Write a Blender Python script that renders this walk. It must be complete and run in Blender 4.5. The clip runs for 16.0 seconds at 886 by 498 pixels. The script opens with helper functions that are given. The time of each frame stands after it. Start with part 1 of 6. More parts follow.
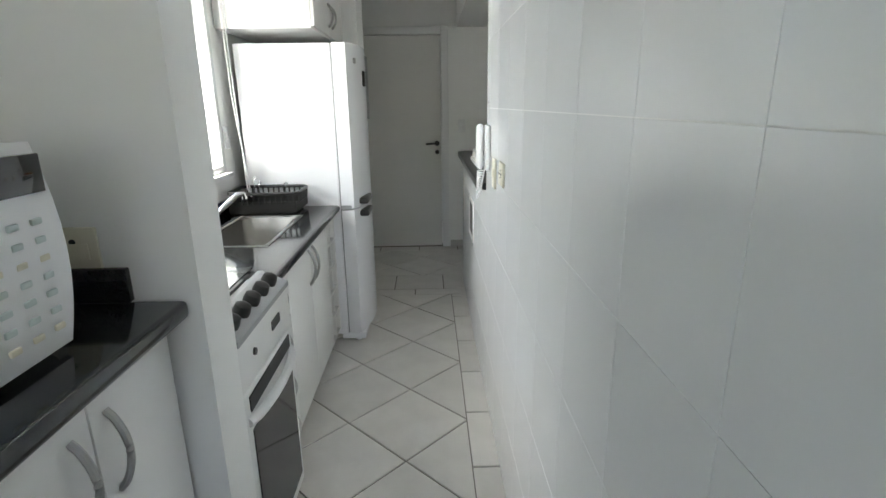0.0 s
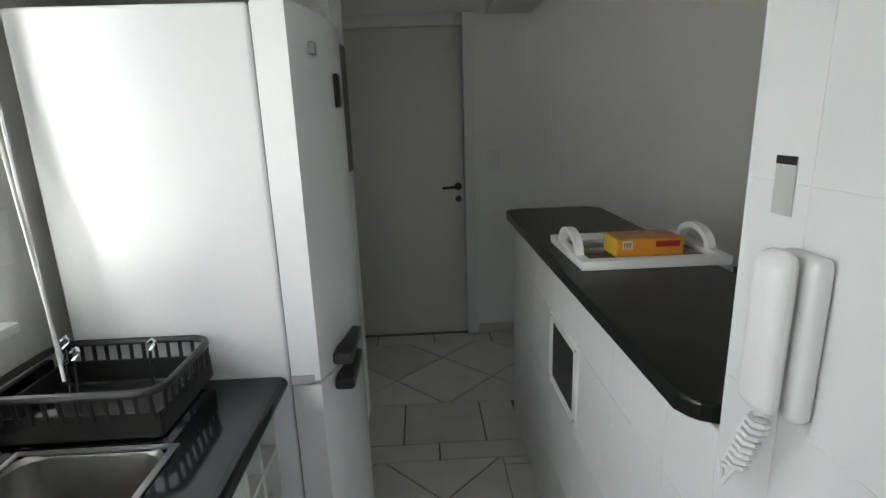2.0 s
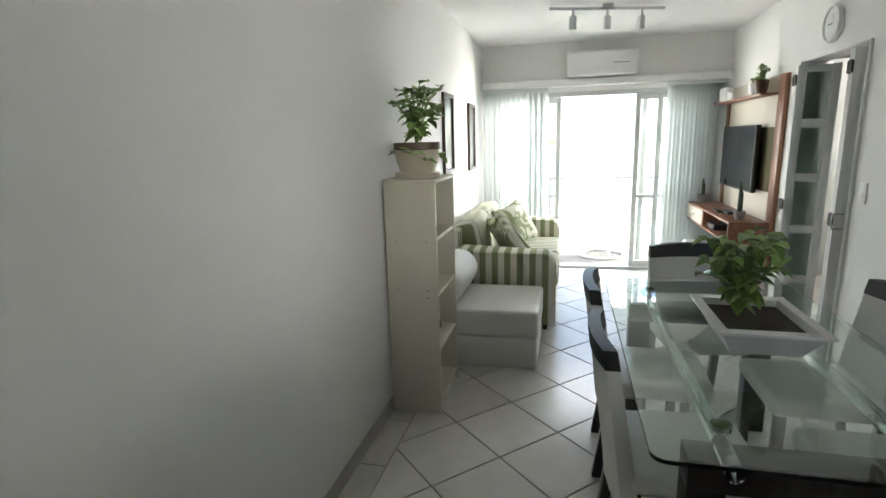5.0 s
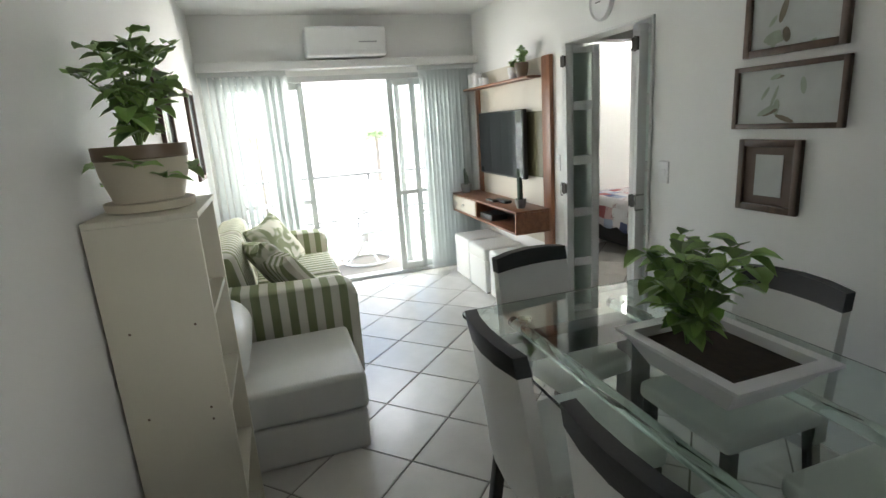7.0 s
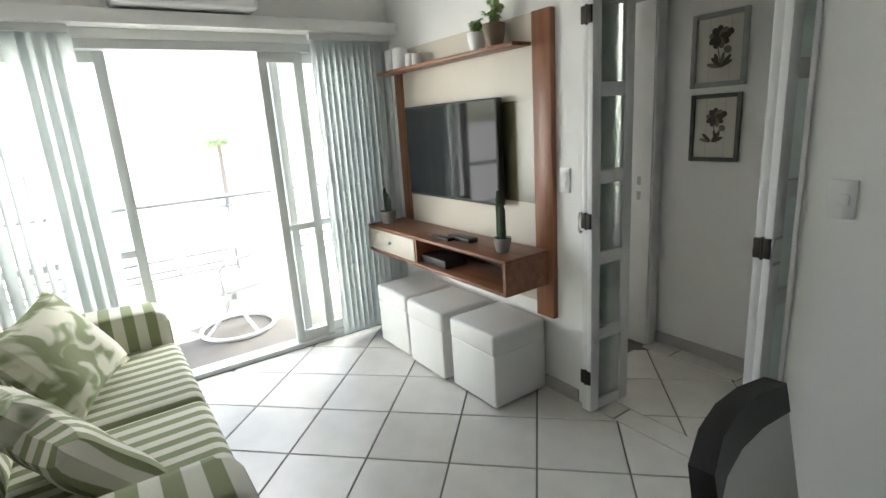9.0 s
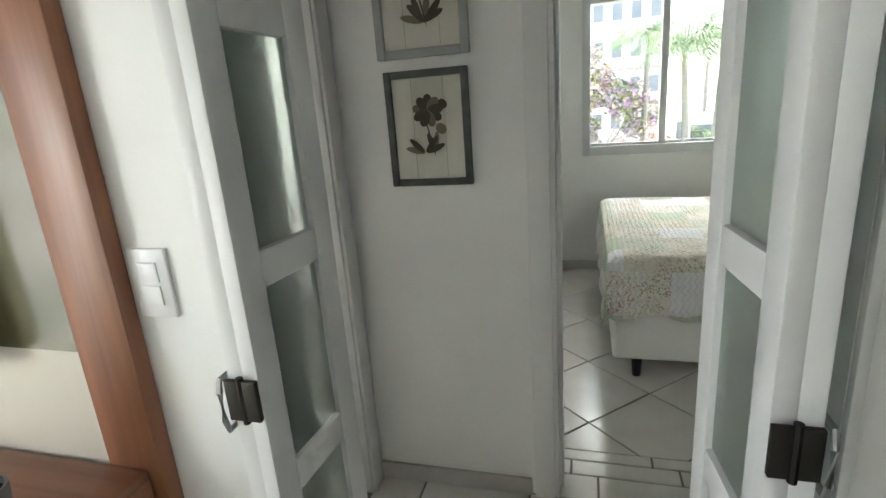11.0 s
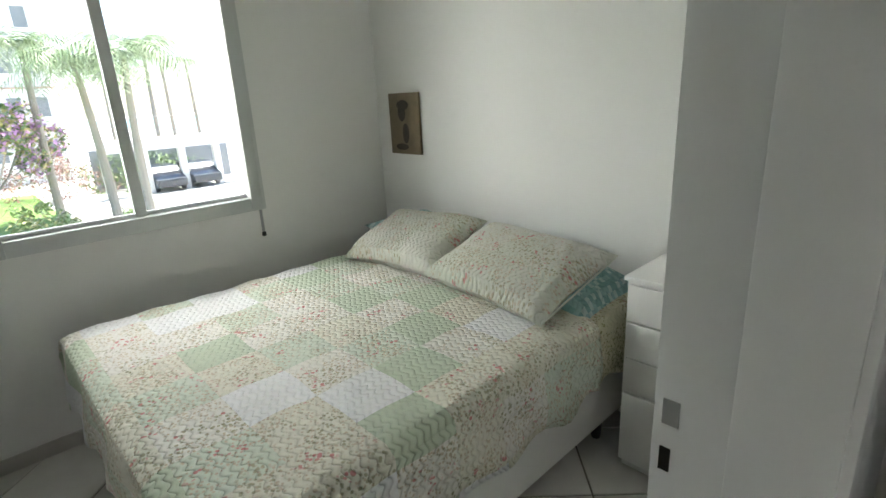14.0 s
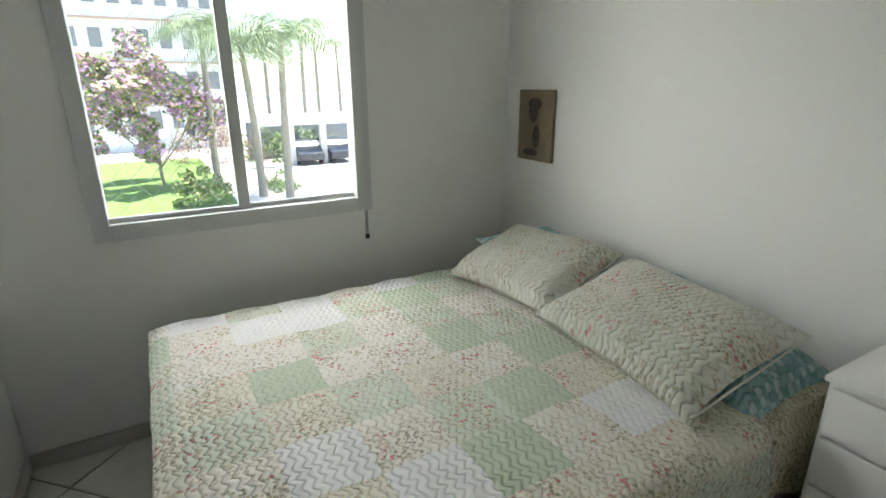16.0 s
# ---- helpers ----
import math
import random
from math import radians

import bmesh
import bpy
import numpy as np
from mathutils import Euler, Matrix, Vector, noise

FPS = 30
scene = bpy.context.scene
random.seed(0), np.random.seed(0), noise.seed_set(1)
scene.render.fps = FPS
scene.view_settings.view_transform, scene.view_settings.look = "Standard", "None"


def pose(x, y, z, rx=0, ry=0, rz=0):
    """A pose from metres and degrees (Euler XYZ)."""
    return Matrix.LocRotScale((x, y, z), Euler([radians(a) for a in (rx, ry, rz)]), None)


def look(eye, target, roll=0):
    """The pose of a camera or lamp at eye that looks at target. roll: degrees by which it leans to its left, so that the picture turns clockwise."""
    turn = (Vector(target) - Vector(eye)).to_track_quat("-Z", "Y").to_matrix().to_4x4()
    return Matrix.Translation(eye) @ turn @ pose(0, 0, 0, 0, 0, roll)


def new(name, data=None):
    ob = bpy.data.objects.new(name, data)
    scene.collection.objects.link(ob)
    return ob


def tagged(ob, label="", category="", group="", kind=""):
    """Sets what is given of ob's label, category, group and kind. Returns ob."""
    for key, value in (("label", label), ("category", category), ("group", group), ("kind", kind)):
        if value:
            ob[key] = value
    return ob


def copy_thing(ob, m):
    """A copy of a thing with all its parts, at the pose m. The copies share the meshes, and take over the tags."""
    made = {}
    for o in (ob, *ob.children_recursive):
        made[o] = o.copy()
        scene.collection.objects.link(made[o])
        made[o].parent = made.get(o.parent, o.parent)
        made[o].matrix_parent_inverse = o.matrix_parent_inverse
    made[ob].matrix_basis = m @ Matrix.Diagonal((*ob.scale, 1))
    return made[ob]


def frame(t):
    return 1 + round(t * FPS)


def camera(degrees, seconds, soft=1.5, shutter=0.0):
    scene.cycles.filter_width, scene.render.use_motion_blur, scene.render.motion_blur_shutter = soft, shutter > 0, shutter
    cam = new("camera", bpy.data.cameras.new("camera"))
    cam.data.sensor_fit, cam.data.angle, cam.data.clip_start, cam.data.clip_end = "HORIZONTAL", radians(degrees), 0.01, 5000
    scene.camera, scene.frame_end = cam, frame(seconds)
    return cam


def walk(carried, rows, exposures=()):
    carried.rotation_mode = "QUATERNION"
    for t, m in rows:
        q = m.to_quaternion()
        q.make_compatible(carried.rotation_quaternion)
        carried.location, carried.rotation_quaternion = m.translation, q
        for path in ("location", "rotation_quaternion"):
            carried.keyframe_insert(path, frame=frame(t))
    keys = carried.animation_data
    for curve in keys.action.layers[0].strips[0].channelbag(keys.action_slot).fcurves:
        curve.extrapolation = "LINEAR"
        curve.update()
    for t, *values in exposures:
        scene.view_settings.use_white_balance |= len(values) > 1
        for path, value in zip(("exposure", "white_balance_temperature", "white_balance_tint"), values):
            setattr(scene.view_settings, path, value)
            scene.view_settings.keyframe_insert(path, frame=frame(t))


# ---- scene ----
cam = camera(81.8, 16.0)
PATH = [
    (0, (1.022, 0.775, 1.445), (1.069, 2.699, 0.899), -0.7),
    (0.5, (0.972, 1.118, 1.45), (0.919, 3.047, 0.923), -0.3),
    (1, (0.944, 1.549, 1.459), (0.902, 3.486, 0.963), -1.7),
    (1.5, (0.921, 2.016, 1.486), (0.886, 3.955, 0.998), -1.7),
    (2, (0.861, 2.53, 1.509), (0.931, 4.467, 1.018), -1.9),
    (2.5, (0.89, 3.127, 1.503), (1.016, 5.064, 1.023), -3.3),
    (3, (0.909, 3.581, 1.506), (1.345, 5.476, 1.037), -1.7),
    (3.5, (0.969, 3.998, 1.519), (1.885, 5.728, 1.107), -0.3),
    (4, (1.075, 4.404, 1.516), (2.537, 5.714, 1.135), 1.1),
    (4.5, (1.133, 4.77, 1.521), (2.925, 5.565, 1.123), -0.4),
    (5, (1.258, 5.026, 1.513), (3.158, 5.489, 1.098), -1.6),
    (5.2, (1.285, 5.108, 1.51), (3.228, 5.336, 1.091), -1.0),
    (7.3, (2.538, 5.469, 1.513), (4.379, 4.852, 1.035), -4.1),
    (7.5, (2.735, 5.455, 1.511), (4.57, 4.817, 1.034), -4.0),
    (8, (3.159, 5.398, 1.496), (4.951, 4.657, 1.008), -3.9),
    (8.2, (3.351, 5.425, 1.51), (5.093, 4.577, 1.015), -4.2),
    (10.3, (4.733, 4.606, 1.407), (5.883, 3.041, 0.927), -3.1),
    (10.5, (4.838, 4.461, 1.414), (5.783, 2.769, 0.918), -3.5),
    (11, (5.006, 4.064, 1.404), (5.541, 2.213, 0.866), -4.3),
    (11.5, (5.11, 3.596, 1.443), (5.162, 1.68, 0.869), -2.2),
    (12, (5.143, 3.218, 1.453), (4.711, 1.364, 0.839), -3.3),
    (12.5, (5.036, 2.915, 1.473), (4.226, 1.208, 0.819), -3.9),
    (13, (5.023, 2.658, 1.5), (3.794, 1.212, 0.869), -3.3),
    (13.5, (5.055, 2.542, 1.511), (3.756, 1.141, 0.92), -3.1),
    (14, (5.039, 2.527, 1.504), (3.735, 1.127, 0.92), -3.0),
    (14.5, (4.905, 2.535, 1.494), (3.733, 1.021, 0.917), -3.4),
    (15, (4.867, 2.468, 1.529), (3.969, 0.784, 0.931), -1.8),
    (15.5, (4.797, 2.336, 1.541), (3.969, 0.621, 0.931), -1.5),
    (16, (4.779, 2.212, 1.542), (3.843, 0.554, 0.93), -0.3),
]
walk(cam, [(t, look(eye, target, roll)) for t, eye, target, roll in PATH],
     exposures=[(0, 2.3), (0.5, 1.9), (1.0, 1.5), (1.5, 1.25), (2.0, 1.45), (2.5, 2.05), (3.0, 3.2), (3.5, 2.95), (4.0, 2.6), (5.0, 2.45), (7.3, 2.05), (8.2, 1.7), (10.3, 2.65), (11.0, 2.5), (11.6, 2.45), (12.5, 2.3), (14, 2.1), (16, 1.9)])

# ---- world, sun and area lamps outside the openings ----
world = bpy.data.worlds.new("world")
scene.world = world
world.use_nodes = True
wn = world.node_tree.nodes
sky = wn.new("ShaderNodeTexSky")
sky.sky_type = 'NISHITA'
sky.sun_disc = False
sky.sun_elevation = radians(77)
sky.sun_rotation = radians(250)
world.node_tree.links.new(sky.outputs[0], wn["Background"].inputs[0])
wn["Background"].inputs[1].default_value = 0.15

sun_data = bpy.data.lights.new("sun", 'SUN')
sun_data.energy, sun_data.angle, sun_data.color = 4.5, radians(0.5), (1.0, 0.95, 0.88)
sun = new("sun", sun_data)
sun.matrix_world = look((-2.15, -0.52, 9.6), (0, 0, 0))


def outside_lamp(name, place, target, w, h, power, color):
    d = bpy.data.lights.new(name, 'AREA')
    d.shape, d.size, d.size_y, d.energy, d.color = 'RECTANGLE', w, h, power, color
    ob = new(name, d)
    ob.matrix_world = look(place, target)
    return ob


DAY = (1.0, 0.985, 0.92)
outside_lamp("sky_light_kitchen", (-1.5, 2.8, 2.95), (0.6, 2.8, 1.0), 2.6, 1.2, 15, DAY)
outside_lamp("sky_light_kitchen_side", (-1.6, 0.6, 1.6), (0.9, 4.2, 1.2), 1.6, 1.8, 55, DAY)
outside_lamp("sky_light_balcony", (9.9, 4.7, 3.3), (5.6, 4.7, 0.6), 3.4, 1.4, 24, DAY)
outside_lamp("sky_light_balcony_side", (9.2, 7.7, 1.5), (2.5, 3.8, 1.2), 1.6, 2.2, 45, DAY)
outside_lamp("sky_light_balcony_far_side", (9.3, 1.85, 1.5), (1.5, 5.9, 1.3), 1.5, 2.2, 165, DAY)
outside_lamp("sky_light_bedroom", (4.45, -1.7, 3.1), (4.2, 1.2, 0.6), 2.4, 1.3, 62, DAY)
outside_lamp("sky_light_bedroom_side", (6.5, -1.5, 1.7), (3.2, 1.0, 1.2), 2.0, 1.8, 32, DAY)
# Added fill: warm lamp outside the unseen back opening lifts the dark kitchen end.
outside_lamp("sky_light_service_window", (0.6, -1.7, 1.75), (0.6, 3.0, 1.3), 1.0, 1.0, 1.4, (1.0, 0.95, 0.84))
outside_lamp("sky_light_second_bedroom", (9.2, 1.3, 2.6), (7, 1.5, 0.9), 1.8, 1.0, 32, DAY)


# ---- materials ----
def material(name, color, rough=0.5, metal=0.0, vary=0.06, scale=6.0, bump=0.0, bump_scale=60.0, coat=0.0, objvar=0.0):
    m = bpy.data.materials.new(name)
    m.use_nodes = True
    nt = m.node_tree
    n, ln = nt.nodes, nt.links
    b = n["Principled BSDF"]
    b.inputs["Roughness"].default_value = rough
    b.inputs["Metallic"].default_value = metal
    b.inputs["Coat Weight"].default_value = coat
    tc = n.new("ShaderNodeTexCoord")
    a = n.new("ShaderNodeTexNoise")
    a.inputs["Scale"].default_value = scale
    a.inputs["Detail"].default_value = 6
    ln.new(tc.outputs["Object"], a.inputs["Vector"])
    mix = n.new("ShaderNodeMix")
    mix.data_type = 'RGBA'
    mix.inputs[6].default_value = (*[c * (1 - vary) for c in color], 1)
    mix.inputs[7].default_value = (*[min(1, c * (1 + vary)) for c in color], 1)
    ln.new(a.outputs["Fac"], mix.inputs[0])
    out = mix.outputs[2]
    if objvar:
        oi = n.new("ShaderNodeObjectInfo")
        hsv = n.new("ShaderNodeHueSaturation")
        mr = n.new("ShaderNodeMapRange")
        mr.inputs[3].default_value, mr.inputs[4].default_value = 1 - objvar, 1 + objvar
        ln.new(oi.outputs["Random"], mr.inputs[0])
        ln.new(mr.outputs[0], hsv.inputs["Value"])
        ln.new(out, hsv.inputs["Color"])
        out = hsv.outputs[0]
    ln.new(out, b.inputs["Base Color"])
    rr = n.new("ShaderNodeMapRange")
    rr.inputs[3].default_value, rr.inputs[4].default_value = max(0.02, rough * 0.94), min(1, rough * 1.06)
    ln.new(a.outputs["Fac"], rr.inputs[0])
    ln.new(rr.outputs[0], b.inputs["Roughness"])
    if bump:
        c = n.new("ShaderNodeTexNoise")
        c.inputs["Scale"].default_value = bump_scale
        c.inputs["Detail"].default_value = 4
        ln.new(tc.outputs["Object"], c.inputs["Vector"])
        bp = n.new("ShaderNodeBump")
        bp.inputs["Strength"].default_value = bump
        bp.inputs["Distance"].default_value = 0.004
        ln.new(c.outputs["Fac"], bp.inputs["Height"])
        ln.new(bp.outputs[0], b.inputs["Normal"])
    return m


def glass_material(name, color=(0.97, 1, 0.99), rough=0.0, tint=0.9):
    m = bpy.data.materials.new(name)
    m.use_nodes = True
    b = m.node_tree.nodes["Principled BSDF"]
    b.inputs["Base Color"].default_value = (*color, 1)
    b.inputs["Transmission Weight"].default_value = 1
    b.inputs["Roughness"].default_value = rough
    b.inputs["IOR"].default_value = 1.45
    return m


def glow_material(name, color, strength):
    m = bpy.data.materials.new(name)
    m.use_nodes = True
    b = m.node_tree.nodes["Principled BSDF"]
    b.inputs["Base Color"].default_value = (*color, 1)
    b.inputs["Emission Color"].default_value = (*color, 1)
    b.inputs["Emission Strength"].default_value = strength
    return m


WALL = material("wall_paint", (0.86, 0.86, 0.84), 0.6, vary=0.03, scale=1.5, bump=0.08, bump_scale=90)
CEIL = material("ceiling_paint", (0.88, 0.88, 0.87), 0.7, vary=0.02, scale=2)
TILE_W = material("glazed_wall_tile", (0.78, 0.79, 0.79), 0.22, vary=0.03, scale=3, bump=0.03, bump_scale=14, objvar=0.012)
GROUT_W = material("wall_grout", (0.78, 0.78, 0.76), 0.8)
TILE_F = material("floor_tile", (0.66, 0.64, 0.60), 0.22, vary=0.13, scale=7, bump=0.05, bump_scale=30, objvar=0.05)
GROUT_F = material("floor_grout", (0.17, 0.155, 0.135), 0.9, vary=0.2)
BASEB = material("baseboard_ceramic", (0.50, 0.48, 0.45), 0.3, vary=0.12, scale=9)
WHITE = material("white_lacquer", (0.80, 0.80, 0.78), 0.3, vary=0.02)
BARTOP = material("honed_black_granite", (0.010, 0.011, 0.010), 0.32, vary=0.6, scale=260)
BARTOP.node_tree.nodes["Principled BSDF"].inputs["Specular IOR Level"].default_value = 0.25
SINKST = material("satin_sink_steel", (0.28, 0.27, 0.25), 0.32, 1.0, vary=0.1, scale=30)
DOORW = material("door_paint", (0.78, 0.77, 0.73), 0.38, vary=0.02, scale=4)
TRIMW = material("gloss_trim_paint", (0.80, 0.80, 0.79), 0.35, vary=0.008)
FRIDGE = material("fridge_enamel", (0.84, 0.85, 0.87), 0.25, vary=0.01)
GRANITE = material("black_granite", (0.012, 0.013, 0.015), 0.10, vary=0.8, scale=260)
STEEL = material("brushed_steel", (0.42, 0.42, 0.41), 0.36, 1.0, vary=0.08, scale=40)
CHROME = material("chrome", (0.75, 0.75, 0.76), 0.08, 1.0, vary=0.02)
BLACK = material("black_plastic", (0.02, 0.02, 0.02), 0.4, vary=0.2)
DARKMET = material("dark_bronze_metal", (0.05, 0.045, 0.04), 0.4, 0.8, vary=0.2)
IVORY = material("ivory_plastic", (0.72, 0.68, 0.55), 0.4, vary=0.03)
WPLAST = material("white_plastic", (0.80, 0.80, 0.80), 0.35, vary=0.02)
GREY = material("grey_plastic", (0.35, 0.36, 0.37), 0.4)
ALU = material("white_aluminium", (0.62, 0.64, 0.63), 0.4, vary=0.03)
LEATHER = material("white_leatherette", (0.78, 0.78, 0.75), 0.42, vary=0.04, scale=5, bump=0.15, bump_scale=120)
BLEATHER = material("black_leatherette", (0.02, 0.02, 0.022), 0.4, vary=0.2, bump=0.15, bump_scale=120)
BIRCH = material("cream_melamine", (0.72, 0.68, 0.56), 0.45, vary=0.05, scale=4)
GREEN_F = material("leaf_green", (0.24, 0.38, 0.11), 0.32, vary=0.45, scale=16)
_n, _l = GREEN_F.node_tree.nodes, GREEN_F.node_tree.links
_geo, _hue = _n.new("ShaderNodeNewGeometry"), _n.new("ShaderNodeHueSaturation")
_val = _n.new("ShaderNodeMapRange")
_val.inputs[3].default_value, _val.inputs[4].default_value = 0.6, 1.5
_bsdf = _n["Principled BSDF"]
_l.new(_geo.outputs["Random Per Island"], _val.inputs[0])
_l.new(_val.outputs[0], _hue.inputs["Value"])
_l.new(_bsdf.inputs["Base Color"].links[0].from_socket, _hue.inputs["Color"])
_l.new(_hue.outputs[0], _bsdf.inputs["Base Color"])
CLAY = material("cream_ceramic_pot", (0.62, 0.56, 0.44), 0.45, vary=0.08)
CLAYD = material("brown_glaze", (0.16, 0.11, 0.07), 0.4, vary=0.2)
SOIL = material("soil", (0.05, 0.035, 0.025), 0.95, vary=0.5, scale=50, bump=0.6)
MATTE_GREY = material("cement_pot", (0.30, 0.29, 0.28), 0.8, vary=0.1)
GLASS = glass_material("window_glass")
TGLASS = glass_material("table_glass", (0.88, 0.98, 0.94))
FROST = glass_material("frosted_pane", (0.80, 0.90, 0.85), 0.35)
SCREEN = material("tv_screen", (0.012, 0.013, 0.015), 0.06)


def wood_material(name, dark, light, axis=0, scale=9.0):
    m = material(name, light, 0.38, vary=0.05)
    nt = m.node_tree
    n, ln = nt.nodes, nt.links
    tc = n.new("ShaderNodeTexCoord")
    mp = n.new("ShaderNodeMapping")
    s = [scale * 3] * 3
    s[axis] = scale * 0.15
    mp.inputs["Scale"].default_value = s
    no = n.new("ShaderNodeTexNoise")
    no.inputs["Detail"].default_value = 8
    no.inputs["Distortion"].default_value = 0.6
    no.inputs["Scale"].default_value = 1
    cr = n.new("ShaderNodeValToRGB")
    cr.color_ramp.elements[0].color, cr.color_ramp.elements[0].position = (*dark, 1), 0.3
    cr.color_ramp.elements[1].color, cr.color_ramp.elements[1].position = (*light, 1), 0.7
    ln.new(tc.outputs["Object"], mp.inputs[0])
    ln.new(mp.outputs[0], no.inputs["Vector"])
    ln.new(no.outputs["Fac"], cr.inputs[0])
    ln.new(cr.outputs[0], n["Principled BSDF"].inputs["Base Color"])
    return m


WOOD = wood_material("reddish_wood", (0.19, 0.08, 0.042), (0.31, 0.14, 0.075))
WOODV = wood_material("reddish_wood_upright", (0.20, 0.08, 0.04), (0.33, 0.14, 0.07), axis=2)
WOODD = wood_material("dark_frame_wood", (0.06, 0.035, 0.025), (0.12, 0.07, 0.045), axis=2)
WOODB = wood_material("dark_table_wood", (0.018, 0.014, 0.012), (0.04, 0.03, 0.026), axis=2)


# ---- mesh helpers ----
def box(bm, x0, y0, z0, x1, y1, z1):
    r = bmesh.ops.create_cube(bm, size=1, matrix=Matrix.LocRotScale(((x0 + x1) / 2, (y0 + y1) / 2, (z0 + z1) / 2), None, (abs(x1 - x0), abs(y1 - y0), abs(z1 - z0))))
    return r["verts"]


def boxes(*rows):
    bm = bmesh.new()
    for r in rows:
        box(bm, *r)
    return bm


def rounded(x0, y0, z0, x1, y1, z1, r, seg=3):
    bm = boxes((x0, y0, z0, x1, y1, z1))
    bmesh.ops.bevel(bm, geom=bm.edges[:], offset=r, segments=seg, profile=0.5, affect='EDGES')
    return bm


def turned(profile, seg=24, at=(0, 0, 0), axis='Z'):
    """A body of revolution from (radius, height) pairs."""
    bm = bmesh.new()
    rings = []
    for r, z in profile:
        rings.append([bm.verts.new((max(r, 1e-4) * math.cos(2 * math.pi * i / seg), max(r, 1e-4) * math.sin(2 * math.pi * i / seg), z)) for i in range(seg)])
    for a, b in zip(rings, rings[1:]):
        for i in range(seg):
            j = (i + 1) % seg
            bm.faces.new((a[i], a[j], b[j], b[i]))
    bm.faces.new(rings[0][::-1])
    bm.faces.new(rings[-1])
    rot = {'Z': Matrix.Identity(4), 'X': Matrix.Rotation(math.pi / 2, 4, 'Y'), 'Y': Matrix.Rotation(-math.pi / 2, 4, 'X')}[axis]
    bmesh.ops.transform(bm, matrix=Matrix.Translation(at) @ rot, verts=bm.verts)
    return bm


def tube(points, r, seg=8, closed=False):
    """A round bar along a line of points."""
    bm = bmesh.new()
    pts = [Vector(p) for p in points]
    rings = []
    n = len(pts)
    for i, p in enumerate(pts):
        a = pts[(i - 1) % n] if closed or i else p
        b = pts[(i + 1) % n] if closed or i < n - 1 else p
        d = (b - a).normalized()
        q = d.to_track_quat('Z', 'Y')
        rings.append([bm.verts.new(p + q @ Vector((r * math.cos(2 * math.pi * k / seg), r * math.sin(2 * math.pi * k / seg), 0))) for k in range(seg)])
    pairs = list(zip(rings, rings[1:])) + ([(rings[-1], rings[0])] if closed else [])
    for a, b in pairs:
        for k in range(seg):
            j = (k + 1) % seg
            bm.faces.new((a[k], a[j], b[j], b[k]))
    if not closed:
        bm.faces.new(rings[0][::-1])
        bm.faces.new(rings[-1])
    return bm


def arc(cx, cy, r, a0, a1, n=10):
    return [(cx + r * math.cos(radians(a0 + (a1 - a0) * i / n)), cy + r * math.sin(radians(a0 + (a1 - a0) * i / n))) for i in range(n + 1)]


def slab(outline, z0, z1, r=0.0):
    """A flat piece with the given plan outline (counter-clockwise)."""
    bm = bmesh.new()
    lo = [bm.verts.new((x, y, z0)) for x, y in outline]
    hi = [bm.verts.new((x, y, z1)) for x, y in outline]
    bm.faces.new(lo[::-1])
    bm.faces.new(hi)
    n = len(lo)
    for i in range(n):
        bm.faces.new((lo[i], lo[(i + 1) % n], hi[(i + 1) % n], hi[i]))
    if r:
        es = [e for e in bm.edges if abs(e.verts[0].co.z - e.verts[1].co.z) < 1e-6]
        bmesh.ops.bevel(bm, geom=es, offset=r, segments=2, profile=0.5, affect='EDGES')
    return bm


def mesh_of(name, bm, mat, smooth=False):
    me = bpy.data.meshes.new(name)
    bmesh.ops.recalc_face_normals(bm, faces=bm.faces)
    bm.to_mesh(me)
    bm.free()
    me.materials.append(mat)
    if smooth:
        for p in me.polygons:
            p.use_smooth = True
        me.set_sharp_from_angle(angle=radians(35))
    return me


def part(name, bm, mat, parent=None, label="", bevel=0.0, smooth=True, at=None):
    if bevel:
        bmesh.ops.bevel(bm, geom=bm.edges[:], offset=bevel, segments=2, profile=0.5, affect='EDGES')
    ob = new(name, mesh_of(name, bm, mat, smooth))
    if at is not None:
        ob.matrix_basis = at
    if parent is not None:
        ob.parent = parent
    if label:
        ob["label"] = label
    return ob


def thing(name, label, category, at=None, group=""):
    ob = new(name)
    ob.empty_display_size = 0.1
    if at is not None:
        ob.matrix_basis = at
    return tagged(ob, label, category, group)


def structure(name, bm, mat, label="", bevel=0.0):
    ob = part(name, bm, mat, None, label, bevel)
    return tagged(ob, label or name.replace("_", " "), "", "", "structure")


def wall_x(name, x0, x1, y0, y1, z0, z1, holes=(), mat=None, label=""):
    """A wall that runs along y, with holes (ya, yb, za, zb) through it."""
    rows, y = [], y0
    for ya, yb, za, zb in sorted(holes):
        if ya > y:
            rows.append((x0, y, z0, x1, ya, z1))
        if za > z0:
            rows.append((x0, ya, z0, x1, yb, za))
        if zb < z1:
            rows.append((x0, ya, zb, x1, yb, z1))
        y = yb
    if y < y1:
        rows.append((x0, y, z0, x1, y1, z1))
    return structure(name, boxes(*rows), mat or WALL, label)


def wall_y(name, y0, y1, x0, x1, z0, z1, holes=(), mat=None, label=""):
    """A wall that runs along x, with holes (xa, xb, za, zb) through it."""
    rows, x = [], x0
    for xa, xb, za, zb in sorted(holes):
        if xa > x:
            rows.append((x, y0, z0, xa, y1, z1))
        if za > z0:
            rows.append((xa, y0, z0, xb, y1, za))
        if zb < z1:
            rows.append((xa, y0, zb, xb, y1, z1))
        x = xb
    if x < x1:
        rows.append((x, y0, z0, x1, y1, z1))
    return structure(name, boxes(*rows), mat or WALL, label)


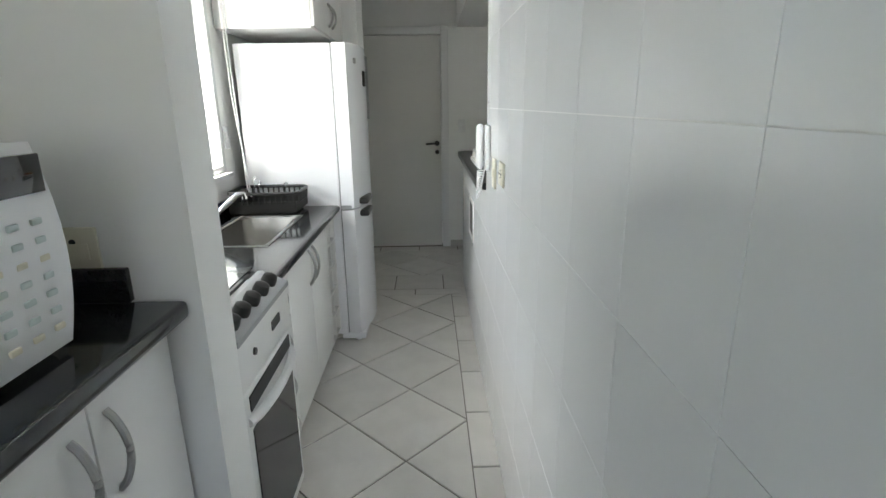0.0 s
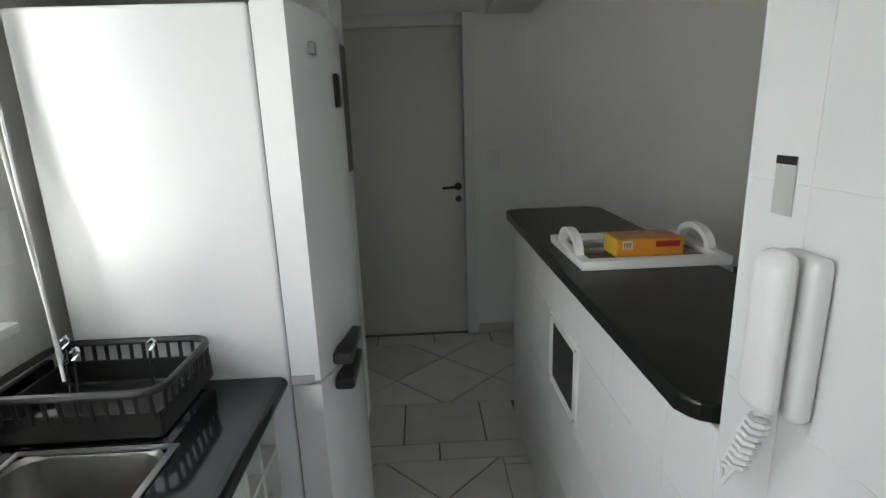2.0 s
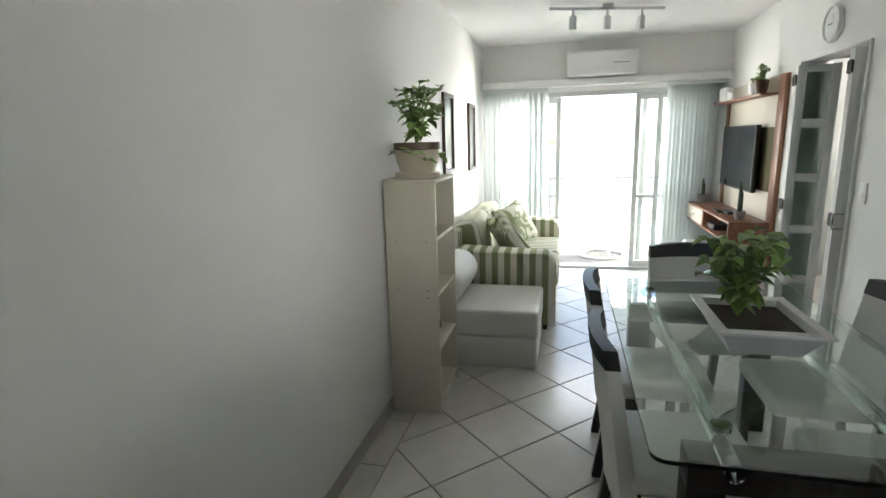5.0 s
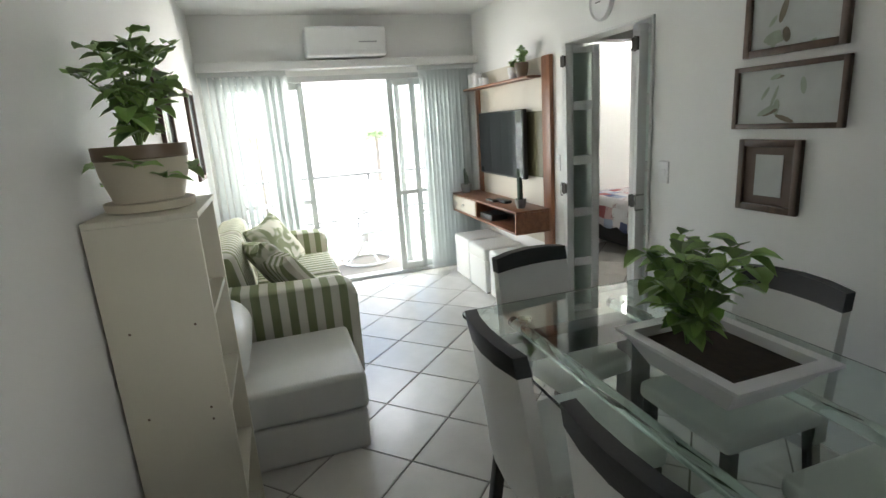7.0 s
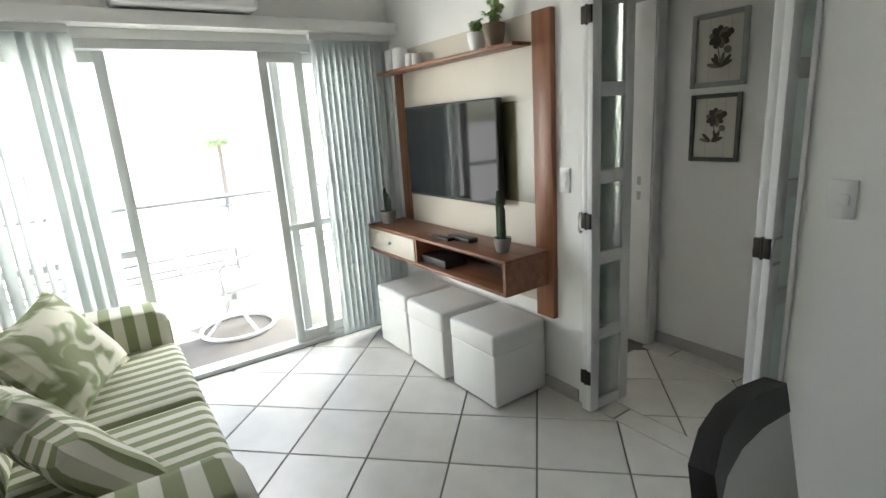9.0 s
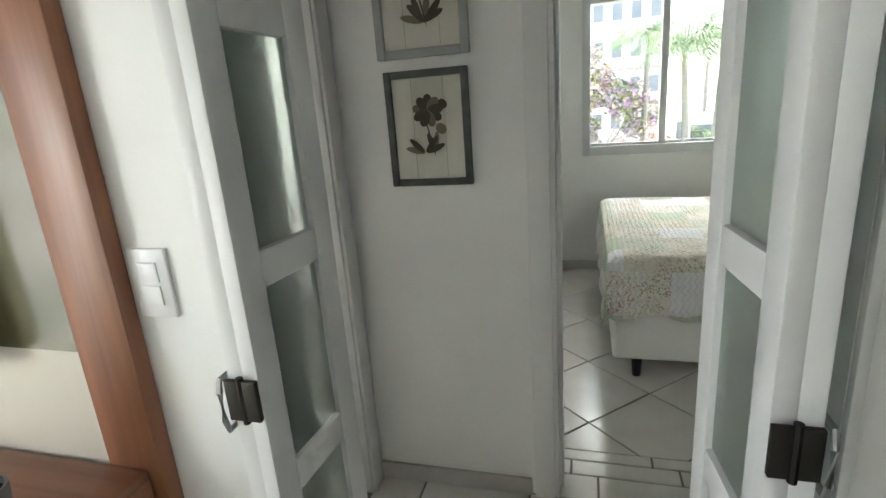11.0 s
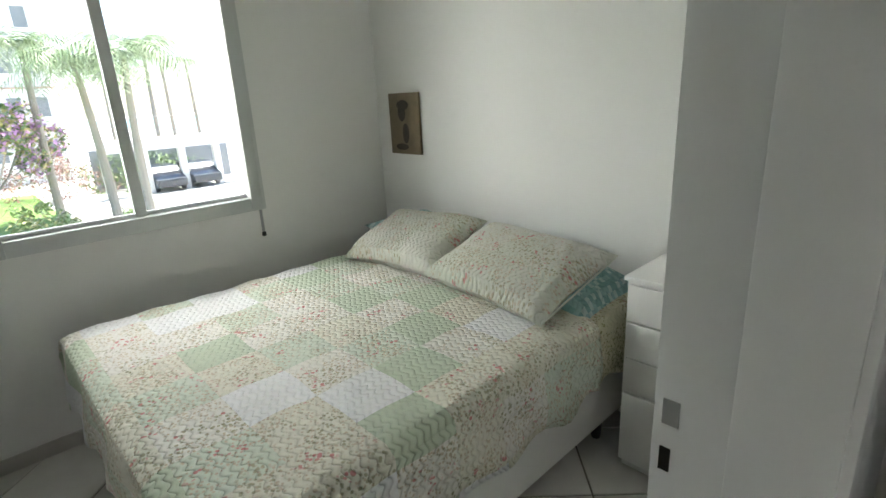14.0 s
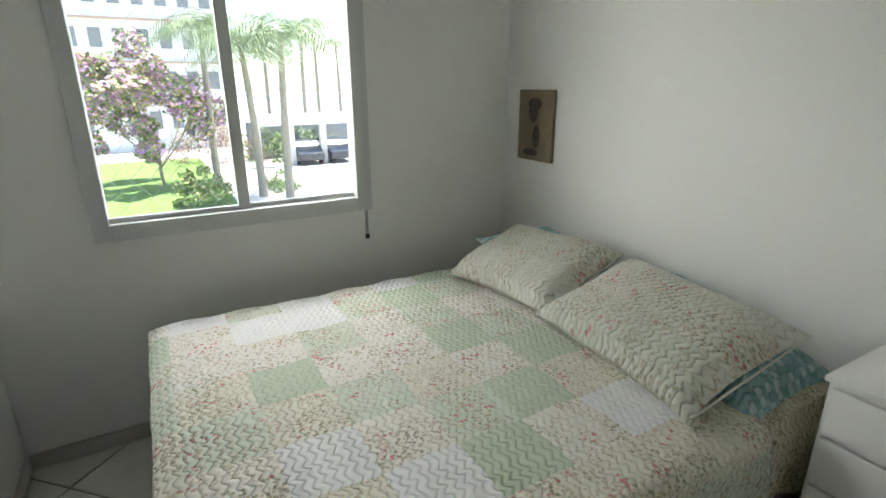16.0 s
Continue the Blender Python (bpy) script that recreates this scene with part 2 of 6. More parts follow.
# ---- structure ----
H = 2.52
floor = structure("floor", boxes((-0.25, -1.3, -0.12, 8.4, 6.13, -0.006)), GROUT_F, "diagonal beige ceramic tile floor with brown joints")
wall_x("wall_kitchen_window", -0.25, -0.10, -1.3, 6.13, 0, H, [(1.99, 3.64, 1.10, 2.12)], label="white plastered kitchen wall around the tilting window")
wall_y("wall_entrance", 5.98, 6.13, -0.10, 7.3, 0, H, [(0.315, 1.15, 0, 2.08)], label="long plain white plastered wall with the entrance door")
wall_x("wall_kitchen_tiled", 1.2915, 1.44, -1.3, 3.19, 0, H, mat=GROUT_W, label="kitchen wall clad in large white glazed tiles")
# The opening here is assumed, cut so the added back lamp shines in.
wall_y("wall_kitchen_back", -1.3, -1.15, -0.10, 1.30, 0, H, [(0.1, 1.1, 1.05, 2.15)], label="white end wall of the kitchen with an unseen opening cut for added light")
wall_y("wall_pillar", 1.80, 1.945, -0.10, 0.535, 0, H, label="narrow white tiled wall end beside the cooker")
wall_y("wall_fridge_niche", 4.67, 5.03, -0.10, 0.53, 0, H, label="white wall stub beside the fridge")
wall_x("wall_entry_side", -0.1, 0.20, 5.03, 5.98, 0, H, label="white wall beside the entrance door")
wall_y("wall_living", 3.27, 3.41, 1.44, 7.3, 0, H, [(4.70, 5.565, 0, 1.98)], label="white living room wall with the television and folding doors")
wall_x("wall_balcony", 7.3, 7.45, 1.0, 6.13, 0, H, [(3.60, 5.88, 0, 2.0)], label="white wall around the glazed balcony doors")
wall_y("wall_hall", 2.262, 2.475, 3.0, 5.93, 0, H, [(4.356, 5.118, 0, 2.06)], label="white hall wall with framed flower prints and the bedroom door")
wall_x("wall_hall_end", 3.0, 3.1, 2.475, 3.27, 0, H, label="plain white end wall of the hall")
wall_x("wall_second_bedroom", 5.79, 5.93, -0.20, 3.27, 0, H, [(2.56, 3.22, 0, 2.06)], label="white wall with the second bedroom door")
wall_x("wall_headboard", 2.86, 3.0, -0.34, 2.475, 0, H, label="white bedroom wall behind the bed head")
wall_x("wall_bedroom_side", 5.43, 5.57, -0.34, 2.34, 0, H, label="white bedroom side wall")
wall_y("wall_bedroom_window", -0.34, -0.20, 3.0, 5.43, 0, H, [(3.86, 5.03, 0.94, 2.10)], label="white bedroom wall around the window")
wall_y("wall_second_bedroom_back", 0.0, 0.12, 5.93, 8.0, 0, H, label="plain white back wall of the second bedroom")
wall_x("wall_second_bedroom_window", 8.0, 8.12, 0.12, 3.27, 0, H, [(0.7, 1.9, 1.0, 2.1)], label="second bedroom wall around its window")
# Unseen backing added behind the door to stop light leaking past its edge.
structure("wall_landing", boxes((-0.1, 6.16, 0, 1.6, 6.3, H)), WALL, "plain unseen backing that blocks light behind the entrance door")
structure("ceiling", boxes((-0.25, -1.3, H, 7.45, 6.13, H + 0.12), (7.45, -0.34, H, 8.12, 3.41, H + 0.12)), CEIL, "flat white painted ceiling")
structure("beam", boxes((1.30, 3.19, 2.14, 1.58, 5.98, H)), WALL, "white plastered beam above the bar counter")
structure("wall_bar", boxes((1.2915, 3.192, 0, 1.46, 4.90, 1.04)), WALL, "half-height wall carrying the bar counter")
structure("balcony_floor", boxes((7.45, 3.3, -0.12, 9.3, 6.3, -0.02)), BASEB, "pale balcony floor outside the glass doors")


def part_of_rect(poly, x0, y0, x1, y1):
    """Cuts a convex outline to a rectangle."""
    for axis, lim, sign in ((0, x0, 1), (0, x1, -1), (1, y0, 1), (1, y1, -1)):
        out = []
        for i, p in enumerate(poly):
            q = poly[(i + 1) % len(poly)]
            a, b = sign * (p[axis] - lim), sign * (q[axis] - lim)
            if a >= 0:
                out.append(p)
            if a * b < 0:
                k = a / (a - b)
                out.append((p[0] + k * (q[0] - p[0]), p[1] + k * (q[1] - p[1])))
        poly = out
        if len(poly) < 3:
            return []
    return poly


def outline_area(p):
    return 0.5 * abs(sum(a[0] * b[1] - b[0] * a[1] for a, b in zip(p, p[1:] + p[:1])))


JOINT = 0.0042


def floor_piece(poly):
    cx, cy = sum(p[0] for p in poly) / len(poly), sum(p[1] for p in poly) / len(poly)
    bm = slab([(x - cx, y - cy) for x, y in poly], -0.006, 0.0)
    top = [e for e in bm.edges if e.verts[0].co.z > -0.001 and e.verts[1].co.z > -0.001]
    bmesh.ops.bevel(bm, geom=top, offset=0.0015, segments=1, affect='EDGES')
    return part("tile", bm, TILE_F, floor, smooth=False, at=Matrix.Translation((cx, cy, 0)))


def tile_room(x0, y0, x1, y1, px, py, half):
    """Diagonal tiles with corners at (px, py) in a rectangle."""
    h = half - JOINT * 1.41
    for i in range(-40, 41):
        for j in range(-40, 41):
            if (i + j) % 2:
                continue
            cx, cy = px + i * half, py + half + j * half
            if cx < x0 - half or cx > x1 + half or cy < y0 - half or cy > y1 + half:
                continue
            poly = part_of_rect([(cx - h, cy), (cx, cy - h), (cx + h, cy), (cx, cy + h)], x0, y0, x1, y1)
            if poly and outline_area(poly) > 0.002:
                floor_piece(poly)


def strip(x0, y0, x1, y1, step, along, phase=0.0):
    a0, a1 = (x0, x1) if along == 'x' else (y0, y1)
    cuts = [a0] + [c for c in (a0 + phase + k * step for k in range(60)) if a0 + 0.03 < c < a1 - 0.03] + [a1]
    for a, b in zip(cuts, cuts[1:]):
        a, b = a + JOINT, b - JOINT
        if along == 'x':
            floor_piece([(a, y0 + JOINT), (b, y0 + JOINT), (b, y1 - JOINT), (a, y1 - JOINT)])
        else:
            floor_piece([(x0 + JOINT, a), (x1 - JOINT, a), (x1 - JOINT, b), (x0 + JOINT, b)])


def lay_floor():
    tile_room(-0.1, -1.15, 1.175, 4.56, 0.90, 3.736, 0.282)
    strip(1.175, -1.15, 1.30, 4.56, 0.39, 'y', 0.2)
    strip(-0.1, 4.56, 1.30, 4.69, 0.42, 'x', 0.15)
    strip(-0.1, 4.69, 1.30, 5.05, 0.40, 'x', 0.02)
    tile_room(0.2, 5.05, 1.60, 5.83, 0.945, 5.605, 0.286)
    strip(0.2, 5.83, 7.3, 5.98, 0.40, 'x', 0.30)
    tile_room(1.60, 3.41, 7.3, 5.83, 5.375, 4.497, 0.2715)
    tile_room(3.1, 2.62, 5.79, 3.27, 4.95, 2.9, 0.262)
    strip(3.1, 2.475, 5.79, 2.62, 0.4, 'x', 0.1)
    strip(4.356, 2.26, 5.118, 2.345, 0.4, 'x', 0.3)
    strip(4.356, 2.345, 5.118, 2.475, 0.4, 'x', 0.2)
    strip(4.70, 3.27, 5.565, 3.41, 0.4, 'x', 0.3)
    strip(3.0, 2.195, 5.43, 2.26, 0.4, 'x', 0.15)
    tile_room(3.0, -0.2, 5.43, 2.195, 4.703, 1.718, 0.284)
    tile_room(5.93, 0.12, 8.0, 3.27, 6.4, 1.6, 0.278)


def lay_wall_tiles():
    """Large glazed tiles on the kitchen's long wall and on the bar."""
    wall = bpy.data.objects["wall_kitchen_tiled"]
    bar = bpy.data.objects["wall_bar"]
    tw, th = 0.27, 0.285
    shared = {}
    for iy in range(-16, 9):
        for iz in range(-6, 5):
            ya, yb = 2.806 + iy * tw, 2.806 + (iy + 1) * tw
            za, zb = 1.425 + iz * th, 1.425 + (iz + 1) * th
            for owner, y0, y1, z0, z1 in ((wall, -1.15, 3.19, 0, H), (bar, 3.19, 4.90, 0, 1.04)):
                a, b, c, d = max(ya, y0), min(yb, y1), max(za, z0), min(zb, z1)
                if b - a < 0.02 or d - c < 0.02:
                    continue
                key = (round(b - a, 3), round(d - c, 3))
                if key not in shared:
                    w, h = (b - a) / 2 - 0.0009, (d - c) / 2 - 0.0009
                    bm = boxes((-0.0045, -w, -h, 0.004, w, h))
                    shared[key] = mesh_of("tile", bm, TILE_W)
                t = new("tile", shared[key])
                t.matrix_basis = Matrix.Translation((1.295, (a + b) / 2, (c + d) / 2))
                t.parent = owner


def baseboards():
    rows = [("baseboard_entrance", (1.23, 5.966, 0, 7.3, 5.98, 0.07)), ("baseboard_living", (1.60, 3.41, 0, 4.64, 3.424, 0.07)),
            ("baseboard_living", (5.61, 3.41, 0, 7.3, 3.424, 0.07)),
            ("baseboard_hall", (5.19, 2.475, 0, 5.79, 2.489, 0.07)), ("baseboard_hall", (3.1, 2.475, 0, 4.345, 2.489, 0.07)),
            ("baseboard_bedroom", (3.0, -0.2, 0, 5.43, -0.186, 0.07)), ("baseboard_bedroom", (5.416, -0.186, 0, 5.43, 2.25, 0.07)),
            ("baseboard_bedroom", (3.0, -0.186, 0, 3.014, 2.25, 0.07))]
    for n, r in rows:
        structure(n, boxes(r), BASEB, "low beige ceramic skirting tile along the wall", 0.003)


# ---- doors and windows ----
def lever(parent, x, y, z, side=-1, facing=-1):
    """Lever handle with a round rose and a key rose on a door that faces -y or +y."""
    part("door_handle", tube([(x, y, z), (x, y + facing * 0.05, z), (x + side * 0.02, y + facing * 0.055, z), (x + side * 0.11, y + facing * 0.055, z - 0.004)], 0.009), DARKMET, parent, "dark metal lever handle")
    part("rose", turned([(0.024, -0.006), (0.026, 0.0), (0.024, 0.006)], 20, (x, y + facing * 0.004, z), 'Y'), DARKMET, parent)
    part("key_rose", turned([(0.020, -0.006), (0.022, 0.0), (0.020, 0.006)], 20, (x, y + facing * 0.004, z - 0.085), 'Y'), DARKMET, parent)


def casing(parent, x0, x1, y, h, w=0.07, facing=-1, mat=None):
    a, b = sorted((y, y + facing * 0.016))
    for n, r in (("casing_side", (x0 - w, a, 0, x0, b, h + w)), ("casing_side", (x1, a, 0, x1 + w, b, h + w)), ("casing_top", (x0 + 0.001, a, h, x1 - 0.001, b, h + w))):
        part(n, boxes(r), mat or TRIMW, parent, bevel=0.004)


d = thing("door_1", "plain cream-white flush entrance door, closed, dark lever handle", "door")
d["kind"] = "structure"
part("leaf", boxes((0.322, 5.995, 0.008, 1.143, 6.03, 2.075)), DOORW, d, bevel=0.003)
casing(d, 0.315, 1.15, 5.98, 2.08)
lever(d, 1.103, 5.995, 1.066)
for z in (0.3, 1.05, 1.9):
    part("hinge", turned([(0.008, -0.045), (0.008, 0.045)], 10, (0.322, 5.985, z)), STEEL, d)

d = thing("door_2", "white painted bedroom door frame with steel strike plates, door swung inside", "door")
d["kind"] = "structure"
for n, r in (("jamb", (4.356, 2.258, 0, 4.376, 2.37, 2.06)), ("jamb", (4.357, 2.3705, 0, 4.43, 2.480, 2.06)), ("jamb", (5.094, 2.258, 0, 5.118, 2.480, 2.06)), ("head", (4.4305, 2.258, 2.036, 5.093, 2.480, 2.06)),
             ("stop", (5.080, 2.36, 0, 5.0935, 2.42, 2.03))):
    part(n, boxes(r), TRIMW, d, bevel=0.002)
casing(d, 4.42, 5.108, 2.476, 2.05, 0.07, 1)
casing(d, 4.356, 5.108, 2.2615, 2.05, 0.07, -1)
part("strike_plate", boxes((4.3755, 2.268, 1.025, 4.378, 2.292, 1.066)), STEEL, d)
part("strike_plate", boxes((4.3755, 2.268, 0.945, 4.378, 2.284, 0.985)), DARKMET, d)

d = thing("door_3", "white painted second bedroom door frame with steel strike plates", "door")
d["kind"] = "structure"
for n, r in (("jamb", (5.785, 2.56, 0, 5.935, 2.584, 2.06)), ("jamb", (5.785, 3.196, 0, 5.935, 3.22, 2.06)), ("head", (5.785, 2.584, 2.036, 5.935, 3.196, 2.06)),
             ("casing_side", (5.774, 2.492, 0, 5.786, 2.572, 2.12)), ("casing_top", (5.774, 2.572, 2.05, 5.786, 3.22, 2.12))):
    part(n, boxes(r), TRIMW, d, bevel=0.002)
part("strike_plate", boxes((5.85, 2.5835, 1.02, 5.875, 2.586, 1.07)), STEEL, d)
part("strike_plate", boxes((5.85, 2.5835, 0.93, 5.875, 2.586, 0.98)), STEEL, d)


def folding_leaf(name, ax, ay, bx, by, label, handle=0):
    """A narrow white leaf with five frosted panes, standing from a to b on the plan."""
    w = math.hypot(bx - ax, by - ay)
    ob = thing(name, label, "folding door", pose(ax, ay, 0, 0, 0, math.degrees(math.atan2(by - ay, bx - ax))), "folding doors of the hall")
    zs = [0.03, 0.42, 0.80, 1.18, 1.56, 1.95]
    e = 0.055
    part("stile", boxes((0, -0.015, 0.015, e, 0.015, 1.96)), TRIMW, ob, bevel=0.003)
    part("stile", boxes((w - e, -0.015, 0.015, w, 0.015, 1.96)), TRIMW, ob, bevel=0.003)
    for i, z in enumerate(zs):
        h = 0.03 if i not in (0, 5) else 0.04
        part("rail", boxes((e, -0.014, max(0.016, z - h), w - e, 0.014, min(1.955, z + h))), TRIMW, ob, bevel=0.004)
    for za, zb in zip(zs, zs[1:]):
        p = part("pane", boxes((e + 0.001, -0.003, za + 0.031, w - e - 0.001, 0.003, zb - 0.031)), FROST, ob, smooth=False)
        p.visible_shadow = False
    return ob


HALL_LEAF = "white folding door leaf with frosted glass panes, folded open"
for ax, ay, bx, by in ((5.505, 3.465, 5.485, 3.205), (5.53, 3.465, 5.55, 3.245), (4.782, 3.465, 4.806, 3.205), (4.756, 3.465, 4.716, 3.245)):
    folding_leaf("folding_door", ax, ay, bx, by, HALL_LEAF)
for x, s in ((5.518, 1), (4.769, -1)):
    for z in (0.985, 1.86, 0.2):
        h = thing("hinge", "dark bronze folding door hinge", "hinge", group="folding door hinges")
        part("plate", boxes((x - 0.028, 3.467, z - 0.035, x - 0.003, 3.477, z + 0.035)), DARKMET, h, bevel=0.002)
        part("plate", boxes((x + 0.003, 3.467, z - 0.035, x + 0.028, 3.477, z + 0.035)), DARKMET, h, bevel=0.002)
        part("pin", turned([(0.006, -0.04), (0.006, 0.04)], 8, (x, 3.473, z)), DARKMET, h)
    h = thing("pull_handle", "small dark pull handle on a folding door leaf", "handle", group="pulls")
    xx = x + s * 0.035
    part("grip", tube([(xx, 3.42, 1.02), (xx, 3.475, 1.02), (xx, 3.48, 1.0), (xx, 3.48, 0.95), (xx, 3.475, 0.93), (xx, 3.42, 0.93)], 0.005), STEEL, h)
t = thing("trim_opening", "white painted casing around the folding door opening", "door casing")
t["kind"] = "structure"
casing(t, 4.70, 5.565, 3.41, 1.98, 0.015, 1)


def pane_window(name, x0, x1, z0, z1, y, label):
    w = thing(name, label, "window")
    w["kind"] = "structure"
    for n, r in (("window_frame", (x0, y - 0.08, z0, x0 + 0.06, y + 0.015, z1)), ("window_frame", (x1 - 0.06, y - 0.08, z0, x1, y + 0.015, z1)),
                 ("window_frame", (x0 + 0.06, y - 0.08, z0, x1 - 0.06, y + 0.015, z0 + 0.07)), ("window_frame", (x0 + 0.06, y - 0.08, z1 - 0.06, x1 - 0.06, y + 0.015, z1))):
        part(n, boxes(r), ALU, w, bevel=0.004)
    m = (x0 + x1) / 2
    part("stile", boxes((m - 0.025, y - 0.055, z0 + 0.07, m + 0.025, y - 0.02, z1 - 0.06)), ALU, w, bevel=0.003)
    for a, b, yy in ((x0 + 0.06, m - 0.025, y - 0.045), (m + 0.025, x1 - 0.06, y - 0.03)):
        part("sash_rail", boxes((a, yy - 0.012, z0 + 0.071, b, yy + 0.012, z0 + 0.09)), ALU, w, bevel=0.002)
        p = part("pane", boxes((a, yy - 0.002, z0 + 0.09, b, yy + 0.002, z1 - 0.06)), GLASS, w, smooth=False)
        p.visible_shadow = False
    return w


pane_window("window_1", 3.86, 5.03, 0.94, 2.10, -0.185, "white aluminium sliding bedroom window with two panes")
# ---- kitchen ----
def bow_handle(parent, a, b, out, mat, r=0.007):
    """A bowed cabinet handle between two points, arching outwards along out."""
    a, b, out = Vector(a), Vector(b), Vector(out)
    pts = [a + (b - a) * (i / 12) + out * math.sin(math.pi * i / 12) ** 0.7 for i in range(13)]
    return part("handle", tube(pts, r), mat, parent, "bowed satin steel handle")


def cabinet(name, x0, x1, y0, y1, z0, z1, doors, label, handles=(), body_top=None):
    """A white cabinet that opens towards +x; doors are (ya, yb, za, zb)."""
    c = thing(name, label, "cabinet")
    part("body", boxes((x0, y0, z0, x1 - 0.018, y1, body_top or z1)), WHITE, c, bevel=0.002)
    for i, (ya, yb, za, zb) in enumerate(doors):
        dd = part("door", boxes((x1 - 0.017, ya + 0.002, za, x1, yb - 0.002, zb)), WHITE, c, bevel=0.003)
        if i < len(handles):
            p, q = handles[i]
            bow_handle(dd, (x1, *p), (x1, *q), (0.03, 0, 0), STEEL)
    return c


cabinet("base_cabinet", -0.09, 0.46, 0.20, 1.79, 0.08, 1.015, [(0.9, 1.515, 0.09, 1.01), (1.515, 1.785, 0.09, 1.01), (0.2, 0.9, 0.09, 1.01)],
        "white lacquered base cabinet with bowed steel handles under black granite", [((1.465, 0.79), (1.465, 0.95)), ((1.555, 0.79), (1.555, 0.95))])
t = thing("granite_worktop", "polished black granite worktop under the microwave", "worktop")
part("top", rounded(-0.098, 0.2, 1.016, 0.51, 1.797, 1.056, 0.012), GRANITE, t)
part("upstand", rounded(-0.098, 1.778, 1.057, 0.40, 1.797, 1.13, 0.004), GRANITE, t)

t = thing("granite_worktop", "polished black granite worktop with steel sink", "worktop")
bm = bmesh.new()
rims = []
for x0, y0, x1, y1 in ((-0.098, 2.43, 0.47, 3.745), (0.03, 2.86, 0.33, 3.46)):
    for z in (0.84, 0.88):
        rims.append([bm.verts.new((x, y, z)) for x, y in ((x0, y0), (x1, y0), (x1, y1), (x0, y1))])
for a, b in ((rims[0], rims[1]), (rims[1], rims[3]), (rims[3], rims[2]), (rims[2], rims[0])):
    for k in range(4):
        bm.faces.new((a[k], a[(k + 1) % 4], b[(k + 1) % 4], b[k]))
part("top", bm, GRANITE, t, smooth=False)
part("nosing", tube([(0.472, 2.43, 0.86), (0.472, 3.745, 0.86)], 0.02, 12), GRANITE, t)
part("upstand", rounded(-0.098, 2.43, 0.881, -0.078, 3.745, 0.96, 0.004), GRANITE, t)
s = thing("sink", "rectangular brushed stainless steel sink bowl set into granite", "sink")
bm = bmesh.new()
rings = []
for inset, z, r in ((-0.004, 0.882, 0.05), (0.004, 0.872, 0.05), (0.012, 0.76, 0.06), (0.03, 0.715, 0.06), (0.06, 0.70, 0.05)):
    x0, y0, x1, y1 = 0.03 + inset, 2.86 + inset, 0.33 - inset, 3.46 - inset
    pts = arc(x0 + r, y0 + r, r, 180, 270, 5) + arc(x1 - r, y0 + r, r, 270, 360, 5) + arc(x1 - r, y1 - r, r, 0, 90, 5) + arc(x0 + r, y1 - r, r, 90, 180, 5)
    rings.append([bm.verts.new((x, y, z)) for x, y in pts])
for a, b in zip(rings, rings[1:]):
    for k in range(len(a)):
        bm.faces.new((a[k], a[(k + 1) % len(a)], b[(k + 1) % len(a)], b[k]))
bm.faces.new(rings[-1])
part("bowl", bm, SINKST, s)
part("rim", boxes((0.018, 2.848, 0.8805, 0.032, 3.472, 0.884), (0.328, 2.848, 0.8805, 0.342, 3.472, 0.884), (0.032, 2.848, 0.8805, 0.328, 2.862, 0.884), (0.032, 3.458, 0.8805, 0.328, 3.472, 0.884)), STEEL, s)
part("drain", turned([(0.04, 0.0), (0.045, 0.004), (0.02, 0.006)], 20, (0.18, 3.16, 0.702)), CHROME, s)
f = thing("tap", "chrome mixer tap with a slanted spout behind the sink", "tap")
part("body", turned([(0.028, 0.0), (0.026, 0.02), (0.022, 0.09), (0.026, 0.10), (0.026, 0.13), (0.01, 0.145)], 20, (-0.02, 3.05, 0.88)), CHROME, f)
part("spout", tube([(-0.02, 3.05, 0.93), (0.03, 3.08, 0.96), (0.13, 3.14, 1.05), (0.155, 3.155, 1.055), (0.16, 3.158, 1.03)], 0.013, 12), CHROME, f)
part("lever", rounded(-0.07, 3.03, 1.02, 0.0, 3.07, 1.035, 0.006), CHROME, f)

c = cabinet("base_cabinet", -0.09, 0.45, 2.43, 2.72, 0.10, 0.838, [(2.43, 2.72, 0.64, 0.83), (2.43, 2.72, 0.45, 0.635), (2.43, 2.72, 0.27, 0.445), (2.43, 2.72, 0.105, 0.265)],
            "white drawer cabinet with four bowed handles", [((2.52, 0.70), (2.63, 0.77)), ((2.52, 0.51), (2.63, 0.58)), ((2.52, 0.33), (2.63, 0.40)), ((2.52, 0.15), (2.63, 0.22))])
cabinet("base_cabinet", -0.09, 0.45, 2.72, 3.50, 0.10, 0.838, [(2.72, 3.11, 0.105, 0.83), (3.11, 3.50, 0.105, 0.83)],
        "white double-door sink cabinet with bowed steel handles", [((3.07, 0.63), (3.07, 0.80)), ((3.15, 0.63), (3.15, 0.80))], 0.69)
c = thing("bottle_rack", "white open bottle rack cabinet beside the fridge", "cabinet")
part("back", boxes((-0.09, 3.50, 0.10, 0.20, 3.74, 0.838)), WHITE, c)
part("side", boxes((0.20, 3.50, 0.10, 0.45, 3.516, 0.838)), WHITE, c)
part("side", boxes((0.20, 3.724, 0.10, 0.45, 3.74, 0.838)), WHITE, c)
part("divider", boxes((0.20, 3.612, 0.115, 0.446, 3.626, 0.824)), WHITE, c)
for i in range(6):
    z = 0.10 + i * 0.1445
    part("shelf", boxes((0.20, 3.516, z, 0.448, 3.724, z + 0.014)), WHITE, c)
part("plinth", boxes((-0.09, 2.43, 0.0, 0.40, 3.74, 0.098)), BLACK, c, "dark recessed plinth")

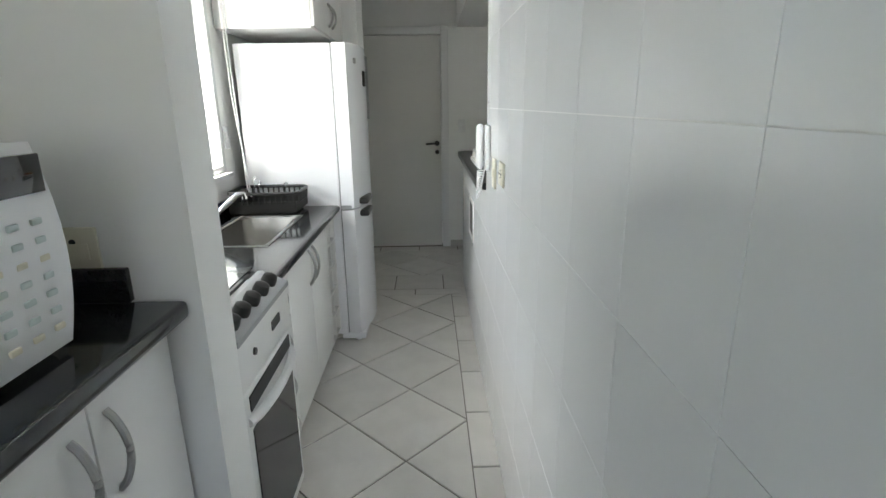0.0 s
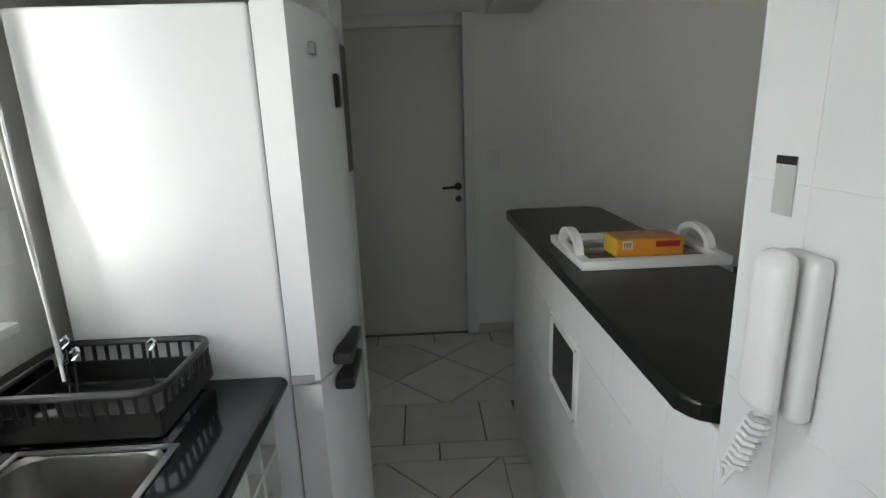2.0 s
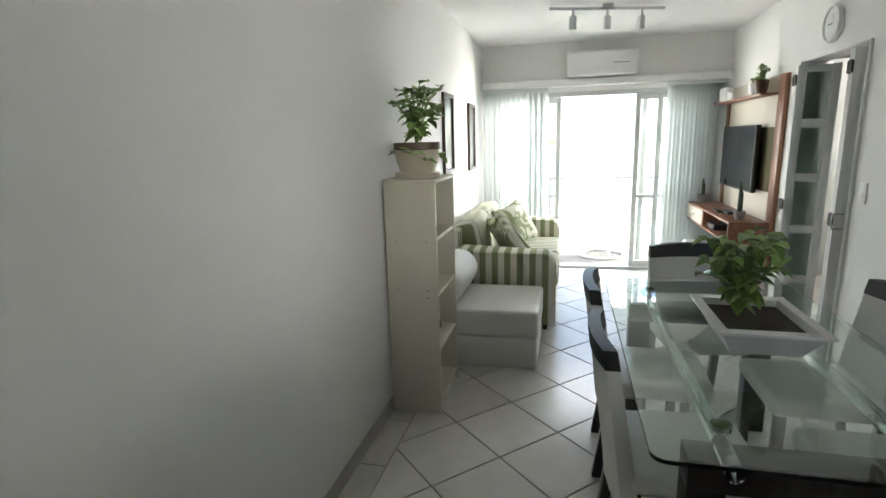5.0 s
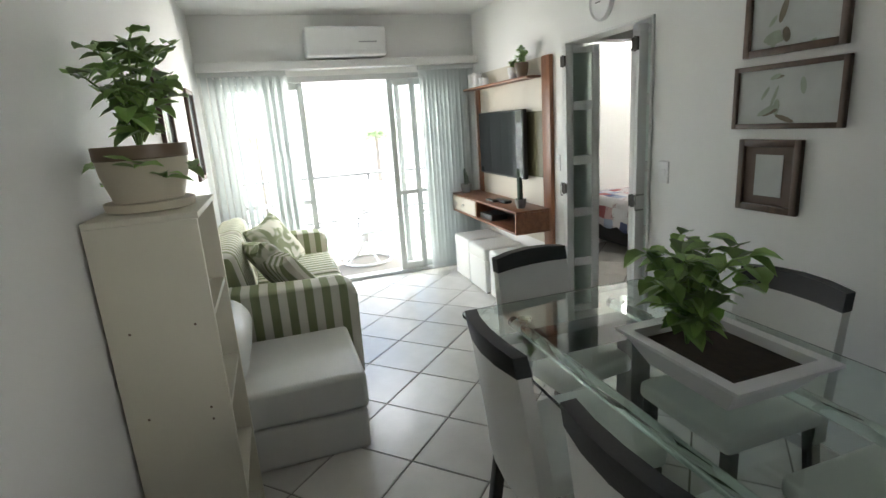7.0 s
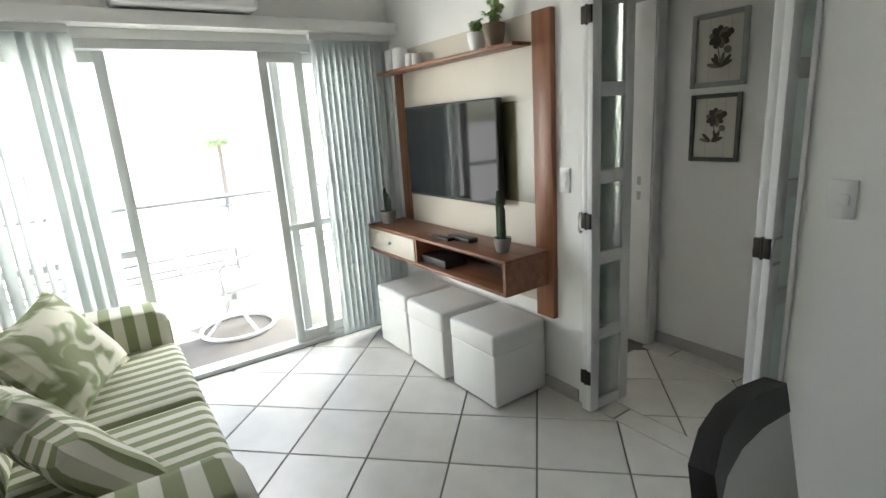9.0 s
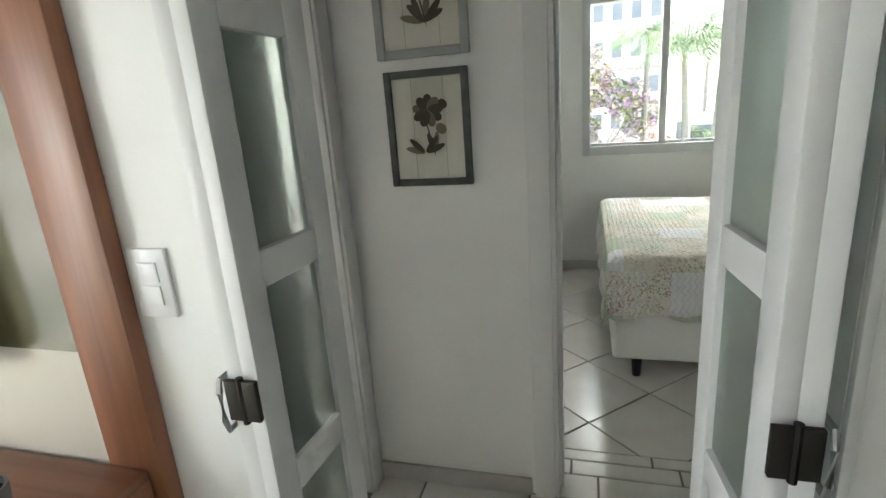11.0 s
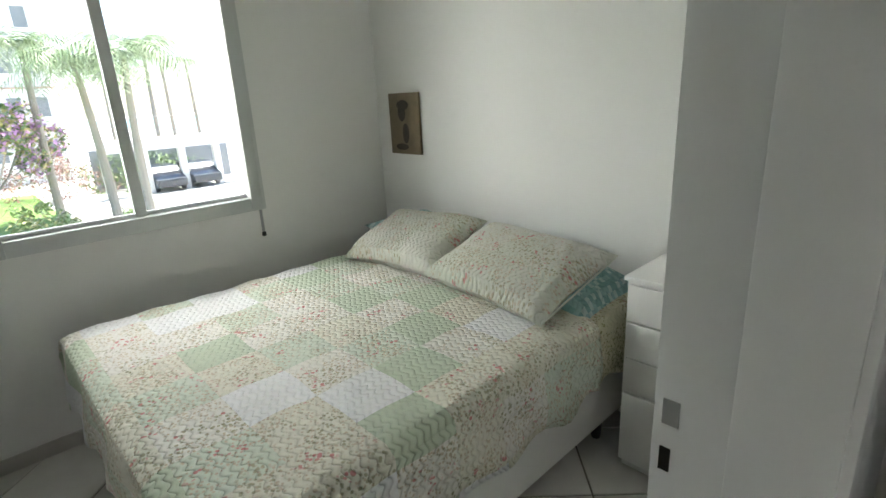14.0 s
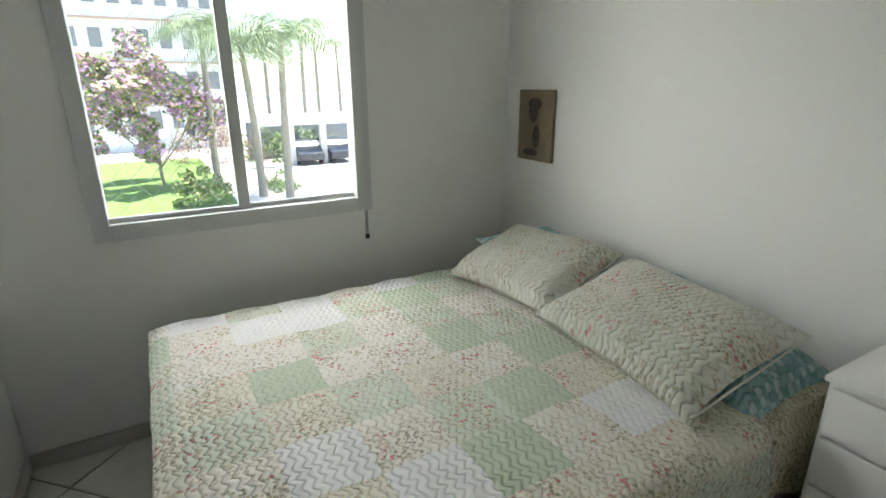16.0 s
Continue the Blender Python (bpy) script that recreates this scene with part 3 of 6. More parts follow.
# cooker
k = thing("gas_cooker", "white four-burner gas cooker with black knobs and glass oven door", "cooker")
part("body", boxes((-0.09, 1.95, 0.04, 0.485, 2.42, 0.86)), WHITE, k, bevel=0.006)
part("hob", rounded(-0.09, 1.945, 0.861, 0.50, 2.425, 0.885, 0.006), STEEL, k)
bm = bmesh.new()
ends = [[bm.verts.new((x, y, z)) for x, z in ((0.44, 0.886), (0.44, 0.915), (0.455, 0.915), (0.537, 0.878), (0.537, 0.862), (0.486, 0.862))] for y in (1.95, 2.42)]
bm.faces.new(ends[0])
bm.faces.new(ends[1][::-1])
for i in range(6):
    bm.faces.new((ends[0][i], ends[0][(i + 1) % 6], ends[1][(i + 1) % 6], ends[1][i]))
part("control_panel", bm, GREY, k, "sloping grey control strip", smooth=False)
part("front_panel", boxes((0.486, 1.952, 0.725, 0.533, 2.418, 0.8615)), WHITE, k, bevel=0.004)
part("ignition_button", turned([(0.011, 0), (0.01, 0.006)], 12, (0.533, 2.06, 0.80), 'X'), BLACK, k)
part("timer_slot", boxes((0.533, 2.22, 0.785, 0.536, 2.30, 0.815)), BLACK, k)
for i in range(5):
    part("knob", turned([(0.024, 0.0), (0.025, 0.012), (0.022, 0.03), (0.012, 0.036), (0.003, 0.037)], 16), BLACK, k, at=Matrix.Translation((0.495, 2.01 + i * 0.083, 0.896)) @ Matrix.Rotation(radians(24), 4, 'Y'))
od = part("oven_door", rounded(0.486, 1.955, 0.10, 0.53, 2.415, 0.715, 0.01), WHITE, k)
part("oven_glass", boxes((0.5305, 1.99, 0.15, 0.534, 2.38, 0.60)), SCREEN, od, "dark oven window")
part("oven_vent", boxes((0.5305, 1.99, 0.655, 0.534, 2.38, 0.70)), BLACK, od)
part("oven_handle", tube([(0.53 + 0.03 * math.sin(math.pi * i / 12) ** 0.6, 1.97 + 0.43 * i / 12, 0.635) for i in range(13)], 0.014, 10), WPLAST, od)
for y in (2.07, 2.30):
    for x in (0.06, 0.32):
        part("burner", turned([(0.045, 0.0), (0.045, 0.012), (0.03, 0.014), (0.03, 0.02), (0.005, 0.022)], 20, (x, y, 0.885)), BLACK, k)
for y in (2.07, 2.30):
    part("pan_support", tube([(-0.04, y - 0.1, 0.915), (0.43, y - 0.1, 0.915), (0.43, y + 0.1, 0.915), (-0.04, y + 0.1, 0.915)], 0.005, 6, True), BLACK, k)
    for x in (0.06, 0.19, 0.32):
        part("pan_support", tube([(x, y - 0.1, 0.917), (x, y + 0.1, 0.917)], 0.004, 6), BLACK, k)
lid = part("glass_lid", boxes((-0.075, 1.955, 0.924, 0.425, 2.415, 0.930)), GLASS, k, "clear glass lid lowered over the burners", smooth=False)

# fridge with its freezer below
fr = thing("fridge", "white two-door fridge with the freezer below, magnet on its door", "fridge")
part("body", rounded(-0.03, 3.755, 0.05, 0.495, 4.42, 1.772, 0.01), FRIDGE, fr)


def fridge_door(z0, z1):
    pts = [(0.50, 3.755), (0.575, 3.755)] + [(0.575 + 0.06 * math.sin(math.pi * i / 12) ** 0.8, 3.755 + 0.665 * i / 12) for i in range(1, 12)] + [(0.575, 4.42), (0.50, 4.42)]
    return slab(pts, z0, z1, 0.006)


up = part("door", fridge_door(0.855, 1.775), FRIDGE, fr)
low = part("door", fridge_door(0.06, 0.848), FRIDGE, fr)
for dd, z in ((up, 0.875), (low, 0.80)):
    part("grip_recess", rounded(0.60, 3.80, z, 0.655, 4.0, z + 0.035, 0.01), BLACK, dd, "black recessed grip")
part("gasket", boxes((0.4955, 3.765, 0.06, 0.4995, 4.41, 1.77)), BLACK, fr)
part("display", boxes((0.60, 4.165, 1.355, 0.632, 4.28, 1.74)), BLACK, up, "tall black display strip")
part("seal", boxes((0.50, 3.75, 0.852, 0.56, 3.754, 0.876)), GREY, fr)
for y in (3.80, 4.37):
    part("foot", turned([(0.02, 0), (0.02, 0.05)], 12, (0.55, y, 0.0)), WPLAST, fr)
part("kick_plate", boxes((0.45, 3.77, 0.012, 0.60, 4.40, 0.055)), FRIDGE, fr, bevel=0.008)
m = thing("fridge_magnet", "small bronze-coloured figured fridge magnet", "magnet")
part("plaque", rounded(0.625, 4.0, 1.55, 0.645, 4.045, 1.64, 0.008), DARKMET, m)
m = thing("fridge_magnet", "small square grey badge on the fridge door", "magnet")
part("plaque", rounded(0.600, 3.84, 1.67, 0.618, 3.87, 1.70, 0.004), STEEL, m)

c = thing("wall_cabinet", "white wall cabinet above the fridge with bowed handles", "cabinet")
part("body", boxes((-0.098, 3.72, 1.84, 0.41, 4.665, 2.45)), WHITE, c, bevel=0.003)
for ya, yb, yh in ((3.722, 4.19, 4.14), (4.192, 4.663, 4.24)):
    dd = part("door", boxes((0.411, ya, 1.85, 0.428, yb, 2.44)), WHITE, c, bevel=0.003)
    bow_handle(dd, (0.428, yh, 1.90), (0.428, yh, 2.03), (0.03, 0, 0), STEEL)

# bar counter
outl = [(1.46, 3.20)] + [(1.25 + 0.05, 3.20)] + [(x, y) for x, y in arc(1.30, 3.25, 0.05, 270, 180, 5)] + [(x, y) for x, y in arc(1.31, 4.89, 0.06, 180, 90, 6)] + [(x, y) for x, y in arc(1.64, 4.89, 0.06, 90, 0, 6)] + [(1.70, 3.415), (1.46, 3.415)]
t = thing("bar_counter", "polished black granite bar counter with rounded corners", "counter")
part("top", slab(outl[::-1], 1.045, 1.08, 0.006), BARTOP, t, smooth=False)
v = thing("gas_vent", "square white-framed dark ventilation opening in the tiled half wall", "vent")
part("frame", boxes((1.285, 3.86, 0.60, 1.291, 4.18, 0.63), (1.285, 3.86, 0.83, 1.291, 4.18, 0.86), (1.285, 3.86, 0.63, 1.291, 3.90, 0.83), (1.285, 4.14, 0.63, 1.291, 4.18, 0.83)), TRIMW, v)
part("grille", boxes((1.287, 3.90, 0.63, 1.2895, 4.14, 0.83)), BLACK, v)
for y, z in ((3.88, 0.615), (4.16, 0.845), (3.88, 0.845), (4.16, 0.615)):
    part("screw", turned([(0.005, -0.002), (0.004, 0.002)], 8, (1.284, y, z), 'X'), STEEL, v)
ttray = thing("serving_tray", "white wooden serving tray with two arched handles", "tray")
TRAYPRINT = material("dark_leaf_print", (0.30, 0.30, 0.24), 0.12, vary=0.2, scale=9)
_n, _l = TRAYPRINT.node_tree.nodes, TRAYPRINT.node_tree.links
_tc, _wv, _cr = _n.new("ShaderNodeTexCoord"), _n.new("ShaderNodeTexVoronoi"), _n.new("ShaderNodeValToRGB")
_wv.inputs["Scale"].default_value = 17
_wv.feature = 'SMOOTH_F1'
for _e, _p, _c in zip(_cr.color_ramp.elements, (0.30, 0.55), ((0.50, 0.49, 0.40, 1), (0.055, 0.06, 0.045, 1))):
    _e.position, _e.color = _p, _c
_l.new(_tc.outputs["Object"], _wv.inputs["Vector"])
_l.new(_wv.outputs["Distance"], _cr.inputs[0])
_l.new(_cr.outputs[0], _n["Principled BSDF"].inputs["Base Color"])
part("base", boxes((1.325, 3.905, 1.0805, 1.72, 4.235, 1.09)), TRAYPRINT, ttray, "dark leaf-printed tray bottom under glass", smooth=False)
for n, r in (("rim", (1.30, 3.895, 1.081, 1.735, 3.93, 1.108)), ("rim", (1.30, 4.22, 1.081, 1.735, 4.255, 1.108)), ("rim", (1.30, 3.93, 1.081, 1.332, 4.22, 1.108)), ("rim", (1.703, 3.93, 1.081, 1.735, 4.22, 1.108))):
    part(n, boxes(r), WHITE, ttray, bevel=0.003)


def tray_handle(x):
    """A flat board bent into an arch."""
    bm = bmesh.new()
    rows = []
    for a in range(0, 181, 12):
        c, sn = math.cos(radians(a)), math.sin(radians(a))
        rows.append([bm.verts.new((x + dx, 4.075 + r * c, 1.107 + h * sn)) for dx, r, h in ((-0.012, 0.10, 0.062), (0.012, 0.10, 0.062), (0.012, 0.078, 0.045), (-0.012, 0.078, 0.045))])
    for p, q in zip(rows, rows[1:]):
        for k in range(4):
            bm.faces.new((p[k], p[(k + 1) % 4], q[(k + 1) % 4], q[k]))
    bm.faces.new(rows[0])
    bm.faces.new(rows[-1])
    part("handle", bm, WHITE, ttray, "arched white board handle")


tray_handle(1.318)
tray_handle(1.717)
b = thing("cardboard_box", "small orange and yellow printed box on the tray", "box")
ORANGE = material("orange_card", (0.66, 0.27, 0.03), 0.45, vary=0.12, scale=25)
YELLOW = material("yellow_card", (0.72, 0.45, 0.03), 0.45, vary=0.08, scale=25)
PRINTED = material("printed_card_top", (0.50, 0.24, 0.10), 0.4, vary=0.7, scale=28)
REDP = material("red_print", (0.36, 0.02, 0.03), 0.5)
part("carton", rounded(1.43, 3.975, 1.0905, 1.63, 4.09, 1.148, 0.003), ORANGE, b)
part("end_flap", boxes((1.4285, 3.979, 1.094, 1.4299, 4.086, 1.145)), YELLOW, b, "yellow end of the box")
part("top_print", boxes((1.435, 3.98, 1.1481, 1.625, 4.085, 1.1488)), PRINTED, b, "printed picture of fruit on the top", smooth=False)
part("print_panel", boxes((1.445, 3.9732, 1.118, 1.475, 3.9748, 1.142)), WPLAST, b, "white printed code panel")
for k in range(5):
    part("code_bar", boxes((1.449 + k * 0.0046, 3.9722, 1.122, 1.451 + k * 0.0046, 3.9731, 1.138)), BLACK, b)
part("print_panel", boxes((1.545, 3.9732, 1.122, 1.618, 3.9748, 1.140)), REDP, b, "dark red printed band")


# ---- plants ----
def leaf_mesh(bm, base, direction, length, width, droop, rnd):
    """One cupped leaf blade with a midrib fold."""
    d = Vector(direction).normalized()
    side = d.cross(Vector((0, 0, 1)))
    if side.length < 0.05:
        side = Vector((1, 0, 0))
    side.normalize()
    up = side.cross(d).normalized()
    rows = []
    for k, w in ((0.0, 0.05), (0.22, 0.78), (0.5, 1.0), (0.78, 0.62), (1.0, 0.02)):
        c = Vector(base) + d * (length * k) - Vector((0, 0, droop * length * k * k))
        fold = up * (width * 0.22 * w)
        rows.append((bm.verts.new(c - side * width * w * 0.5 + fold), bm.verts.new(c), bm.verts.new(c + side * width * w * 0.5 + fold)))
    for a, b in zip(rows, rows[1:]):
        bm.faces.new((a[0], a[1], b[1], b[0]))
        bm.faces.new((a[1], a[2], b[2], b[1]))


def bush(parent, at, spread, height, count, leaf, seed, lean=0.0, trailing=0, round_leaf=0.62, per=3):
    """Stems from one spot, each with leaves along it; the foliage is one part, the stems another."""
    rnd = random.Random(seed)
    fol, stems = bmesh.new(), bmesh.new()
    for s in range(count):
        a = rnd.uniform(0, 2 * math.pi)
        reach = spread * rnd.uniform(0.25, 1.0)
        h = height * rnd.uniform(0.45, 1.0)
        if s < trailing:
            reach, h = spread * 0.95, height * rnd.uniform(-0.35, 0.05)
        pts = []
        for k in range(6):
            q = k / 5
            pts.append(Vector(at) + Vector((math.cos(a) * reach * q ** 1.3 + lean * q, math.sin(a) * reach * q ** 1.3, h * math.sin(q * math.pi / 2))))
        t = tube(pts, 0.003, 5)
        me = bpy.data.meshes.new("tmp")
        t.to_mesh(me)
        t.free()
        stems.from_mesh(me)
        bpy.data.meshes.remove(me)
        for k in range(1, 6):
            for _ in range(per):
                b = rnd.uniform(0, 2 * math.pi)
                L = leaf * rnd.uniform(0.7, 1.25)
                leaf_mesh(fol, pts[k], (math.cos(b), math.sin(b), rnd.uniform(-0.2, 0.7)), L, L * round_leaf, rnd.uniform(0.1, 0.5), rnd)
    part("stem", stems, GREEN_F, parent)
    part("foliage", fol, GREEN_F, parent, "dense oval green leaves")


def pot_plant(name, at, r, h, label, foliage, mat_pot, saucer=None, taper=0.7):
    p = thing(name, label, "potted plant", Matrix.Translation(at))
    part("pot", turned([(r * taper, 0.0), (r * 0.95, h * 0.55), (r, h * 0.8), (r * 1.0, h), (r * 0.9, h), (r * 0.86, h * 0.86)], 28), mat_pot, p)
    part("soil", turned([(r * 0.86, h * 0.85), (r * 0.8, h * 0.88), (0.01, h * 0.9)], 20), SOIL, p)
    if saucer:
        part("saucer", turned([(r * taper, 0.0), (r * 0.98, 0.004), (r * 1.0, 0.028), (r * 0.96, 0.03)], 28), saucer, p)
    if mat_pot is CLAY:
        part("rim", turned([(r * 1.005, h * 0.8), (r * 1.03, h * 0.82), (r * 1.03, h * 1.01), (r * 0.95, h * 1.01)], 28), CLAYD, p, "brown glazed rim")
    foliage(p)
    return p


# ---- living room ----
b = thing("bookcase", "narrow cream melamine open bookcase with four shelves", "bookcase")
part("side_panel", boxes((3.82, 5.685, 0.0, 3.838, 5.968, 1.297)), BIRCH, b, bevel=0.001)
part("side_panel", boxes((4.262, 5.685, 0.0, 4.28, 5.968, 1.297)), BIRCH, b, bevel=0.001)
part("top_panel", boxes((3.82, 5.68, 1.2975, 4.28, 5.968, 1.315)), BIRCH, b, bevel=0.001)
part("back_panel", boxes((3.8385, 5.958, 0.05, 4.2615, 5.966, 1.297)), BIRCH, b)
for z in (0.06, 0.36, 0.68, 0.99):
    part("shelf", boxes((3.8385, 5.69, z, 4.2615, 5.957, z + 0.018)), BIRCH, b)
part("plinth", boxes((3.8385, 5.70, 0.0, 4.2615, 5.714, 0.059)), BIRCH, b)
for y, z in ((5.74, 0.72), (5.91, 0.72), (5.74, 0.68), (5.91, 0.99), (5.74, 0.99)):
    part("peg_hole", turned([(0.004, -0.001), (0.003, 0.001)], 8, (3.8198, y, z), 'X'), CLAYD, b)
for x, y, z, r in ((4.05, 5.80, 1.008, 0.05), (4.1, 5.8, 0.378, 0.06), (4.0, 5.82, 0.078, 0.09)):
    o = thing("bowl", "small dark ceramic bowl standing on a bookcase shelf", "bowl")
    part("body", turned([(r * 0.5, 0), (r, r * 0.6), (r * 0.95, r * 1.0), (r * 0.8, r * 0.95)], 20, (x, y, z)), CLAYD, o)
pot_plant("potted_plant", (4.02, 5.83, 1.315), 0.125, 0.19, "leafy green plant in a cream ceramic pot on the bookcase",
          lambda p: bush(p, (0, 0, 0.17), 0.15, 0.32, 20, 0.078, 3, trailing=5, round_leaf=0.74, per=2), CLAY, CLAY)


def framed(name, face, u0, u1, z0, z1, at, wood, label, paper, border=0.03, depth=0.025, motif=None):
    """A framed picture; face is the axis and sense it faces: '+y', '-y' or '+x'."""
    axis, s = face[1], (1 if face[0] == '+' else -1)
    f = thing(name, label, "picture")

    def bx(a0, a1, c0, c1, d0, d1):
        lo, hi = sorted((at + s * d0, at + s * d1))
        return boxes((a0, lo, c0, a1, hi, c1)) if axis == 'y' else boxes((lo, a0, c0, hi, a1, c1))
    for n, r in (("frame_side", (u0, u0 + border, z0, z1)), ("frame_side", (u1 - border, u1, z0, z1)), ("frame_rail", (u0 + border, u1 - border, z0, z0 + border)), ("frame_rail", (u0 + border, u1 - border, z1 - border, z1))):
        part(n, bx(*r, 0.001, depth), wood, f, bevel=0.003)
    part("print", bx(u0 + border, u1 - border, z0 + border, z1 - border, 0.002, depth * 0.45), paper, f, smooth=False)
    if motif:
        motif(f, axis, s, at + s * (depth * 0.45 + 0.0015))
    return f


PAPER = material("print_paper", (0.66, 0.64, 0.56), 0.6, vary=0.06, scale=14)
PAPERG = material("grey_print_paper", (0.50, 0.52, 0.50), 0.5, vary=0.2, scale=7)
INK = material("sepia_ink", (0.065, 0.055, 0.04), 0.7, vary=0.5, scale=40)
INK2 = material("pale_sepia_ink", (0.19, 0.16, 0.115), 0.7, vary=0.4, scale=40)
WASH = material("pale_green_ink", (0.34, 0.38, 0.30), 0.7, vary=0.25, scale=30)
BROWNMAT = material("brown_mount", (0.12, 0.08, 0.06), 0.6, vary=0.1)


def leaf_shapes(cu, cz, size, mat, seed, n=9, flower=True):
    """A motif of flat petals and leaves laid on a print."""
    def make(f, axis, s, at):
        rnd = random.Random(seed)
        count = [0]

        def petal(u, z, ang, L, W):
            bm = bmesh.new()
            pts = []
            lift = at + s * 0.0004 * count[0]
            for k in range(10):
                q = 2 * math.pi * k / 10
                a, b = L * (0.5 + 0.5 * math.cos(q)), W * 0.5 * math.sin(q)
                uu, zz = u + a * math.cos(ang) - b * math.sin(ang), z + a * math.sin(ang) + b * math.cos(ang)
                pts.append(bm.verts.new((uu, lift, zz) if axis == 'y' else (lift, uu, zz)))
            bm.faces.new(pts)
            part("petal", bm, mat if count[0] % 3 else INK2, f, "", smooth=False)
            count[0] += 1
        if flower:
            for k in range(9):
                petal(cu, cz + size * 0.25, k * 0.7 + 0.2, size * 0.27, size * 0.17)
            for k in range(6):
                petal(cu + rnd.uniform(-.1, .1) * size, cz - size * 0.42, 0.25 + k * 0.5, size * 0.34, size * 0.10)
            petal(cu - size * 0.3, cz - size * 0.1, 0.6, size * 0.2, size * 0.17)
            petal(cu - size * 0.32, cz + size * 0.28, 0.9, size * 0.17, size * 0.14)
            petal(cu - size * 0.1, cz - size * 0.5, 1.35, size * 0.75, size * 0.025)
        else:
            for k in range(n):
                petal(cu + rnd.uniform(-.45, .45) * size, cz + rnd.uniform(-.4, .4) * size, rnd.uniform(0, 6.28), size * rnd.uniform(.15, .35), size * rnd.uniform(.05, .12))
    return make


PICGLASS = material("picture_glass", (0.16, 0.17, 0.17), 0.05, vary=0.2)
framed("framed_picture", '-y', 5.25, 5.60, 1.25, 1.88, 5.98, WOODD, "tall dark-framed picture under reflecting glass", PICGLASS, 0.03)
framed("framed_picture", '-y', 6.32, 6.66, 1.21, 1.86, 5.98, WOODD, "tall dark-framed picture under reflecting glass", PICGLASS, 0.03)
framed("framed_picture", '+y', 3.66, 4.10, 1.69, 2.02, 3.41, WOODD, "dark-framed shell print on the white wall", PAPERG, 0.03, motif=leaf_shapes(3.88, 1.85, 0.3, WASH, 5, flower=False))
framed("framed_picture", '+y', 3.64, 4.135, 1.39, 1.655, 3.41, WOODD, "wide dark-framed pale leaf print on the white wall", PAPERG, 0.022, motif=leaf_shapes(3.88, 1.52, 0.3, WASH, 6, flower=False))
framed("framed_picture", '+y', 3.79, 4.085, 1.03, 1.345, 3.41, WOODD, "dark-framed leaf print with a broad brown mount", BROWNMAT, 0.03, motif=None)
bm = boxes((3.87, 3.4235, 1.10, 4.0, 3.4255, 1.28))
p = part("inner_print", bm, PAPERG, bpy.data.objects["framed_picture.004"], "small pale botanical print", smooth=False)
c = thing("wall_clock", "round white wall clock above the folding doors", "clock")
part("case", turned([(0.11, 0.0), (0.115, 0.015), (0.105, 0.03), (0.095, 0.02)], 32, (5.15, 3.411, 2.16), 'Y'), WPLAST, c)
part("dial", turned([(0.094, 0.012), (0.094, 0.016)], 32, (5.15, 3.411, 2.16), 'Y'), PAPER, c)
part("pointer", boxes((5.147, 3.429, 2.16, 5.153, 3.431, 2.225)), BLACK, c)
part("pointer", boxes((5.15, 3.4325, 2.157, 5.2, 3.4345, 2.163)), BLACK, c)


def switch(x, y, z, face, w=0.075, h=0.12, mat=None, label="white plastic wall switch plate", cells=2):
    axis, s = face[1], (1 if face[0] == '+' else -1)
    o = thing("wall_switch", label, "switch")

    def rb(u0, u1, z0, z1, d0, d1, r):
        lo, hi = sorted((d0 * s, d1 * s))
        return rounded(x + u0, y + lo, z + z0, x + u1, y + hi, z + z1, r, 2) if axis == 'y' else rounded(x + lo, y + u0, z + z0, x + hi, y + u1, z + z1, r, 2)
    part("plate", rb(-w / 2, w / 2, -h / 2, h / 2, 0.0005, 0.009, 0.003), mat or WPLAST, o)
    for k in range(cells):
        zc = (k - (cells - 1) / 2) * 0.04
        part("rocker", rb(-w * 0.26, w * 0.26, zc - 0.017, zc + 0.017, 0.0092, 0.0125, 0.001), mat or WPLAST, o)
    return o


switch(1.349, 5.98, 1.232, '-y')
switch(4.58, 3.41, 1.16, '+y', cells=1)
switch(5.70, 3.41, 1.155, '+y', cells=2)


def stripe_material(name, axis, period=0.085):
    m = material(name, (0.5, 0.5, 0.45), 0.85, vary=0.05, bump=0.3, bump_scale=500)
    n, ln = m.node_tree.nodes, m.node_tree.links
    tc = n.new("ShaderNodeTexCoord")
    sp = n.new("ShaderNodeSeparateXYZ")
    ln.new(tc.outputs["Object"], sp.inputs[0])
    a = n.new("ShaderNodeMath")
    a.operation = 'MULTIPLY'
    a.inputs[1].default_value = 2 * math.pi / period
    s = n.new("ShaderNodeMath")
    s.operation = 'SINE'
    cr = n.new("ShaderNodeValToRGB")
    cr.color_ramp.elements[0].color, cr.color_ramp.elements[0].position = (0.25, 0.28, 0.15, 1), 0.46
    cr.color_ramp.elements[1].color, cr.color_ramp.elements[1].position = (0.68, 0.66, 0.57, 1), 0.54
    mr = n.new("ShaderNodeMapRange")
    mr.inputs[1].default_value, mr.inputs[2].default_value = -1, 1
    ln.new(sp.outputs[axis], a.inputs[0])
    ln.new(a.outputs[0], s.inputs[0])
    ln.new(s.outputs[0], mr.inputs[0])
    ln.new(mr.outputs[0], cr.inputs[0])
    ln.new(cr.outputs[0], n["Principled BSDF"].inputs["Base Color"])
    return m


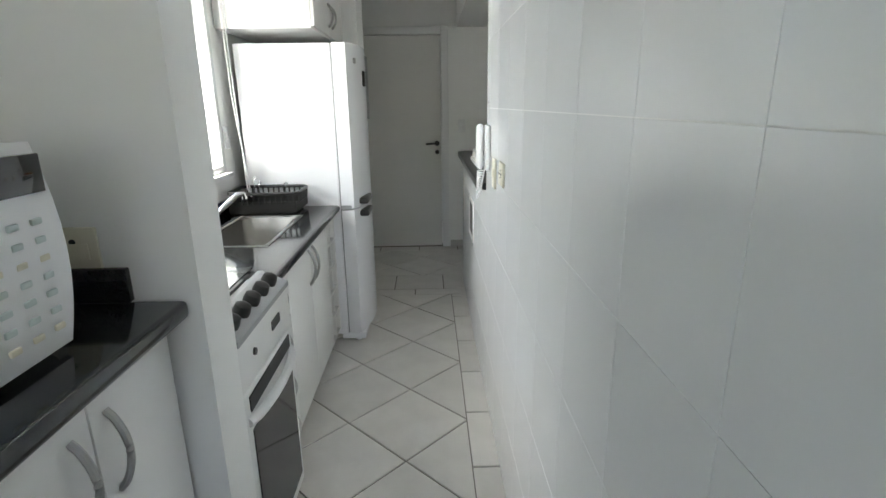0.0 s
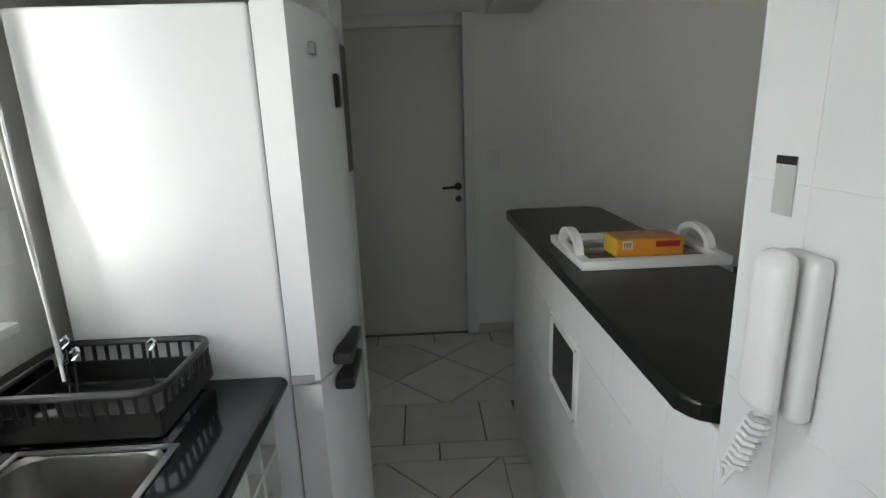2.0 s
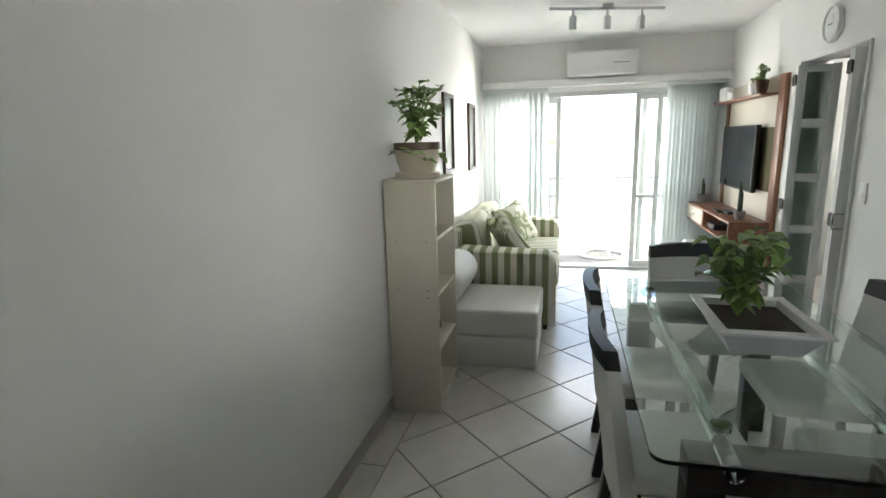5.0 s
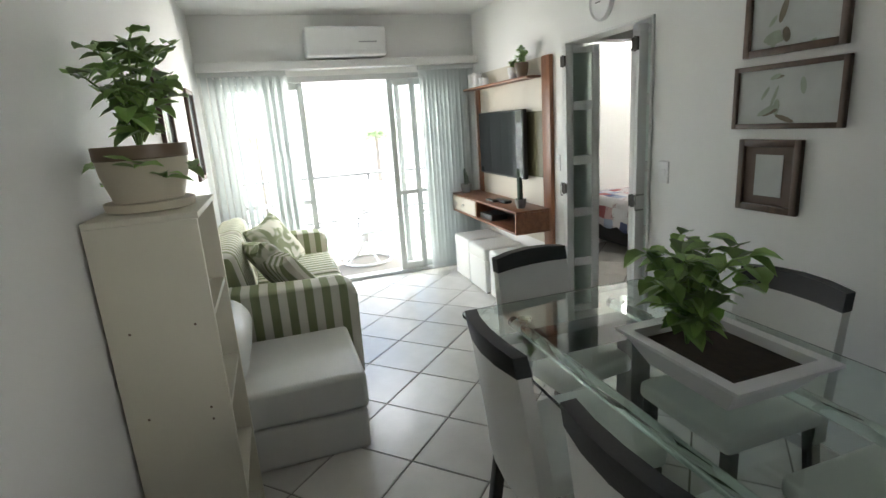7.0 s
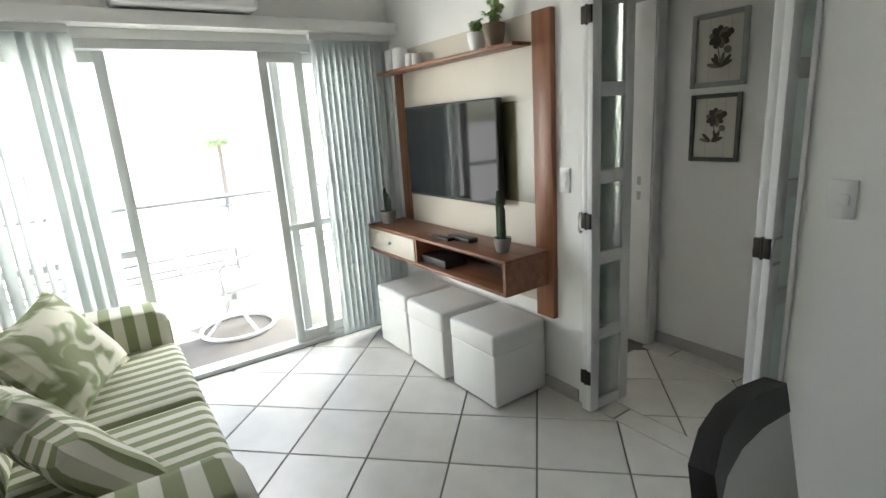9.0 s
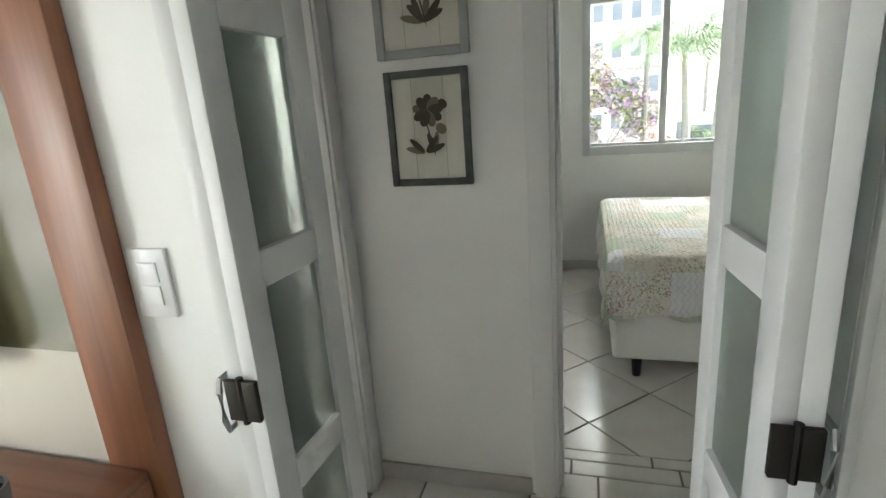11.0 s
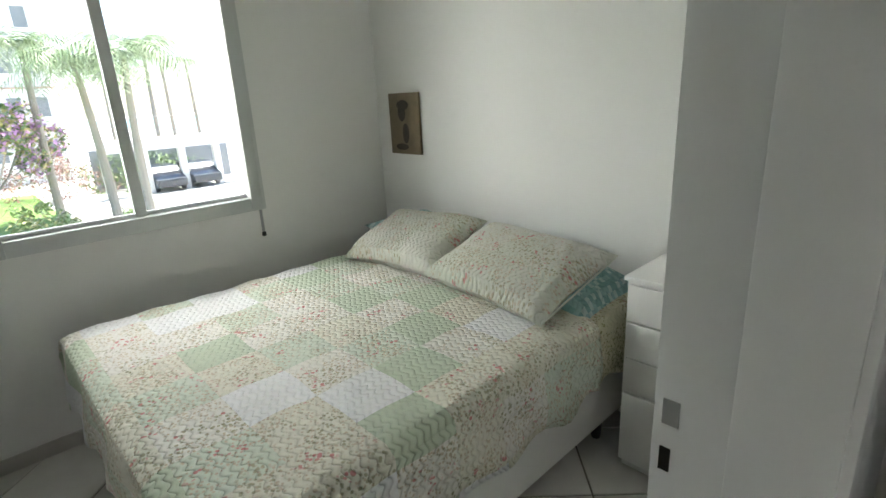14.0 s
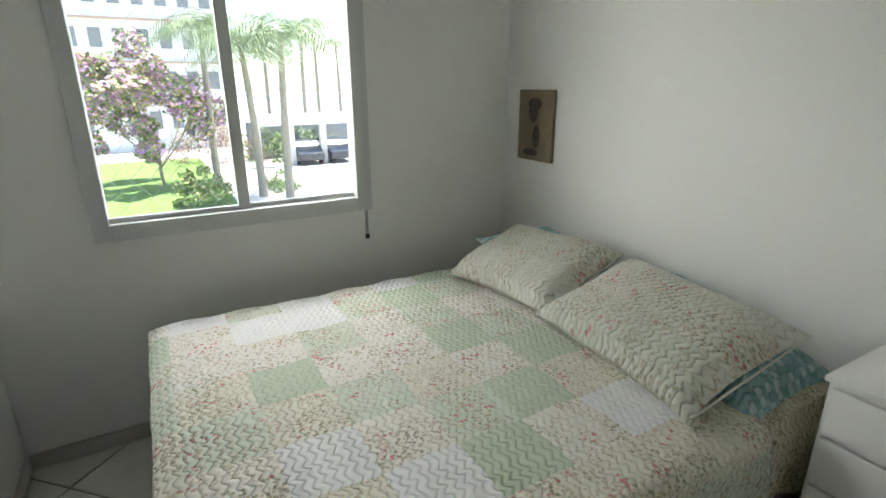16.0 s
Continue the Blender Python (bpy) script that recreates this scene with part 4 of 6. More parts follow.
STRX = stripe_material("green_stripe_lengthwise", 0, 0.075)
STRY = stripe_material("green_stripe_upright", 1, 0.098)
CAMO = material("green_leaf_print_cloth", (0.42, 0.43, 0.32), 0.85, vary=0.2, scale=14, bump=0.6, bump_scale=18)
_n, _l = CAMO.node_tree.nodes, CAMO.node_tree.links
_tc, _no, _cr = _n.new("ShaderNodeTexCoord"), _n.new("ShaderNodeTexNoise"), _n.new("ShaderNodeValToRGB")
_no.inputs["Scale"].default_value, _no.inputs["Detail"].default_value, _no.inputs["Distortion"].default_value = 8.0, 1.5, 1.2
_cr.color_ramp.elements.new(0.5)
for _e, _p, _c in zip(_cr.color_ramp.elements, (0.44, 0.5, 0.56), ((0.22, 0.25, 0.13, 1), (0.42, 0.45, 0.32, 1), (0.62, 0.61, 0.50, 1))):
    _e.position, _e.color = _p, _c
_l.new(_tc.outputs["Object"], _no.inputs["Vector"])
_l.new(_no.outputs["Fac"], _cr.inputs[0])
_l.new(_cr.outputs[0], _n["Principled BSDF"].inputs["Base Color"])


def pillow(name, w, h, d, at, mat, label, seed=1, parent=None):
    """A stuffed cushion, pinched at its edges."""
    bm = bmesh.new()
    N = 14
    rnd = random.Random(seed)
    g = {}
    for s in (1, -1):
        for i in range(N + 1):
            for j in range(N + 1):
                u, v = i / N * 2 - 1, j / N * 2 - 1
                e = max(0, (1 - u ** 4) * (1 - v ** 4))
                if s < 0 and (i in (0, N) or j in (0, N)):
                    g[s, i, j] = g[1, i, j]
                    continue
                pin = 1 - 0.06 * (1 - abs(u)) * abs(v) ** 3 - 0.0
                g[s, i, j] = bm.verts.new((u * w / 2 * (1 - 0.07 * (1 - v * v)) * 1.0, v * h / 2 * (1 - 0.07 * (1 - u * u)) * pin, s * d / 2 * e ** 0.45 + 0.006 * math.sin(5 * u + seed) * math.sin(4 * v)))
        for i in range(N):
            for j in range(N):
                q = [g[s, i, j], g[s, i + 1, j], g[s, i + 1, j + 1], g[s, i, j + 1]]
                bm.faces.new(q if s > 0 else q[::-1])
    if parent is not None:
        return part(name, bm, mat, parent, label, at=at)
    p = thing(name, label, "cushion", at)
    part("cover", bm, mat, p)
    part("piping", tube([(x, y, 0) for x, y in [(w / 2 * 0.985, v * h / 2 * 0.93) for v in (-1, 0, 1)]], 0.004, 6), mat, p)
    return p


s = thing("sofa", "two-seat sofa in green and cream striped fabric", "sofa")
part("base", rounded(5.19, 5.12, 0.06, 7.06, 5.93, 0.30, 0.03), STRX, s)


def sofa_arm(x0, x1):
    prof = [(5.09, 0.05), (5.09, 0.52)] + [(5.09 + 0.07 - 0.07 * math.cos(radians(a)), 0.56 + 0.07 * math.sin(radians(a))) for a in range(0, 91, 18)] + [(5.95, 0.67), (5.95, 0.05)]
    bm = bmesh.new()
    A = [bm.verts.new((x0, y, z)) for y, z in prof]
    B = [bm.verts.new((x1, y, z)) for y, z in prof]
    bm.faces.new(A)
    bm.faces.new(B[::-1])
    n = len(A)
    for i in range(n):
        bm.faces.new((A[i], B[i], B[(i + 1) % n], A[(i + 1) % n]))
    bmesh.ops.bevel(bm, geom=[e for e in bm.edges if abs(e.verts[0].co.x - e.verts[1].co.x) < 1e-5], offset=0.03, segments=3, profile=0.5, affect='EDGES')
    return bm


part("arm", sofa_arm(5.17, 5.38), STRY, s)
part("arm", sofa_arm(6.87, 7.08), STRY, s)
for x0, x1 in ((5.385, 6.12), (6.125, 6.865)):
    part("seat_cushion", rounded(x0, 5.07, 0.30, x1, 5.72, 0.46, 0.05, 4), STRX, s)
    bm = rounded(x0, 5.66, 0.42, x1, 5.88, 0.86, 0.07, 4)
    bmesh.ops.transform(bm, matrix=Matrix.Translation((0, 5.75, 0.42)) @ Matrix.Rotation(radians(-12), 4, 'X') @ Matrix.Translation((0, -5.75, -0.42)), verts=bm.verts)
    part("back_cushion", bm, STRX, s)
part("back_frame", rounded(5.19, 5.86, 0.30, 7.06, 5.955, 0.80, 0.03), STRX, s)
for x in (5.25, 7.0):
    for y in (5.17, 5.88):
        part("foot", turned([(0.02, 0), (0.025, 0.06)], 10, (x, y, 0)), WOODB, s)
pillow("cushion", 0.44, 0.42, 0.15, pose(5.62, 5.45, 0.62, 55, 0, 25), STRX, "green and cream striped square cushion on the sofa", 2)
pillow("cushion", 0.46, 0.44, 0.15, pose(5.80, 5.55, 0.65, 55, 8, 20), CAMO, "olive leaf-print square cushion on the sofa", 5)
pillow("cushion", 0.48, 0.46, 0.16, pose(6.45, 5.52, 0.66, 58, -8, -25), CAMO, "olive and cream leaf-print cushion on the sofa", 8)

o = thing("folding_armchair", "white leatherette fold-out foam seat with a round back roll", "armchair")
part("seat_block", rounded(4.47, 5.18, 0.215, 5.12, 5.90, 0.40, 0.025), LEATHER, o)
part("base_block", rounded(4.475, 5.19, 0.0, 5.115, 5.90, 0.21, 0.02), LEATHER, o)
part("back_roll", turned([(0.05, -0.32), (0.11, -0.31), (0.14, -0.26), (0.145, 0.0), (0.14, 0.26), (0.11, 0.31), (0.05, 0.32)], 24, (4.79, 5.82, 0.55), 'X'), LEATHER, o)


def cube_pouf(x0, y0):
    o = thing("cube_pouf", "white leatherette cube pouf with stitched seams under the television shelf", "pouf", Matrix.Translation((x0, y0, 0)), "white poufs")
    part("seat", rounded(0, 0, 0.30, 0.38, 0.37, 0.42, 0.022), LEATHER, o)
    part("body", rounded(0.004, 0.004, 0.015, 0.376, 0.366, 0.31, 0.012), LEATHER, o)
    for x in (0.04, 0.34):
        for y in (0.04, 0.33):
            part("foot", turned([(0.014, 0), (0.014, 0.02)], 8, (x, y, 0)), BLACK, o)
    return o


p0 = cube_pouf(5.81, 3.44)
copy_thing(p0, Matrix.Translation((6.24, 3.46, 0)))
copy_thing(p0, Matrix.Translation((6.65, 3.45, 0)))

CREAMP = material("cream_back_panel", (0.62, 0.575, 0.49), 0.4, vary=0.04, scale=3)
t = thing("media_wall_unit", "wall-mounted wood and cream television panel with a top shelf", "media panel")
part("upright", boxes((5.75, 3.412, 0.43, 5.87, 3.445, 1.94)), WOODV, t, "reddish wood upright", bevel=0.002)
part("upright", boxes((7.10, 3.412, 0.50, 7.20, 3.445, 1.80)), WOODV, t, "reddish wood upright", bevel=0.002)
part("back_panel", boxes((5.8705, 3.412, 0.50, 7.0995, 3.436, 1.79)), CREAMP, t, "cream lacquered back panel")
part("backing", boxes((5.8705, 3.4365, 1.03, 7.0995, 3.4405, 1.545)), material("olive_gloss_panel", (0.15, 0.14, 0.085), 0.18, vary=0.08), t, "dark olive gloss panel behind the screen")
part("top_shelf", boxes((5.87, 3.446, 1.79, 7.22, 3.57, 1.808)), WOOD, t, bevel=0.002)
part("crown", boxes((5.8705, 3.412, 1.809, 7.20, 3.43, 1.94)), CREAMP, t)
ds = thing("floating_shelf", "reddish wood floating media shelf with one white drawer", "shelf")
part("top", boxes((5.78, 3.447, 0.782, 7.25, 3.74, 0.80)), WOOD, ds, bevel=0.002)
part("bottom", boxes((5.78, 3.447, 0.615, 7.25, 3.74, 0.633)), WOOD, ds, bevel=0.002)
part("end", boxes((5.78, 3.447, 0.6335, 5.80, 3.74, 0.7815)), WOOD, ds)
part("end", boxes((7.23, 3.447, 0.6335, 7.25, 3.74, 0.7815)), WOOD, ds)
part("divider", boxes((6.60, 3.447, 0.6335, 6.618, 3.735, 0.7815)), WOOD, ds)
part("back", boxes((5.80, 3.447, 0.6335, 7.23, 3.455, 0.7815)), WOODB, ds)
dr = part("drawer", boxes((6.62, 3.46, 0.637, 7.228, 3.742, 0.778)), CREAMP, ds, "white drawer front", bevel=0.002)
part("knob", turned([(0.008, 0), (0.012, 0.015), (0.004, 0.018)], 10, (6.92, 3.743, 0.71), 'Y'), STEEL, dr)
tv = thing("television", "flat black television mounted on the wall panel", "television")
part("casing", rounded(6.06, 3.475, 1.005, 6.98, 3.515, 1.57, 0.008), BLACK, tv)
part("screen", boxes((6.072, 3.5155, 1.022, 6.968, 3.517, 1.558)), SCREEN, tv, smooth=False)
part("mount", boxes((6.4, 3.441, 1.15, 6.65, 3.475, 1.42)), BLACK, tv)
for x, y, z, w, d2, h in ((6.20, 3.60, 0.80, 0.20, 0.07, 0.025), (6.33, 3.66, 0.80, 0.17, 0.05, 0.018), (6.35, 3.62, 0.633, 0.26, 0.16, 0.05)):
    r = thing("media_box", "small black electronic box on the floating shelf", "media player")
    part("case", rounded(x, y - d2 / 2, z + 0.0005, x + w, y + d2 / 2, z + h, 0.005), BLACK, r)


CACT = material("dark_cactus_skin", (0.03, 0.055, 0.03), 0.6, vary=0.4, scale=30)


def cactus(at, heights, label, potr=0.045, poth=0.075):
    def fol(p):
        for i, (dx, h, r) in enumerate(heights):
            part("column", turned([(r * 0.7, poth * 0.8), (r, poth + 0.02)] + [(r * (0.92 + 0.08 * (k % 2)), poth + 0.02 + (h - 0.04) * k / 8) for k in range(1, 8)] + [(r * 0.5, poth + h)], 12, (dx, 0.0, 0)), CACT, p)
    return pot_plant("cactus", at, potr, poth, label, fol, MATTE_GREY)


cactus((5.93, 3.62, 0.80), ((0, 0.17, 0.02), (0.025, 0.24, 0.014)), "slim dark cactus in a small cement pot")
cactus((7.14, 3.62, 0.80), ((0, 0.12, 0.018), (0.025, 0.16, 0.012), (-0.025, 0.1, 0.014)), "three-stemmed small cactus in a cement pot", 0.055, 0.085)
for x, h, r in ((7.12, 0.13, 0.04), (7.0, 0.13, 0.05), (6.88, 0.08, 0.03), (6.80, 0.07, 0.03)):
    o = thing("canister", "white ceramic canister on the television panel shelf", "canister")
    part("body", turned([(r, 0), (r, h * 0.92), (r * 0.9, h), (r * 0.2, h * 1.02)], 20, (x, 3.505, 1.8085)), WPLAST, o)
pot_plant("potted_plant", (6.20, 3.51, 1.8085), 0.05, 0.09, "small plant in a white pot on the panel shelf", lambda p: bush(p, (0, 0, 0.08), 0.05, 0.07, 8, 0.03, 9), WPLAST)
pot_plant("potted_plant", (6.06, 3.51, 1.8085), 0.055, 0.11, "small bushy plant in a brown pot on the panel shelf", lambda p: bush(p, (0, 0, 0.1), 0.06, 0.13, 12, 0.03, 11), CLAYD)

ac = thing("air_conditioner", "white wall-mounted split air conditioner above the curtains", "air conditioner")
part("case", rounded(7.09, 4.33, 2.135, 7.298, 5.05, 2.39, 0.03), WPLAST, ac)
part("flap", boxes((7.085, 4.36, 2.15, 7.0895, 5.02, 2.19)), WPLAST, ac)
part("label_strip", boxes((7.0855, 4.42, 2.25, 7.0895, 4.58, 2.26)), GREY, ac)
structure("trim_pelmet", boxes((7.16, 3.42, 2.05, 7.298, 5.97, 2.12)), TRIMW, "white curtain pelmet above the balcony doors", 0.004)

SHEER = bpy.data.materials.new("sheer_fabric")
SHEER.use_nodes = True
nt = SHEER.node_tree
bsdf = nt.nodes["Principled BSDF"]
bsdf.inputs["Base Color"].default_value = (0.68, 0.70, 0.69, 1)
bsdf.inputs["Roughness"].default_value = 0.9
tl = nt.nodes.new("ShaderNodeBsdfTranslucent")
tl.inputs[0].default_value = (0.70, 0.74, 0.74, 1)
mx = nt.nodes.new("ShaderNodeMixShader")
mx.inputs[0].default_value = 0.45
nt.links.new(bsdf.outputs[0], mx.inputs[1])
nt.links.new(tl.outputs[0], mx.inputs[2])
nt.links.new(mx.outputs[0], nt.nodes["Material Output"].inputs[0])


def vertical_blind(y0, y1, n, x, turn, label, wide=0.085):
    o = thing("vertical_blind", label, "blind")
    part("head_rail", boxes((x - 0.02, y0, 2.01, x + 0.02, y1, 2.048)), ALU, o)
    rnd = random.Random(int(y0 * 100))
    for i in range(n):
        y = y0 + 0.04 + (y1 - y0 - 0.08) * i / (n - 1)
        bm = bmesh.new()
        w = wide / 2
        rows = []
        for k in range(5):
            u = -1 + k / 2
            rows.append([bm.verts.new((0.008 * (1 - u * u), u * w, z)) for z in (0.04, 2.01)])
        for a, b2 in zip(rows, rows[1:]):
            bm.faces.new((a[0], b2[0], b2[1], a[1]))
        bmesh.ops.solidify(bm, geom=bm.faces[:], thickness=0.001)
        part("slat", bm, SHEER, o, at=pose(x, y, 0, 0, 0, turn + rnd.uniform(-6, 6)))
    return o


vertical_blind(5.24, 5.50, 4, 7.235, 8, "pale closed vertical blind slats overlapping beside the balcony door", 0.1)
vertical_blind(5.50, 5.96, 8, 7.22, 66, "pale vertical blind slats drawn beside the balcony door")
vertical_blind(3.45, 4.02, 13, 7.22, 18, "pale grey vertical blind slats bunched beside the balcony door")

w = thing("balcony_door", "white aluminium sliding balcony doors, middle leaf open", "sliding door")
w["kind"] = "structure"
part("track", boxes((7.31, 3.60, 0.0, 7.43, 5.88, 0.03)), ALU, w)
part("head", boxes((7.31, 3.60, 1.95, 7.43, 5.88, 2.0)), ALU, w)
for y in (3.60, 5.84):
    part("jamb", boxes((7.31, y, 0.03, 7.43, y + 0.04, 1.95)), ALU, w)
for y0, y1, x in ((5.10, 5.84, 7.40), (3.64, 4.235, 7.40), (4.03, 4.31, 7.355)):
    lf = part("leaf_stile", boxes((x - 0.015, y0, 0.031, x + 0.015, y0 + 0.055, 1.949)), ALU, w, bevel=0.003)
    part("leaf_stile", boxes((x - 0.015, y1 - 0.055, 0.031, x + 0.015, y1, 1.949)), ALU, w, bevel=0.003)
    part("leaf_rail", boxes((x - 0.014, y0 + 0.055, 0.031, x + 0.014, y1 - 0.055, 0.10)), ALU, w)
    part("leaf_rail", boxes((x - 0.014, y0 + 0.055, 1.89, x + 0.014, y1 - 0.055, 1.949)), ALU, w)
    part("leaf_rail", boxes((x - 0.014, y0 + 0.055, 0.82, x + 0.014, y1 - 0.055, 0.86)), ALU, w)
    for za, zb in ((0.10, 0.82), (0.86, 1.89)):
        gp = part("pane", boxes((x - 0.002, y0 + 0.055, za, x + 0.002, y1 - 0.055, zb)), GLASS, w, smooth=False)
        gp.visible_shadow = False

tr = thing("track_light", "white ceiling track with three small spotlights", "track light")
TA, TB = Vector((5.62, 5.18, 2.49)), Vector((5.90, 4.30, 2.49))
part("track", tube([TA, TB], 0.014, 8), WPLAST, tr)
part("canopy", boxes((5.73, 4.70, 2.495, 5.79, 4.78, 2.519)), WPLAST, tr)
for q in (0.2, 0.5, 0.8):
    pt = TA.lerp(TB, q)
    sp = part("spotlight", turned([(0.018, -0.16), (0.028, -0.155), (0.028, -0.06), (0.012, -0.05), (0.008, 0.0)], 16, pt), WPLAST, tr)

# balcony
STUCCO = material("pale_green_parapet", (0.32, 0.42, 0.36), 0.7, vary=0.08)
structure("balcony_parapet", boxes((8.85, 3.3, -0.12, 8.95, 6.3, 0.24)), STUCCO, "low pale green balcony upstand")
RAILM = material("grey_rail_paint", (0.16, 0.17, 0.17), 0.5)
rl = thing("balcony_railing", "grey metal balcony railing with bars", "railing")
for z, r in ((0.94, 0.022), (0.36, 0.014), (0.46, 0.014), (0.30, 0.012)):
    part("rail", tube([(8.9, 3.3, z), (8.9, 6.3, z)], r, 8), RAILM, rl)
for y in (3.35, 4.3, 5.25, 6.2):
    part("post", tube([(8.9, y, 0.24), (8.9, y, 0.94)], 0.018, 8), RAILM, rl)
ch = thing("swivel_chair", "white metal swivel patio chair with a mesh seat on the balcony", "chair", pose(8.05, 4.55, -0.02, 0, 0, 200))
part("base_ring", tube([(0.27 * math.cos(radians(a)), 0.27 * math.sin(radians(a)), 0.03) for a in range(0, 360, 12)], 0.016, 8, True), TRIMW, ch)
for a in (0, 90, 180, 270):
    part("leg", tube([(0.27 * math.cos(radians(a)), 0.27 * math.sin(radians(a)), 0.03), (0.12 * math.cos(radians(a)), 0.12 * math.sin(radians(a)), 0.14), (0.03 * math.cos(radians(a)), 0.03 * math.sin(radians(a)), 0.28)], 0.013, 8), TRIMW, ch)
part("pivot", turned([(0.05, 0.26), (0.05, 0.36)], 12), TRIMW, ch)
part("seat", rounded(-0.24, -0.24, 0.38, 0.24, 0.24, 0.41, 0.012), TRIMW, ch)
part("backrest", rounded(-0.23, 0.235, 0.42, 0.23, 0.26, 0.92, 0.01), TRIMW, ch)
for sx in (-1, 1):
    part("arm", tube([(sx * 0.27, -0.22, 0.40), (sx * 0.28, -0.24, 0.58), (sx * 0.28, -0.18, 0.63), (sx * 0.28, 0.15, 0.64), (sx * 0.26, 0.24, 0.60), (sx * 0.25, 0.26, 0.92)], 0.014, 8), TRIMW, ch)


# dining table and chairs
t = thing("dining_table", "clear glass dining table on dark wooden legs with glass tubes", "table")
gt = part("tabletop", slab([(x, y) for x, y in arc(2.49, 3.94, 0.04, 180, 270, 4) + arc(4.11, 3.94, 0.04, 270, 360, 4) + arc(4.11, 4.77, 0.04, 0, 90, 4) + arc(2.49, 4.77, 0.04, 90, 180, 4)], 0.730, 0.742, 0.002), TGLASS, t, "clear green-edged glass top", smooth=False)
gt.visible_shadow = False
for x in (2.60, 3.93):
    part("crossbeam", boxes((x, 4.02, 0.56, x + 0.10, 4.69, 0.65)), WOODB, t, bevel=0.003)
    for y in (4.02, 4.59):
        part("leg", boxes((x, y, 0.0, x + 0.10, y + 0.10, 0.559)), WOODB, t, bevel=0.003)
for y in (4.12, 4.60):
    part("tube", tube([(2.52, y, 0.675), (4.08, y, 0.675)], 0.024, 14), TGLASS, t, "green glass tube")
    for x in (2.66, 3.97):
        part("standoff", turned([(0.011, 0.65), (0.011, 0.712), (0.028, 0.714), (0.028, 0.7295)], 16, (x, y, 0)), CHROME, t)


def dining_chair():
    c = thing("dining_chair", "white leatherette high-back dining chair with a black top band", "chair", None, "chairs round the table")
    part("seat", rounded(-0.215, -0.22, 0.40, 0.215, 0.20, 0.475, 0.025), LEATHER, c)

    def back(z_lo, z_hi, extra, arch=0.0):
        bm = bmesh.new()
        rings = []
        K = 8
        for k in range(K + 1):
            z = z_lo + (z_hi - z_lo) * k / K
            q = (z - 0.36) / 0.59
            yb = 0.17 + 0.02 * math.sin(q * math.pi) + 0.10 * q * q
            th = 0.055 - 0.02 * q + extra
            ring = []
            for u, s in [(-1, 0), (-0.5, 0), (0, 0), (0.5, 0), (1, 0), (1, 1), (0.5, 1), (0, 1), (-0.5, 1), (-1, 1)]:
                bow = 0.03 * (1 - u * u)
                zz = z + arch * (1 - u * u) * (k / K)
                ring.append(bm.verts.new((u * (0.21 - 0.012 * q) * (1 + extra), yb + bow + (th if s else -extra), zz)))
            rings.append(ring)
        for a, b2 in zip(rings, rings[1:]):
            for i in range(10):
                j = (i + 1) % 10
                bm.faces.new((a[i], a[j], b2[j], b2[i]))
        bm.faces.new(rings[0][::-1])
        bm.faces.new(rings[-1])
        return bm
    part("backrest", back(0.34, 0.815, 0.0), LEATHER, c)
    part("top_band", back(0.8155, 0.88, 0.003, 0.012), BLEATHER, c, "black top band")
    for x in (-0.185, 0.185):
        part("leg", boxes((x - 0.02, -0.20, 0.0, x + 0.02, -0.16, 0.399)), WOODB, c, "dark wooden leg", bevel=0.003)
        bm = boxes((x - 0.02, 0.16, 0.0, x + 0.02, 0.20, 0.40))
        for v in bm.verts:
            if v.co.z < 0.1:
                v.co.y += 0.06
        part("leg", bm, WOODB, c, "dark wooden leg", bevel=0.003)
    return c


c0 = dining_chair()
c0.matrix_basis = pose(2.98, 4.62, 0, 0, 0, 2)
for x, y, a in ((3.60, 4.62, -2), (4.13, 4.31, -82), (3.55, 4.00, 180), (2.95, 4.0, 180), (2.42, 4.30, 88)):
    copy_thing(c0, pose(x, y, 0, 0, 0, a))

pl = thing("table_planter", "leafy green plant in a white tapered planter", "potted plant", pose(3.43, 4.28, 0.7425, 0, 0, 0))
bm = bmesh.new()
lo = [bm.verts.new((sx * 0.13, sy * 0.13, 0.0)) for sx, sy in ((-1, -1), (1, -1), (1, 1), (-1, 1))]
hi = [bm.verts.new((sx * 0.19, sy * 0.19, 0.10)) for sx, sy in ((-1, -1), (1, -1), (1, 1), (-1, 1))]
hi2 = [bm.verts.new((sx * 0.205, sy * 0.205, 0.10)) for sx, sy in ((-1, -1), (1, -1), (1, 1), (-1, 1))]
hi3 = [bm.verts.new((sx * 0.205, sy * 0.205, 0.11)) for sx, sy in ((-1, -1), (1, -1), (1, 1), (-1, 1))]
hi4 = [bm.verts.new((sx * 0.165, sy * 0.165, 0.11)) for sx, sy in ((-1, -1), (1, -1), (1, 1), (-1, 1))]
lo2 = [bm.verts.new((sx * 0.15, sy * 0.15, 0.06)) for sx, sy in ((-1, -1), (1, -1), (1, 1), (-1, 1))]
bm.faces.new(lo[::-1])
for A, B in ((lo, hi), (hi, hi2), (hi2, hi3), (hi3, hi4), (hi4, lo2)):
    for i in range(4):
        bm.faces.new((A[i], A[(i + 1) % 4], B[(i + 1) % 4], B[i]))
bm.faces.new(lo2)
part("planter", bm, WPLAST, pl, smooth=False)
part("soil", boxes((-0.15, -0.15, 0.061, 0.15, 0.15, 0.085)), SOIL, pl)
bush(pl, (0.07, 0.04, 0.08), 0.17, 0.37, 22, 0.072, 21, round_leaf=0.85, per=2)
pl.matrix_basis = Matrix.Translation((3.30, 4.33, 0.7425)) @ Matrix.Diagonal((1.12, 0.86, 0.95, 1))


